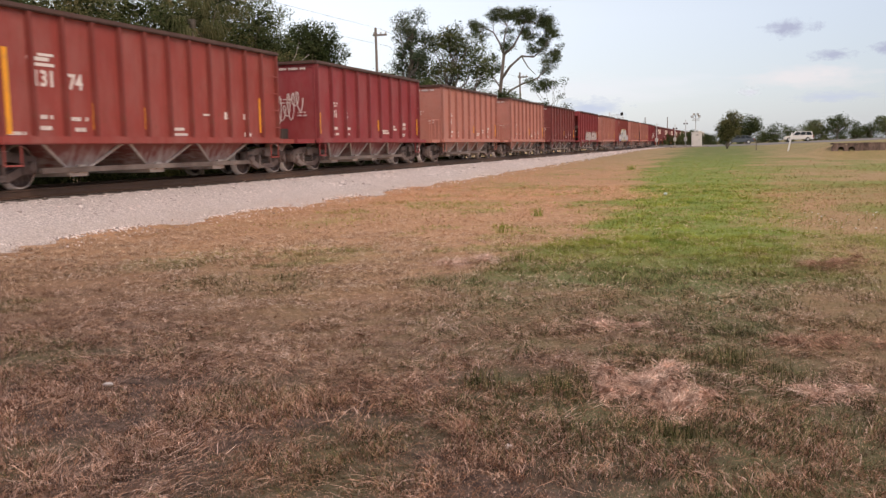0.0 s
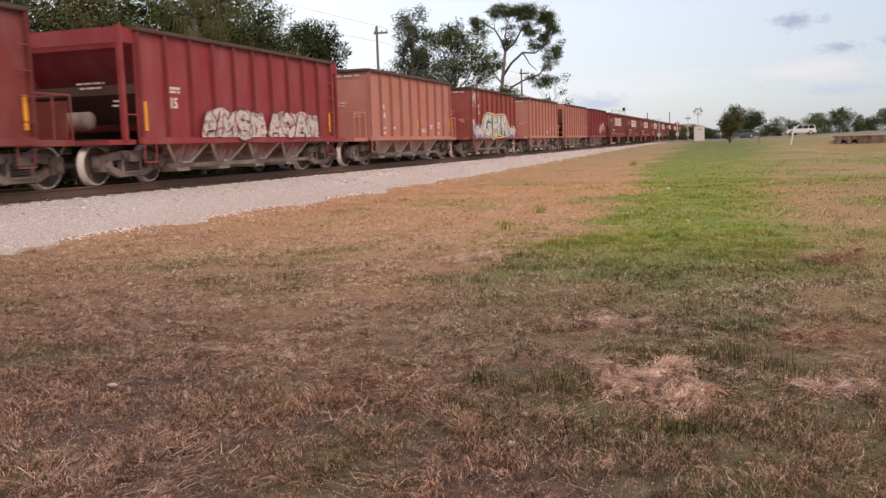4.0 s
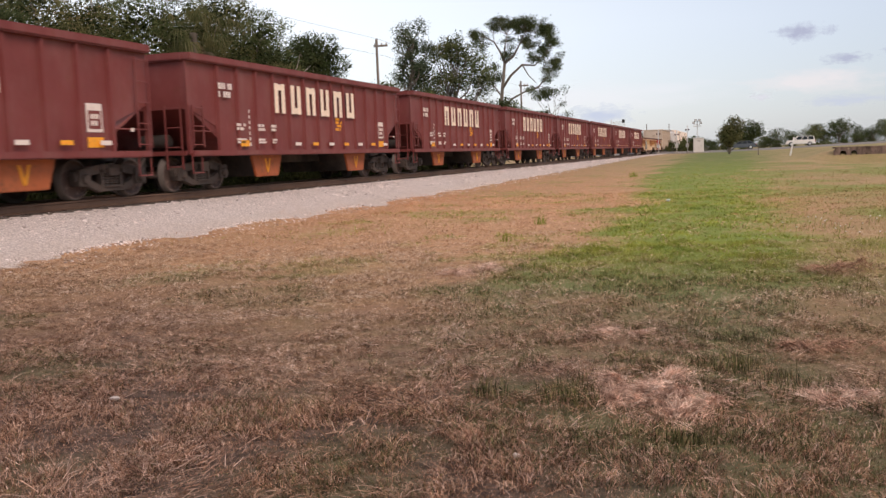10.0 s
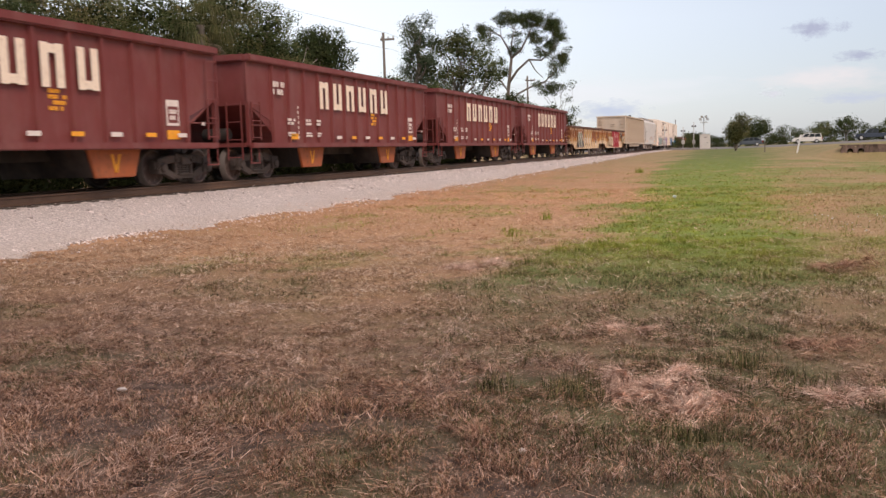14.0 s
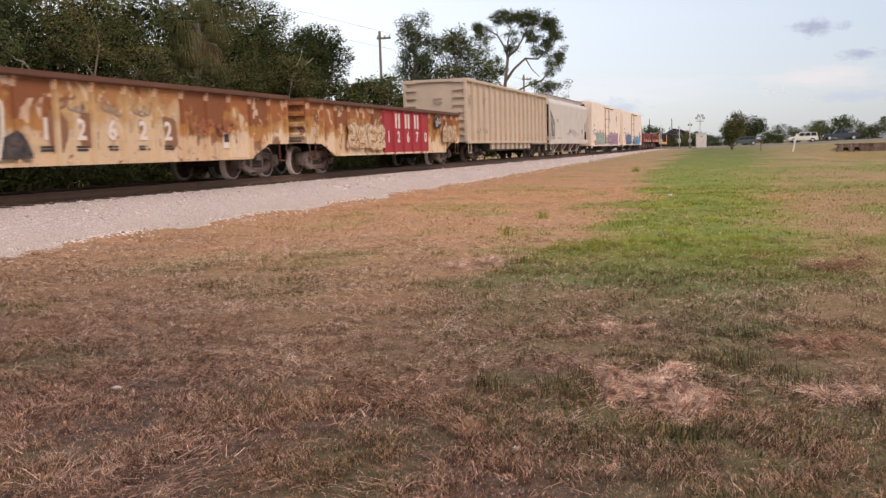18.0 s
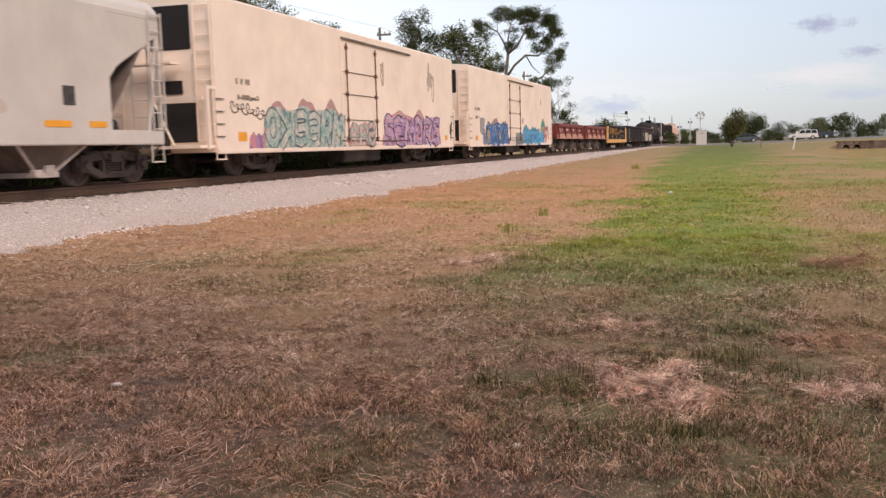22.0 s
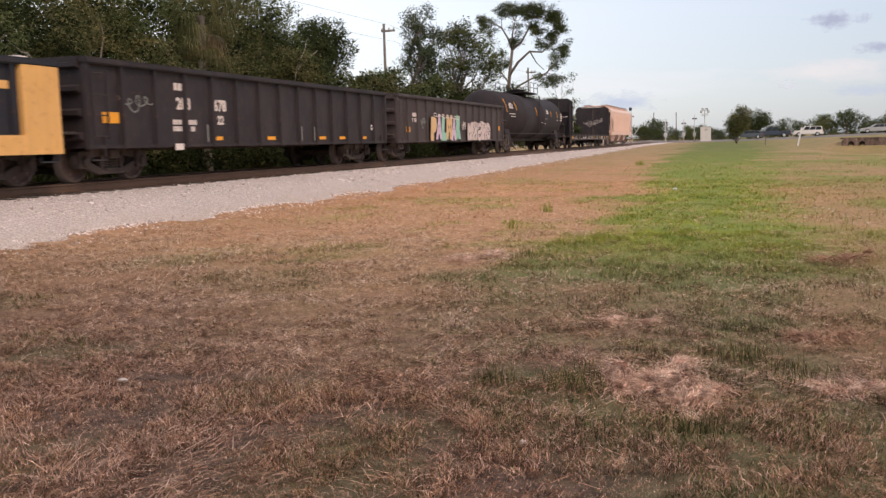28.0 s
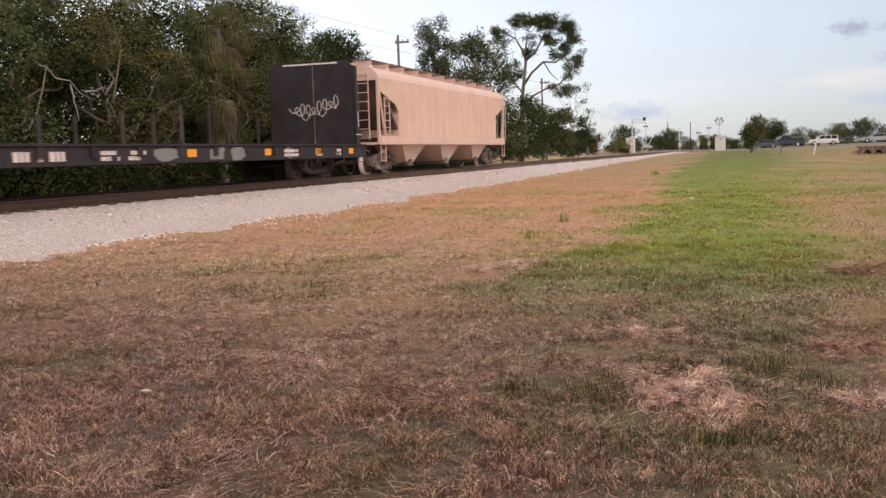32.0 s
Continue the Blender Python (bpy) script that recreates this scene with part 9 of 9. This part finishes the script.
def light_mast(at, h):
    m = thing("light_mast", at, "steel mast with a cluster of floodlights", "light mast")
    pipe(m, (0, 0, 0), (0, 0, h), 0.06, STEEL)
    part("base", lathe_data([(0, 0.2), (0.12, 0.2), (0.14, 0.1)], "z", 12), CONCRETE, m)
    part("crossarm", box_data((0, 0, h - 0.55, 1.0, 0.06, 0.06)), STEEL, m)
    part("platform", box_data((0, 0, h - 0.75, 1.1, 0.7, 0.08)), STEEL, m)
    for x, z in ((-0.5, h - 0.25), (0.5, h - 0.25), (-0.25, h + 0.1), (0.3, h + 0.1)):
        f = part("floodlight", box_data((x, -0.12, z, 0.36, 0.3, 0.34)), BLACK, m, bevel=0.04)
        part("lens", box_data((x, -0.28, z, 0.3, 0.02, 0.28)), STEEL, f)


light_mast((-5.65, 140.3, 0.62), 4.7)


def crossing_signal(at, h, gate, label):
    s = thing("crossing_signal", at, label, "crossing signal", "signals of the crossing")
    pipe(s, (0, 0, 0), (0, 0, h), 0.06, STEEL)
    part("base", box_data((0, 0, 0.12, 0.5, 0.5, 0.28)), CONCRETE, s, bevel=0.03)
    part("light_bar", box_data((0, -0.06, h - 0.6, 0.55, 0.05, 0.05)), STEEL, s)
    for x in (-0.22, 0.22):
        b = part("flasher", lathe_shift([(-0.05, 0.12), (0.0, 0.12), (0.02, 0.08), (0.12, 0.08)], "y", (x, -0.1, h - 0.6)), BLACK, s)
        part("lens", lathe_shift([(-0.02, 0.07), (0.0, 0.07)], "y", (x, -0.16, h - 0.6)), RED_LENS, b)
    g = part("relay_box", box_data((0.0, -0.1, 1.15, 0.42, 0.36, 0.55)), SILVER_BOX, s, bevel=0.03)
    part("door", box_data((0.0, -0.29, 1.15, 0.34, 0.02, 0.45)), STEEL, g)
    if gate:
        part("gate_arm", prism_data([(0.15, 0.95), (0.24, 0.98), (1.2, 2.6), (1.14, 2.62)], "y", -0.34, -0.31), WHITE, g)
        part("counterweight", box_data((-0.1, -0.32, 0.7, 0.26, 0.12, 0.3)), BLACK, g)
    return s


crossing_signal((-13.9 + 2.6, 140.4, 0.64), 3.6, False, "railway crossing signal post with flashers and a relay box")
crossing_signal((-8.65, 140.8, 0.64), 3.4, False, "railway crossing signal post with flashers and a relay box")
crossing_signal((-7.2, 142.6, 0.64), 4.1, False, "tall crossing signal post with flashers")
crossing_signal((-16.4, 141.6, 0.62), 4.7, True, "crossing signal with a raised gate arm")
# the signal bridge over the cabinet
gb = thing("signal_bracket", (-18.3, 140.3, 0.6), "bracket post with a short signal gantry", "railway signal")
pipe(gb, (0, 0, 0), (0, 0, 5.5), 0.07, STEEL)
part("gantry", box_data((1.0, 0, 4.65, 2.1, 0.5, 0.06), (1.0, -0.24, 5.1, 2.1, 0.03, 0.04), (1.0, 0.24, 5.1, 2.1, 0.03, 0.04), (1.0, -0.24, 4.9, 2.1, 0.03, 0.04)), STEEL, gb)
for x in (0.4, 1.2, 1.95):
    part("rail_post", box_data((x, -0.24, 4.87, 0.03, 0.03, 0.5)), STEEL, gb)
part("signal_head", box_data((1.85, -0.1, 5.2, 0.4, 0.35, 0.5)), BLACK, gb, bevel=0.05)

# headwall with two pipe mouths and a low opening, set into the bank; near-black colour stands for their shade
STAINED = material("stained_concrete", (0.3, 0.2, 0.16), 0.95)
coloured(STAINED, mixed(STAINED, ramp(STAINED, noisy(STAINED, 2.4, 7, 0.7, (1, 1, 0.4)), [(0.35, (0, 0, 0)), (0.68, (1, 1, 1))]), (0.075, 0.050, 0.039), (0.28, 0.19, 0.15)))
hw_ = thing("culvert_headwall", (6.7, 72.0, 0.0), "stained brown concrete culvert headwall set in a grassy bank", "culvert")


def pierced(x0, x1, z0, z1, cx, cz, r, name):
    """A wall block with a round hole through it, as a ring of quads front and back."""
    n, vs, fs = 20, [], []
    for y in (-0.18, 0.18):
        for k in range(n):
            a = k * math.tau / n
            c, q = math.cos(a), math.sin(a)
            reach = min((x1 - cx if c > 0 else cx - x0) / max(1e-6, abs(c)), (z1 - cz if q > 0 else cz - z0) / max(1e-6, abs(q)))
            vs += [(cx + r * c, y, cz + r * q), (cx + reach * c, y, cz + reach * q)]
    for k in range(n):
        i, j = 2 * k, 2 * ((k + 1) % n)
        fs += [(i, j, j + 1, i + 1), (i + 2 * n, i + 2 * n + 1, j + 2 * n + 1, j + 2 * n), (i, i + 2 * n, j + 2 * n, j), (i + 1, j + 1, j + 2 * n + 1, i + 2 * n + 1)]
    return part(name, (vs, fs), STAINED, hw_)


pierced(0.0, 1.0, -0.2, 0.98, 0.62, 0.62, 0.2, "wall_block")
pierced(1.0, 1.7, -0.2, 0.98, 1.34, 0.62, 0.2, "wall_block")
for cx in (0.62, 1.34):
    part("pipe", ([(cx + r * math.cos(k * math.tau / 16), y, 0.62 + r * math.sin(k * math.tau / 16)) for y, r in ((-0.22, 0.2), (0.75, 0.2)) for k in range(16)], [(k, (k + 1) % 16, (k + 1) % 16 + 16, k + 16) for k in range(16)] + [tuple(range(16, 32))]), M["hole"], hw_)
part("wall_block", box_data((3.35, 0, 0.39, 3.3, 0.36, 1.18)), STAINED, hw_, bevel=0.02)
part("low_opening", box_data((1.75, -0.19, 0.16, 0.75, 0.06, 0.22)), M["hole"], hw_)
part("cap", box_data((2.5, 0.05, 1.03, 5.2, 0.5, 0.1)), STAINED, hw_, bevel=0.02)
part("apron", box_data((2.0, -0.7, -0.16, 4.0, 1.1, 0.1)), STAINED, hw_, bevel=0.02)

# leaning white marker post
mp = thing("marker_post", (4.4, 85.0, 0.38), "leaning white marker post on the lawn", "post")
part("post", prism_data([(-0.06, 0.0), (0.06, 0.0), (0.36, 1.62), (0.24, 1.62)], "y", -0.05, 0.05), WHITE, mp, bevel=0.01)
part("bracket", prism_data([(0.05, 0.95), (0.12, 0.88), (0.5, 1.35), (0.44, 1.4)], "y", -0.03, 0.03), WHITE, mp)
sp = thing("stake", (1.9, 92.0, 0.42), "short grey stake on the lawn", "post")
part("post", box_data((0, 0, 0.45, 0.09, 0.09, 0.95)), WOODPOLE, sp, bevel=0.01)


def power_pole(at, h, arm, label):
    p = thing("power_pole", at, label, "power pole", "power poles")
    part("pole", limb_data([(0, 0, -0.2), (0.02, 0, h * 0.5), (0.0, 0, h)], 0.13, 0.085, 10), WOODPOLE, p, smooth=True)
    if arm:
        a = part("crossarm", box_data((0.28, 0, h - 0.45, 0.95, 0.1, 0.12)), WOODPOLE, p)
        for x in (-0.12, 0.35, 0.68):
            part("insulator", lathe_shift([(0, 0.05), (0.08, 0.06), (0.14, 0.03)], "z", (x, 0, h - 0.39)), STEEL, a)
    return p


power_pole((-22.3, 55.7, 0.3), 8.85, True, "weathered wooden power pole with a short crossarm")
power_pole((-20.2, 88.0, 0.5), 8.0, True, "wooden power pole beyond the tall tree")
power_pole((-16.5, 178.0, 0.6), 5.6, False, "distant wooden pole beyond the crossing")
power_pole((-13.6, 196.0, 0.6), 6.0, False, "distant wooden pole beyond the crossing")
wr = thing("overhead_wires", (0, 0, 0), "thin sagging overhead wires between the poles", "wires")
for x0, x1, z0, z1 in ((-22.0, -19.9, 9.1, 8.0), (-21.6, -19.5, 8.0, 7.0)):
    pts = [(x0 + (x1 - x0) * u, 55.7 + 32.3 * u, z0 + (z1 - z0) * u - 0.9 * 4 * u * (1 - u) * 0.4) for u in [k / 10 for k in range(11)]]
    part("wire", limb_data(pts, 0.007, 0.007, 5), BLACK, wr)
    pts = [(x0 + (-29 - x0) * u, 55.7 - 40 * u, z0 + 1.5 * u - 0.5 * u * (1 - u)) for u in [k / 10 for k in range(11)]]
    part("wire", limb_data(pts, 0.007, 0.007, 5), BLACK, wr)

# the low house by the palm
hs = thing("house", (28.5, 156.0, 0.9), "low pale house with a flat grey roof behind the palm", "house")
part("wall", box_data((0, 0, 1.25, 8, 6, 2.5)), CONCRETE, hs)
part("roof", prism_data([(-4.5, 2.5), (4.5, 2.5), (4.5, 2.65), (0, 3.2), (-4.5, 2.65)], "y", -3.5, 3.5), STEEL, hs)
for x in (-2.5, 0.2, 2.6):
    w_ = part("window", box_data((x, -3.01, 1.5, 1.1, 0.06, 0.9)), BLACK, hs)
    part("window_frame", box_data((x, -3.04, 1.5, 1.25, 0.04, 0.06), (x, -3.04, 1.02, 1.25, 0.06, 0.07), (x, -3.04, 1.98, 1.25, 0.06, 0.07)), WHITE, w_)
part("door", box_data((-1.2, -3.02, 1.05, 0.9, 0.06, 2.05)), WOODPOLE, hs)


# ---- vehicles on the road ----
GLASS = material("tinted_glass", (0.02, 0.025, 0.03), 0.08, 0, 0.6)
TYRE = material("tyre_rubber", (0.02, 0.019, 0.018), 0.85)
RIM = material("alloy_rim", (0.55, 0.53, 0.5), 0.35, 0.7)
LAMP_RED = material("tail_lamp", (0.4, 0.02, 0.02), 0.25)
LAMP_CLEAR = material("head_lamp", (0.7, 0.68, 0.62), 0.15)


def vehicle(name, at, paint, label, category, length, height, hood, cabin, wheel_r, width=1.8):
    """A road vehicle facing -x. hood: outline of the lower body; cabin: outline of the glasshouse, both in x and z."""
    v = thing(name, at, label, category, "vehicles waiting at the crossing")
    v.scale = (0.92, 0.92, 0.92)
    w = width / 2
    part("body", prism_data(hood, "y", -w, w), paint, v, bevel=0.07)
    cx = sum(p[0] for p in cabin) / len(cabin)
    inner = [(cx + (x - cx) * 0.93, z - (0.07 if z > min(q[1] for q in cabin) + 0.1 else -0.03)) for x, z in cabin]
    part("roof", prism_data(cabin, "y", -w + 0.13, w - 0.13), paint, v, bevel=0.06)
    for s in (-1, 1):
        lo, hi = min(p[0] for p in inner), max(p[0] for p in inner)
        n = 3 if hi - lo > 2.2 else 2
        zb, zt = min(p[1] for p in inner), max(p[1] for p in inner)
        tops = [p[0] for p in inner if p[1] > zt - 0.05]
        for k in range(n):
            a, b = k / n, (k + 1) / n
            q = [(lo + (hi - lo) * a + 0.04, zb), (lo + (hi - lo) * b - 0.04, zb), (min(tops) + (max(tops) - min(tops)) * b - 0.04, zt), (min(tops) + (max(tops) - min(tops)) * a + 0.04, zt)]
            part("side_window", prism_data(q, "y", s * (w - 0.125) - 0.012, s * (w - 0.125) + 0.012), GLASS, v)
    xs = [p[0] for p in hood]
    for x in (min(xs) + 0.17 * length, max(xs) - 0.19 * length):
        for s in (-1, 1):
            t = part("wheel", lathe_shift([(-0.11, wheel_r * 0.7), (-0.11, wheel_r * 0.95), (-0.08, wheel_r), (0.08, wheel_r), (0.11, wheel_r * 0.95), (0.11, wheel_r * 0.7)], "y", (0, 0, 0), 20), TYRE, v, at=(x, s * (w - 0.08), wheel_r), smooth=True)
            part("rim", lathe_shift([(-0.115, wheel_r * 0.6), (-0.1, wheel_r * 0.68), (0.1, wheel_r * 0.68), (0.115, wheel_r * 0.6)], "y", (0, 0, 0), 16), RIM, t)
    zl = 0.55 * max(p[1] for p in hood) + 0.15
    for s in (-1, 1):
        part("headlight", box_data((min(xs) + 0.03, s * (w - 0.28), zl, 0.12, 0.34, 0.16)), LAMP_CLEAR, v, bevel=0.02)
        part("tail_light", box_data((max(xs) - 0.03, s * (w - 0.16), zl + 0.08, 0.12, 0.2, 0.3)), LAMP_RED, v, bevel=0.02)
        part("mirror", box_data((cabin[0][0] + 0.35, s * (w + 0.08), cabin[0][1] + 0.12, 0.12, 0.18, 0.14)), paint, v, bevel=0.03)
    part("bumper", box_data((min(xs) - 0.02, 0, 0.42, 0.14, width - 0.12, 0.22), (max(xs) + 0.02, 0, 0.42, 0.14, width - 0.12, 0.22)), BLACK if name == "pickup_truck" else paint, v, bevel=0.03)
    return v


def car_coat(name, base):
    m = material(name, base, 0.35, 0.0, 0.5)
    m.node_tree.nodes["Principled BSDF"].inputs["Coat Weight"].default_value = 0.4
    coloured(m, mixed(m, noisy(m, 2.5, 5), base, tuple(c * 0.85 for c in base)))
    return m


SEDAN_H = [(-2.3, 0.3), (2.25, 0.3), (2.3, 0.75), (2.15, 0.95), (-1.2, 0.92), (-2.15, 0.78), (-2.32, 0.55)]
SEDAN_C = [(-1.15, 0.9), (2.05, 0.93), (1.35, 1.42), (-0.2, 1.45)]
SUV_H = [(-2.2, 0.34), (2.1, 0.34), (2.17, 0.92), (2.13, 1.02), (-1.12, 1.0), (-2.1, 0.9), (-2.23, 0.6)]
SUV_C = [(-1.08, 0.98), (2.11, 1.0), (1.93, 1.58), (-0.5, 1.6)]
PICK_H = [(-2.75, 0.45), (2.75, 0.45), (2.8, 1.12), (0.75, 1.14), (-1.45, 1.12), (-2.65, 1.02), (-2.8, 0.7)]
PICK_C = [(-1.35, 1.1), (0.72, 1.12), (0.62, 1.82), (-0.7, 1.84)]
vehicle("sedan", (0.6, 146.4, road_z(0.6) + 0.03), car_coat("slate_car_paint", (0.075, 0.085, 0.10)), "slate-blue hatchback waiting at the crossing", "car", 4.6, 1.45, SEDAN_H, SEDAN_C, 0.33)
vehicle("suv", (9.0, 146.2, road_z(9) + 0.03), car_coat("white_car_paint", (0.80, 0.74, 0.67)), "white sport utility vehicle waiting on the road", "car", 4.35, 1.6, SUV_H, SUV_C, 0.34, 1.8)
pick = vehicle("pickup_truck", (30.0, 150.0, road_z(20) + 0.03), car_coat("dark_blue_car_paint", (0.035, 0.045, 0.07)), "dark blue pickup truck rolling towards the crossing", "pickup truck", 5.5, 1.85, PICK_H, PICK_C, 0.40, 1.95)
silver = vehicle("sedan", (30.0, 146.4, road_z(24) + 0.03), car_coat("silver_car_paint", (0.42, 0.40, 0.38)), "silver sedan rolling up behind the queue", "car", 4.6, 1.45, SEDAN_H, SEDAN_C, 0.33)


def drive(ob, y, spots):
    movers.append((ob, [(t, pose(x, y, road_z(x) + 0.03)) for t, x in spots]))


drive(pick, 150.0, [(0, 34.0), (9, 34.0), (12.0, 24.5), (13.0, 21.2), (14.0, 18.4), (16.5, 15.9), (18, 14.6), (19, 13.9), (20.5, 12.6), (21.5, 11.4), (22.5, 10.2), (24, 8.0), (25.5, 5.2), (27.5, 4.2), (29, 4.0), (32, 3.9)])
drive(silver, 146.4, [(0, 36.0), (20, 36.0), (23, 24.5), (24, 22.0), (25.5, 20.9), (28, 18.4), (30, 17.3), (32, 16.2)])


# ---- clouds ----
def cloud(at, w, h, tone, alpha, seed, label, drift=0.0):
    """A far cloud: a plain sheet of soft vapour that glows in its own tone, thick in the middle and torn at its rim."""
    m = bpy.data.materials.new("cloud_vapour")
    m.use_nodes = True
    nt = m.node_tree
    nt.nodes.remove(nt.nodes["Principled BSDF"])
    out = nt.nodes["Material Output"]
    em = node(m, "ShaderNodeEmission", Strength=1.0)
    em.inputs["Color"].default_value = (*tone, 1)
    tr = node(m, "ShaderNodeBsdfTransparent")
    mx = node(m, "ShaderNodeMixShader")
    tc = node(m, "ShaderNodeTexCoord")
    mp = node(m, "ShaderNodeMapping", Scale=(2 / w, 1.0, 2 / h))
    ln = node(m, "ShaderNodeVectorMath")
    ln.operation = "LENGTH"
    wire(m, tc.outputs["Object"], mp.inputs[0])
    wire(m, mp.outputs[0], ln.inputs[0])
    n = node(m, "ShaderNodeTexNoise", Scale=2.2, Detail=7.0, Roughness=0.6)
    ms = node(m, "ShaderNodeMapping", Location=(seed * 1.7, 0, seed), Scale=(2.6 / w, 1.0, 1.6 / h))
    wire(m, tc.outputs["Object"], ms.inputs[0])
    wire(m, ms.outputs[0], n.inputs["Vector"])
    a = node(m, "ShaderNodeMath")
    a.operation = "SUBTRACT"
    wire(m, n.outputs["Fac"], a.inputs[0])
    b = node(m, "ShaderNodeMath")
    b.operation = "MULTIPLY_ADD"
    wire(m, ln.outputs["Value"], b.inputs[0])
    b.inputs[1].default_value, b.inputs[2].default_value = 0.62, 0.0
    wire(m, b.outputs[0], a.inputs[1])
    f = ramp(m, a.outputs[0], [(0.0, (0, 0, 0)), (0.42, (alpha, alpha, alpha))])
    wire(m, f, mx.inputs[0])
    wire(m, tr.outputs[0], mx.inputs[1])
    wire(m, em.outputs[0], mx.inputs[2])
    wire(m, mx.outputs[0], out.inputs["Surface"])
    me = mesh_of("cloud", [(-w / 2, 0, -h / 2), (w / 2, 0, -h / 2), (w / 2, 0, h / 2), (-w / 2, 0, h / 2)], [(0, 1, 2, 3)], (m,))
    ob = tagged(new("cloud", me), label, "cloud", "clouds", "structure")
    turn = math.degrees(math.atan2(-at[0], at[1]))
    ob.matrix_basis = pose(*at, 0, 0, turn)
    ob.visible_shadow = False
    if drift:
        movers.append((ob, [(0, pose(at[0] - 0.4 * drift, at[1], at[2], 0, 0, turn)), (32, pose(at[0] + 0.6 * drift, at[1], at[2], 0, 0, turn))]))


LILAC, ROSE = (0.40, 0.42, 0.55), (0.84, 0.74, 0.74)
cloud((189, 2994, 338), 190, 75, LILAC, 0.95, 1, "small lilac-grey evening cloud", 115)
cloud((276, 2990, 338), 60, 42, LILAC, 0.6, 2, "wisp of lilac-grey cloud", 115)
cloud((318, 2988, 252), 190, 46, LILAC, 0.85, 3, "small flat lilac-grey cloud", 115)
cloud((470, 2960, 262), 150, 60, LILAC, 0.9, 4, "small lilac-grey evening cloud", 115)
cloud((-420, 2985, 118), 330, 90, (0.48, 0.53, 0.68), 0.8, 5, "low blue-lilac cloud bank", 80)
cloud((310, 2988, 128), 330, 50, (0.50, 0.54, 0.67), 0.7, 6, "low blue-lilac cloud bank", 80)
cloud((80, 2990, 150), 90, 36, (0.66, 0.64, 0.72), 0.6, 7, "small lilac-grey evening cloud", 100)
cloud((250, 3190, 205), 620, 110, ROSE, 0.5, 8, "broad rose-tinted cloud streak", 60)
cloud((-500, 3300, 190), 1300, 160, (0.80, 0.78, 0.84), 0.4, 9, "broad pale evening cloud streak", 40)


# ---- what moves ----
def travel(t):
    """How far the train has rolled after t seconds."""
    return 14.3 * t + 0.006 * t * t


def motions():
    times = [2.0 * k for k in range(17)]
    for ob, mid in cars:
        walk(ob, [(t, pose(TRACK_X, mid - travel(t), RAIL_Z)) for t in times])
    # wheelsets turn on the spot in their trucks; those on the same side of a truck share one turning
    steps = [k / FPS for k in range(int(SPAN * FPS) + 1)]
    first = {}
    for w, k in wheelsets:
        if k not in first:
            walk(w, [(t, pose(0, k * AXLE, WHEEL_R, math.degrees(travel(t) / WHEEL_R) % 360)) for t in steps])
            first[k] = w.animation_data
        else:
            w.rotation_mode = "QUATERNION"
            w.animation_data_create()
            w.animation_data.action = first[k].action
            w.animation_data.action_slot = first[k].action_slot
    for ob, rows in movers:
        walk(ob, rows)


motions()
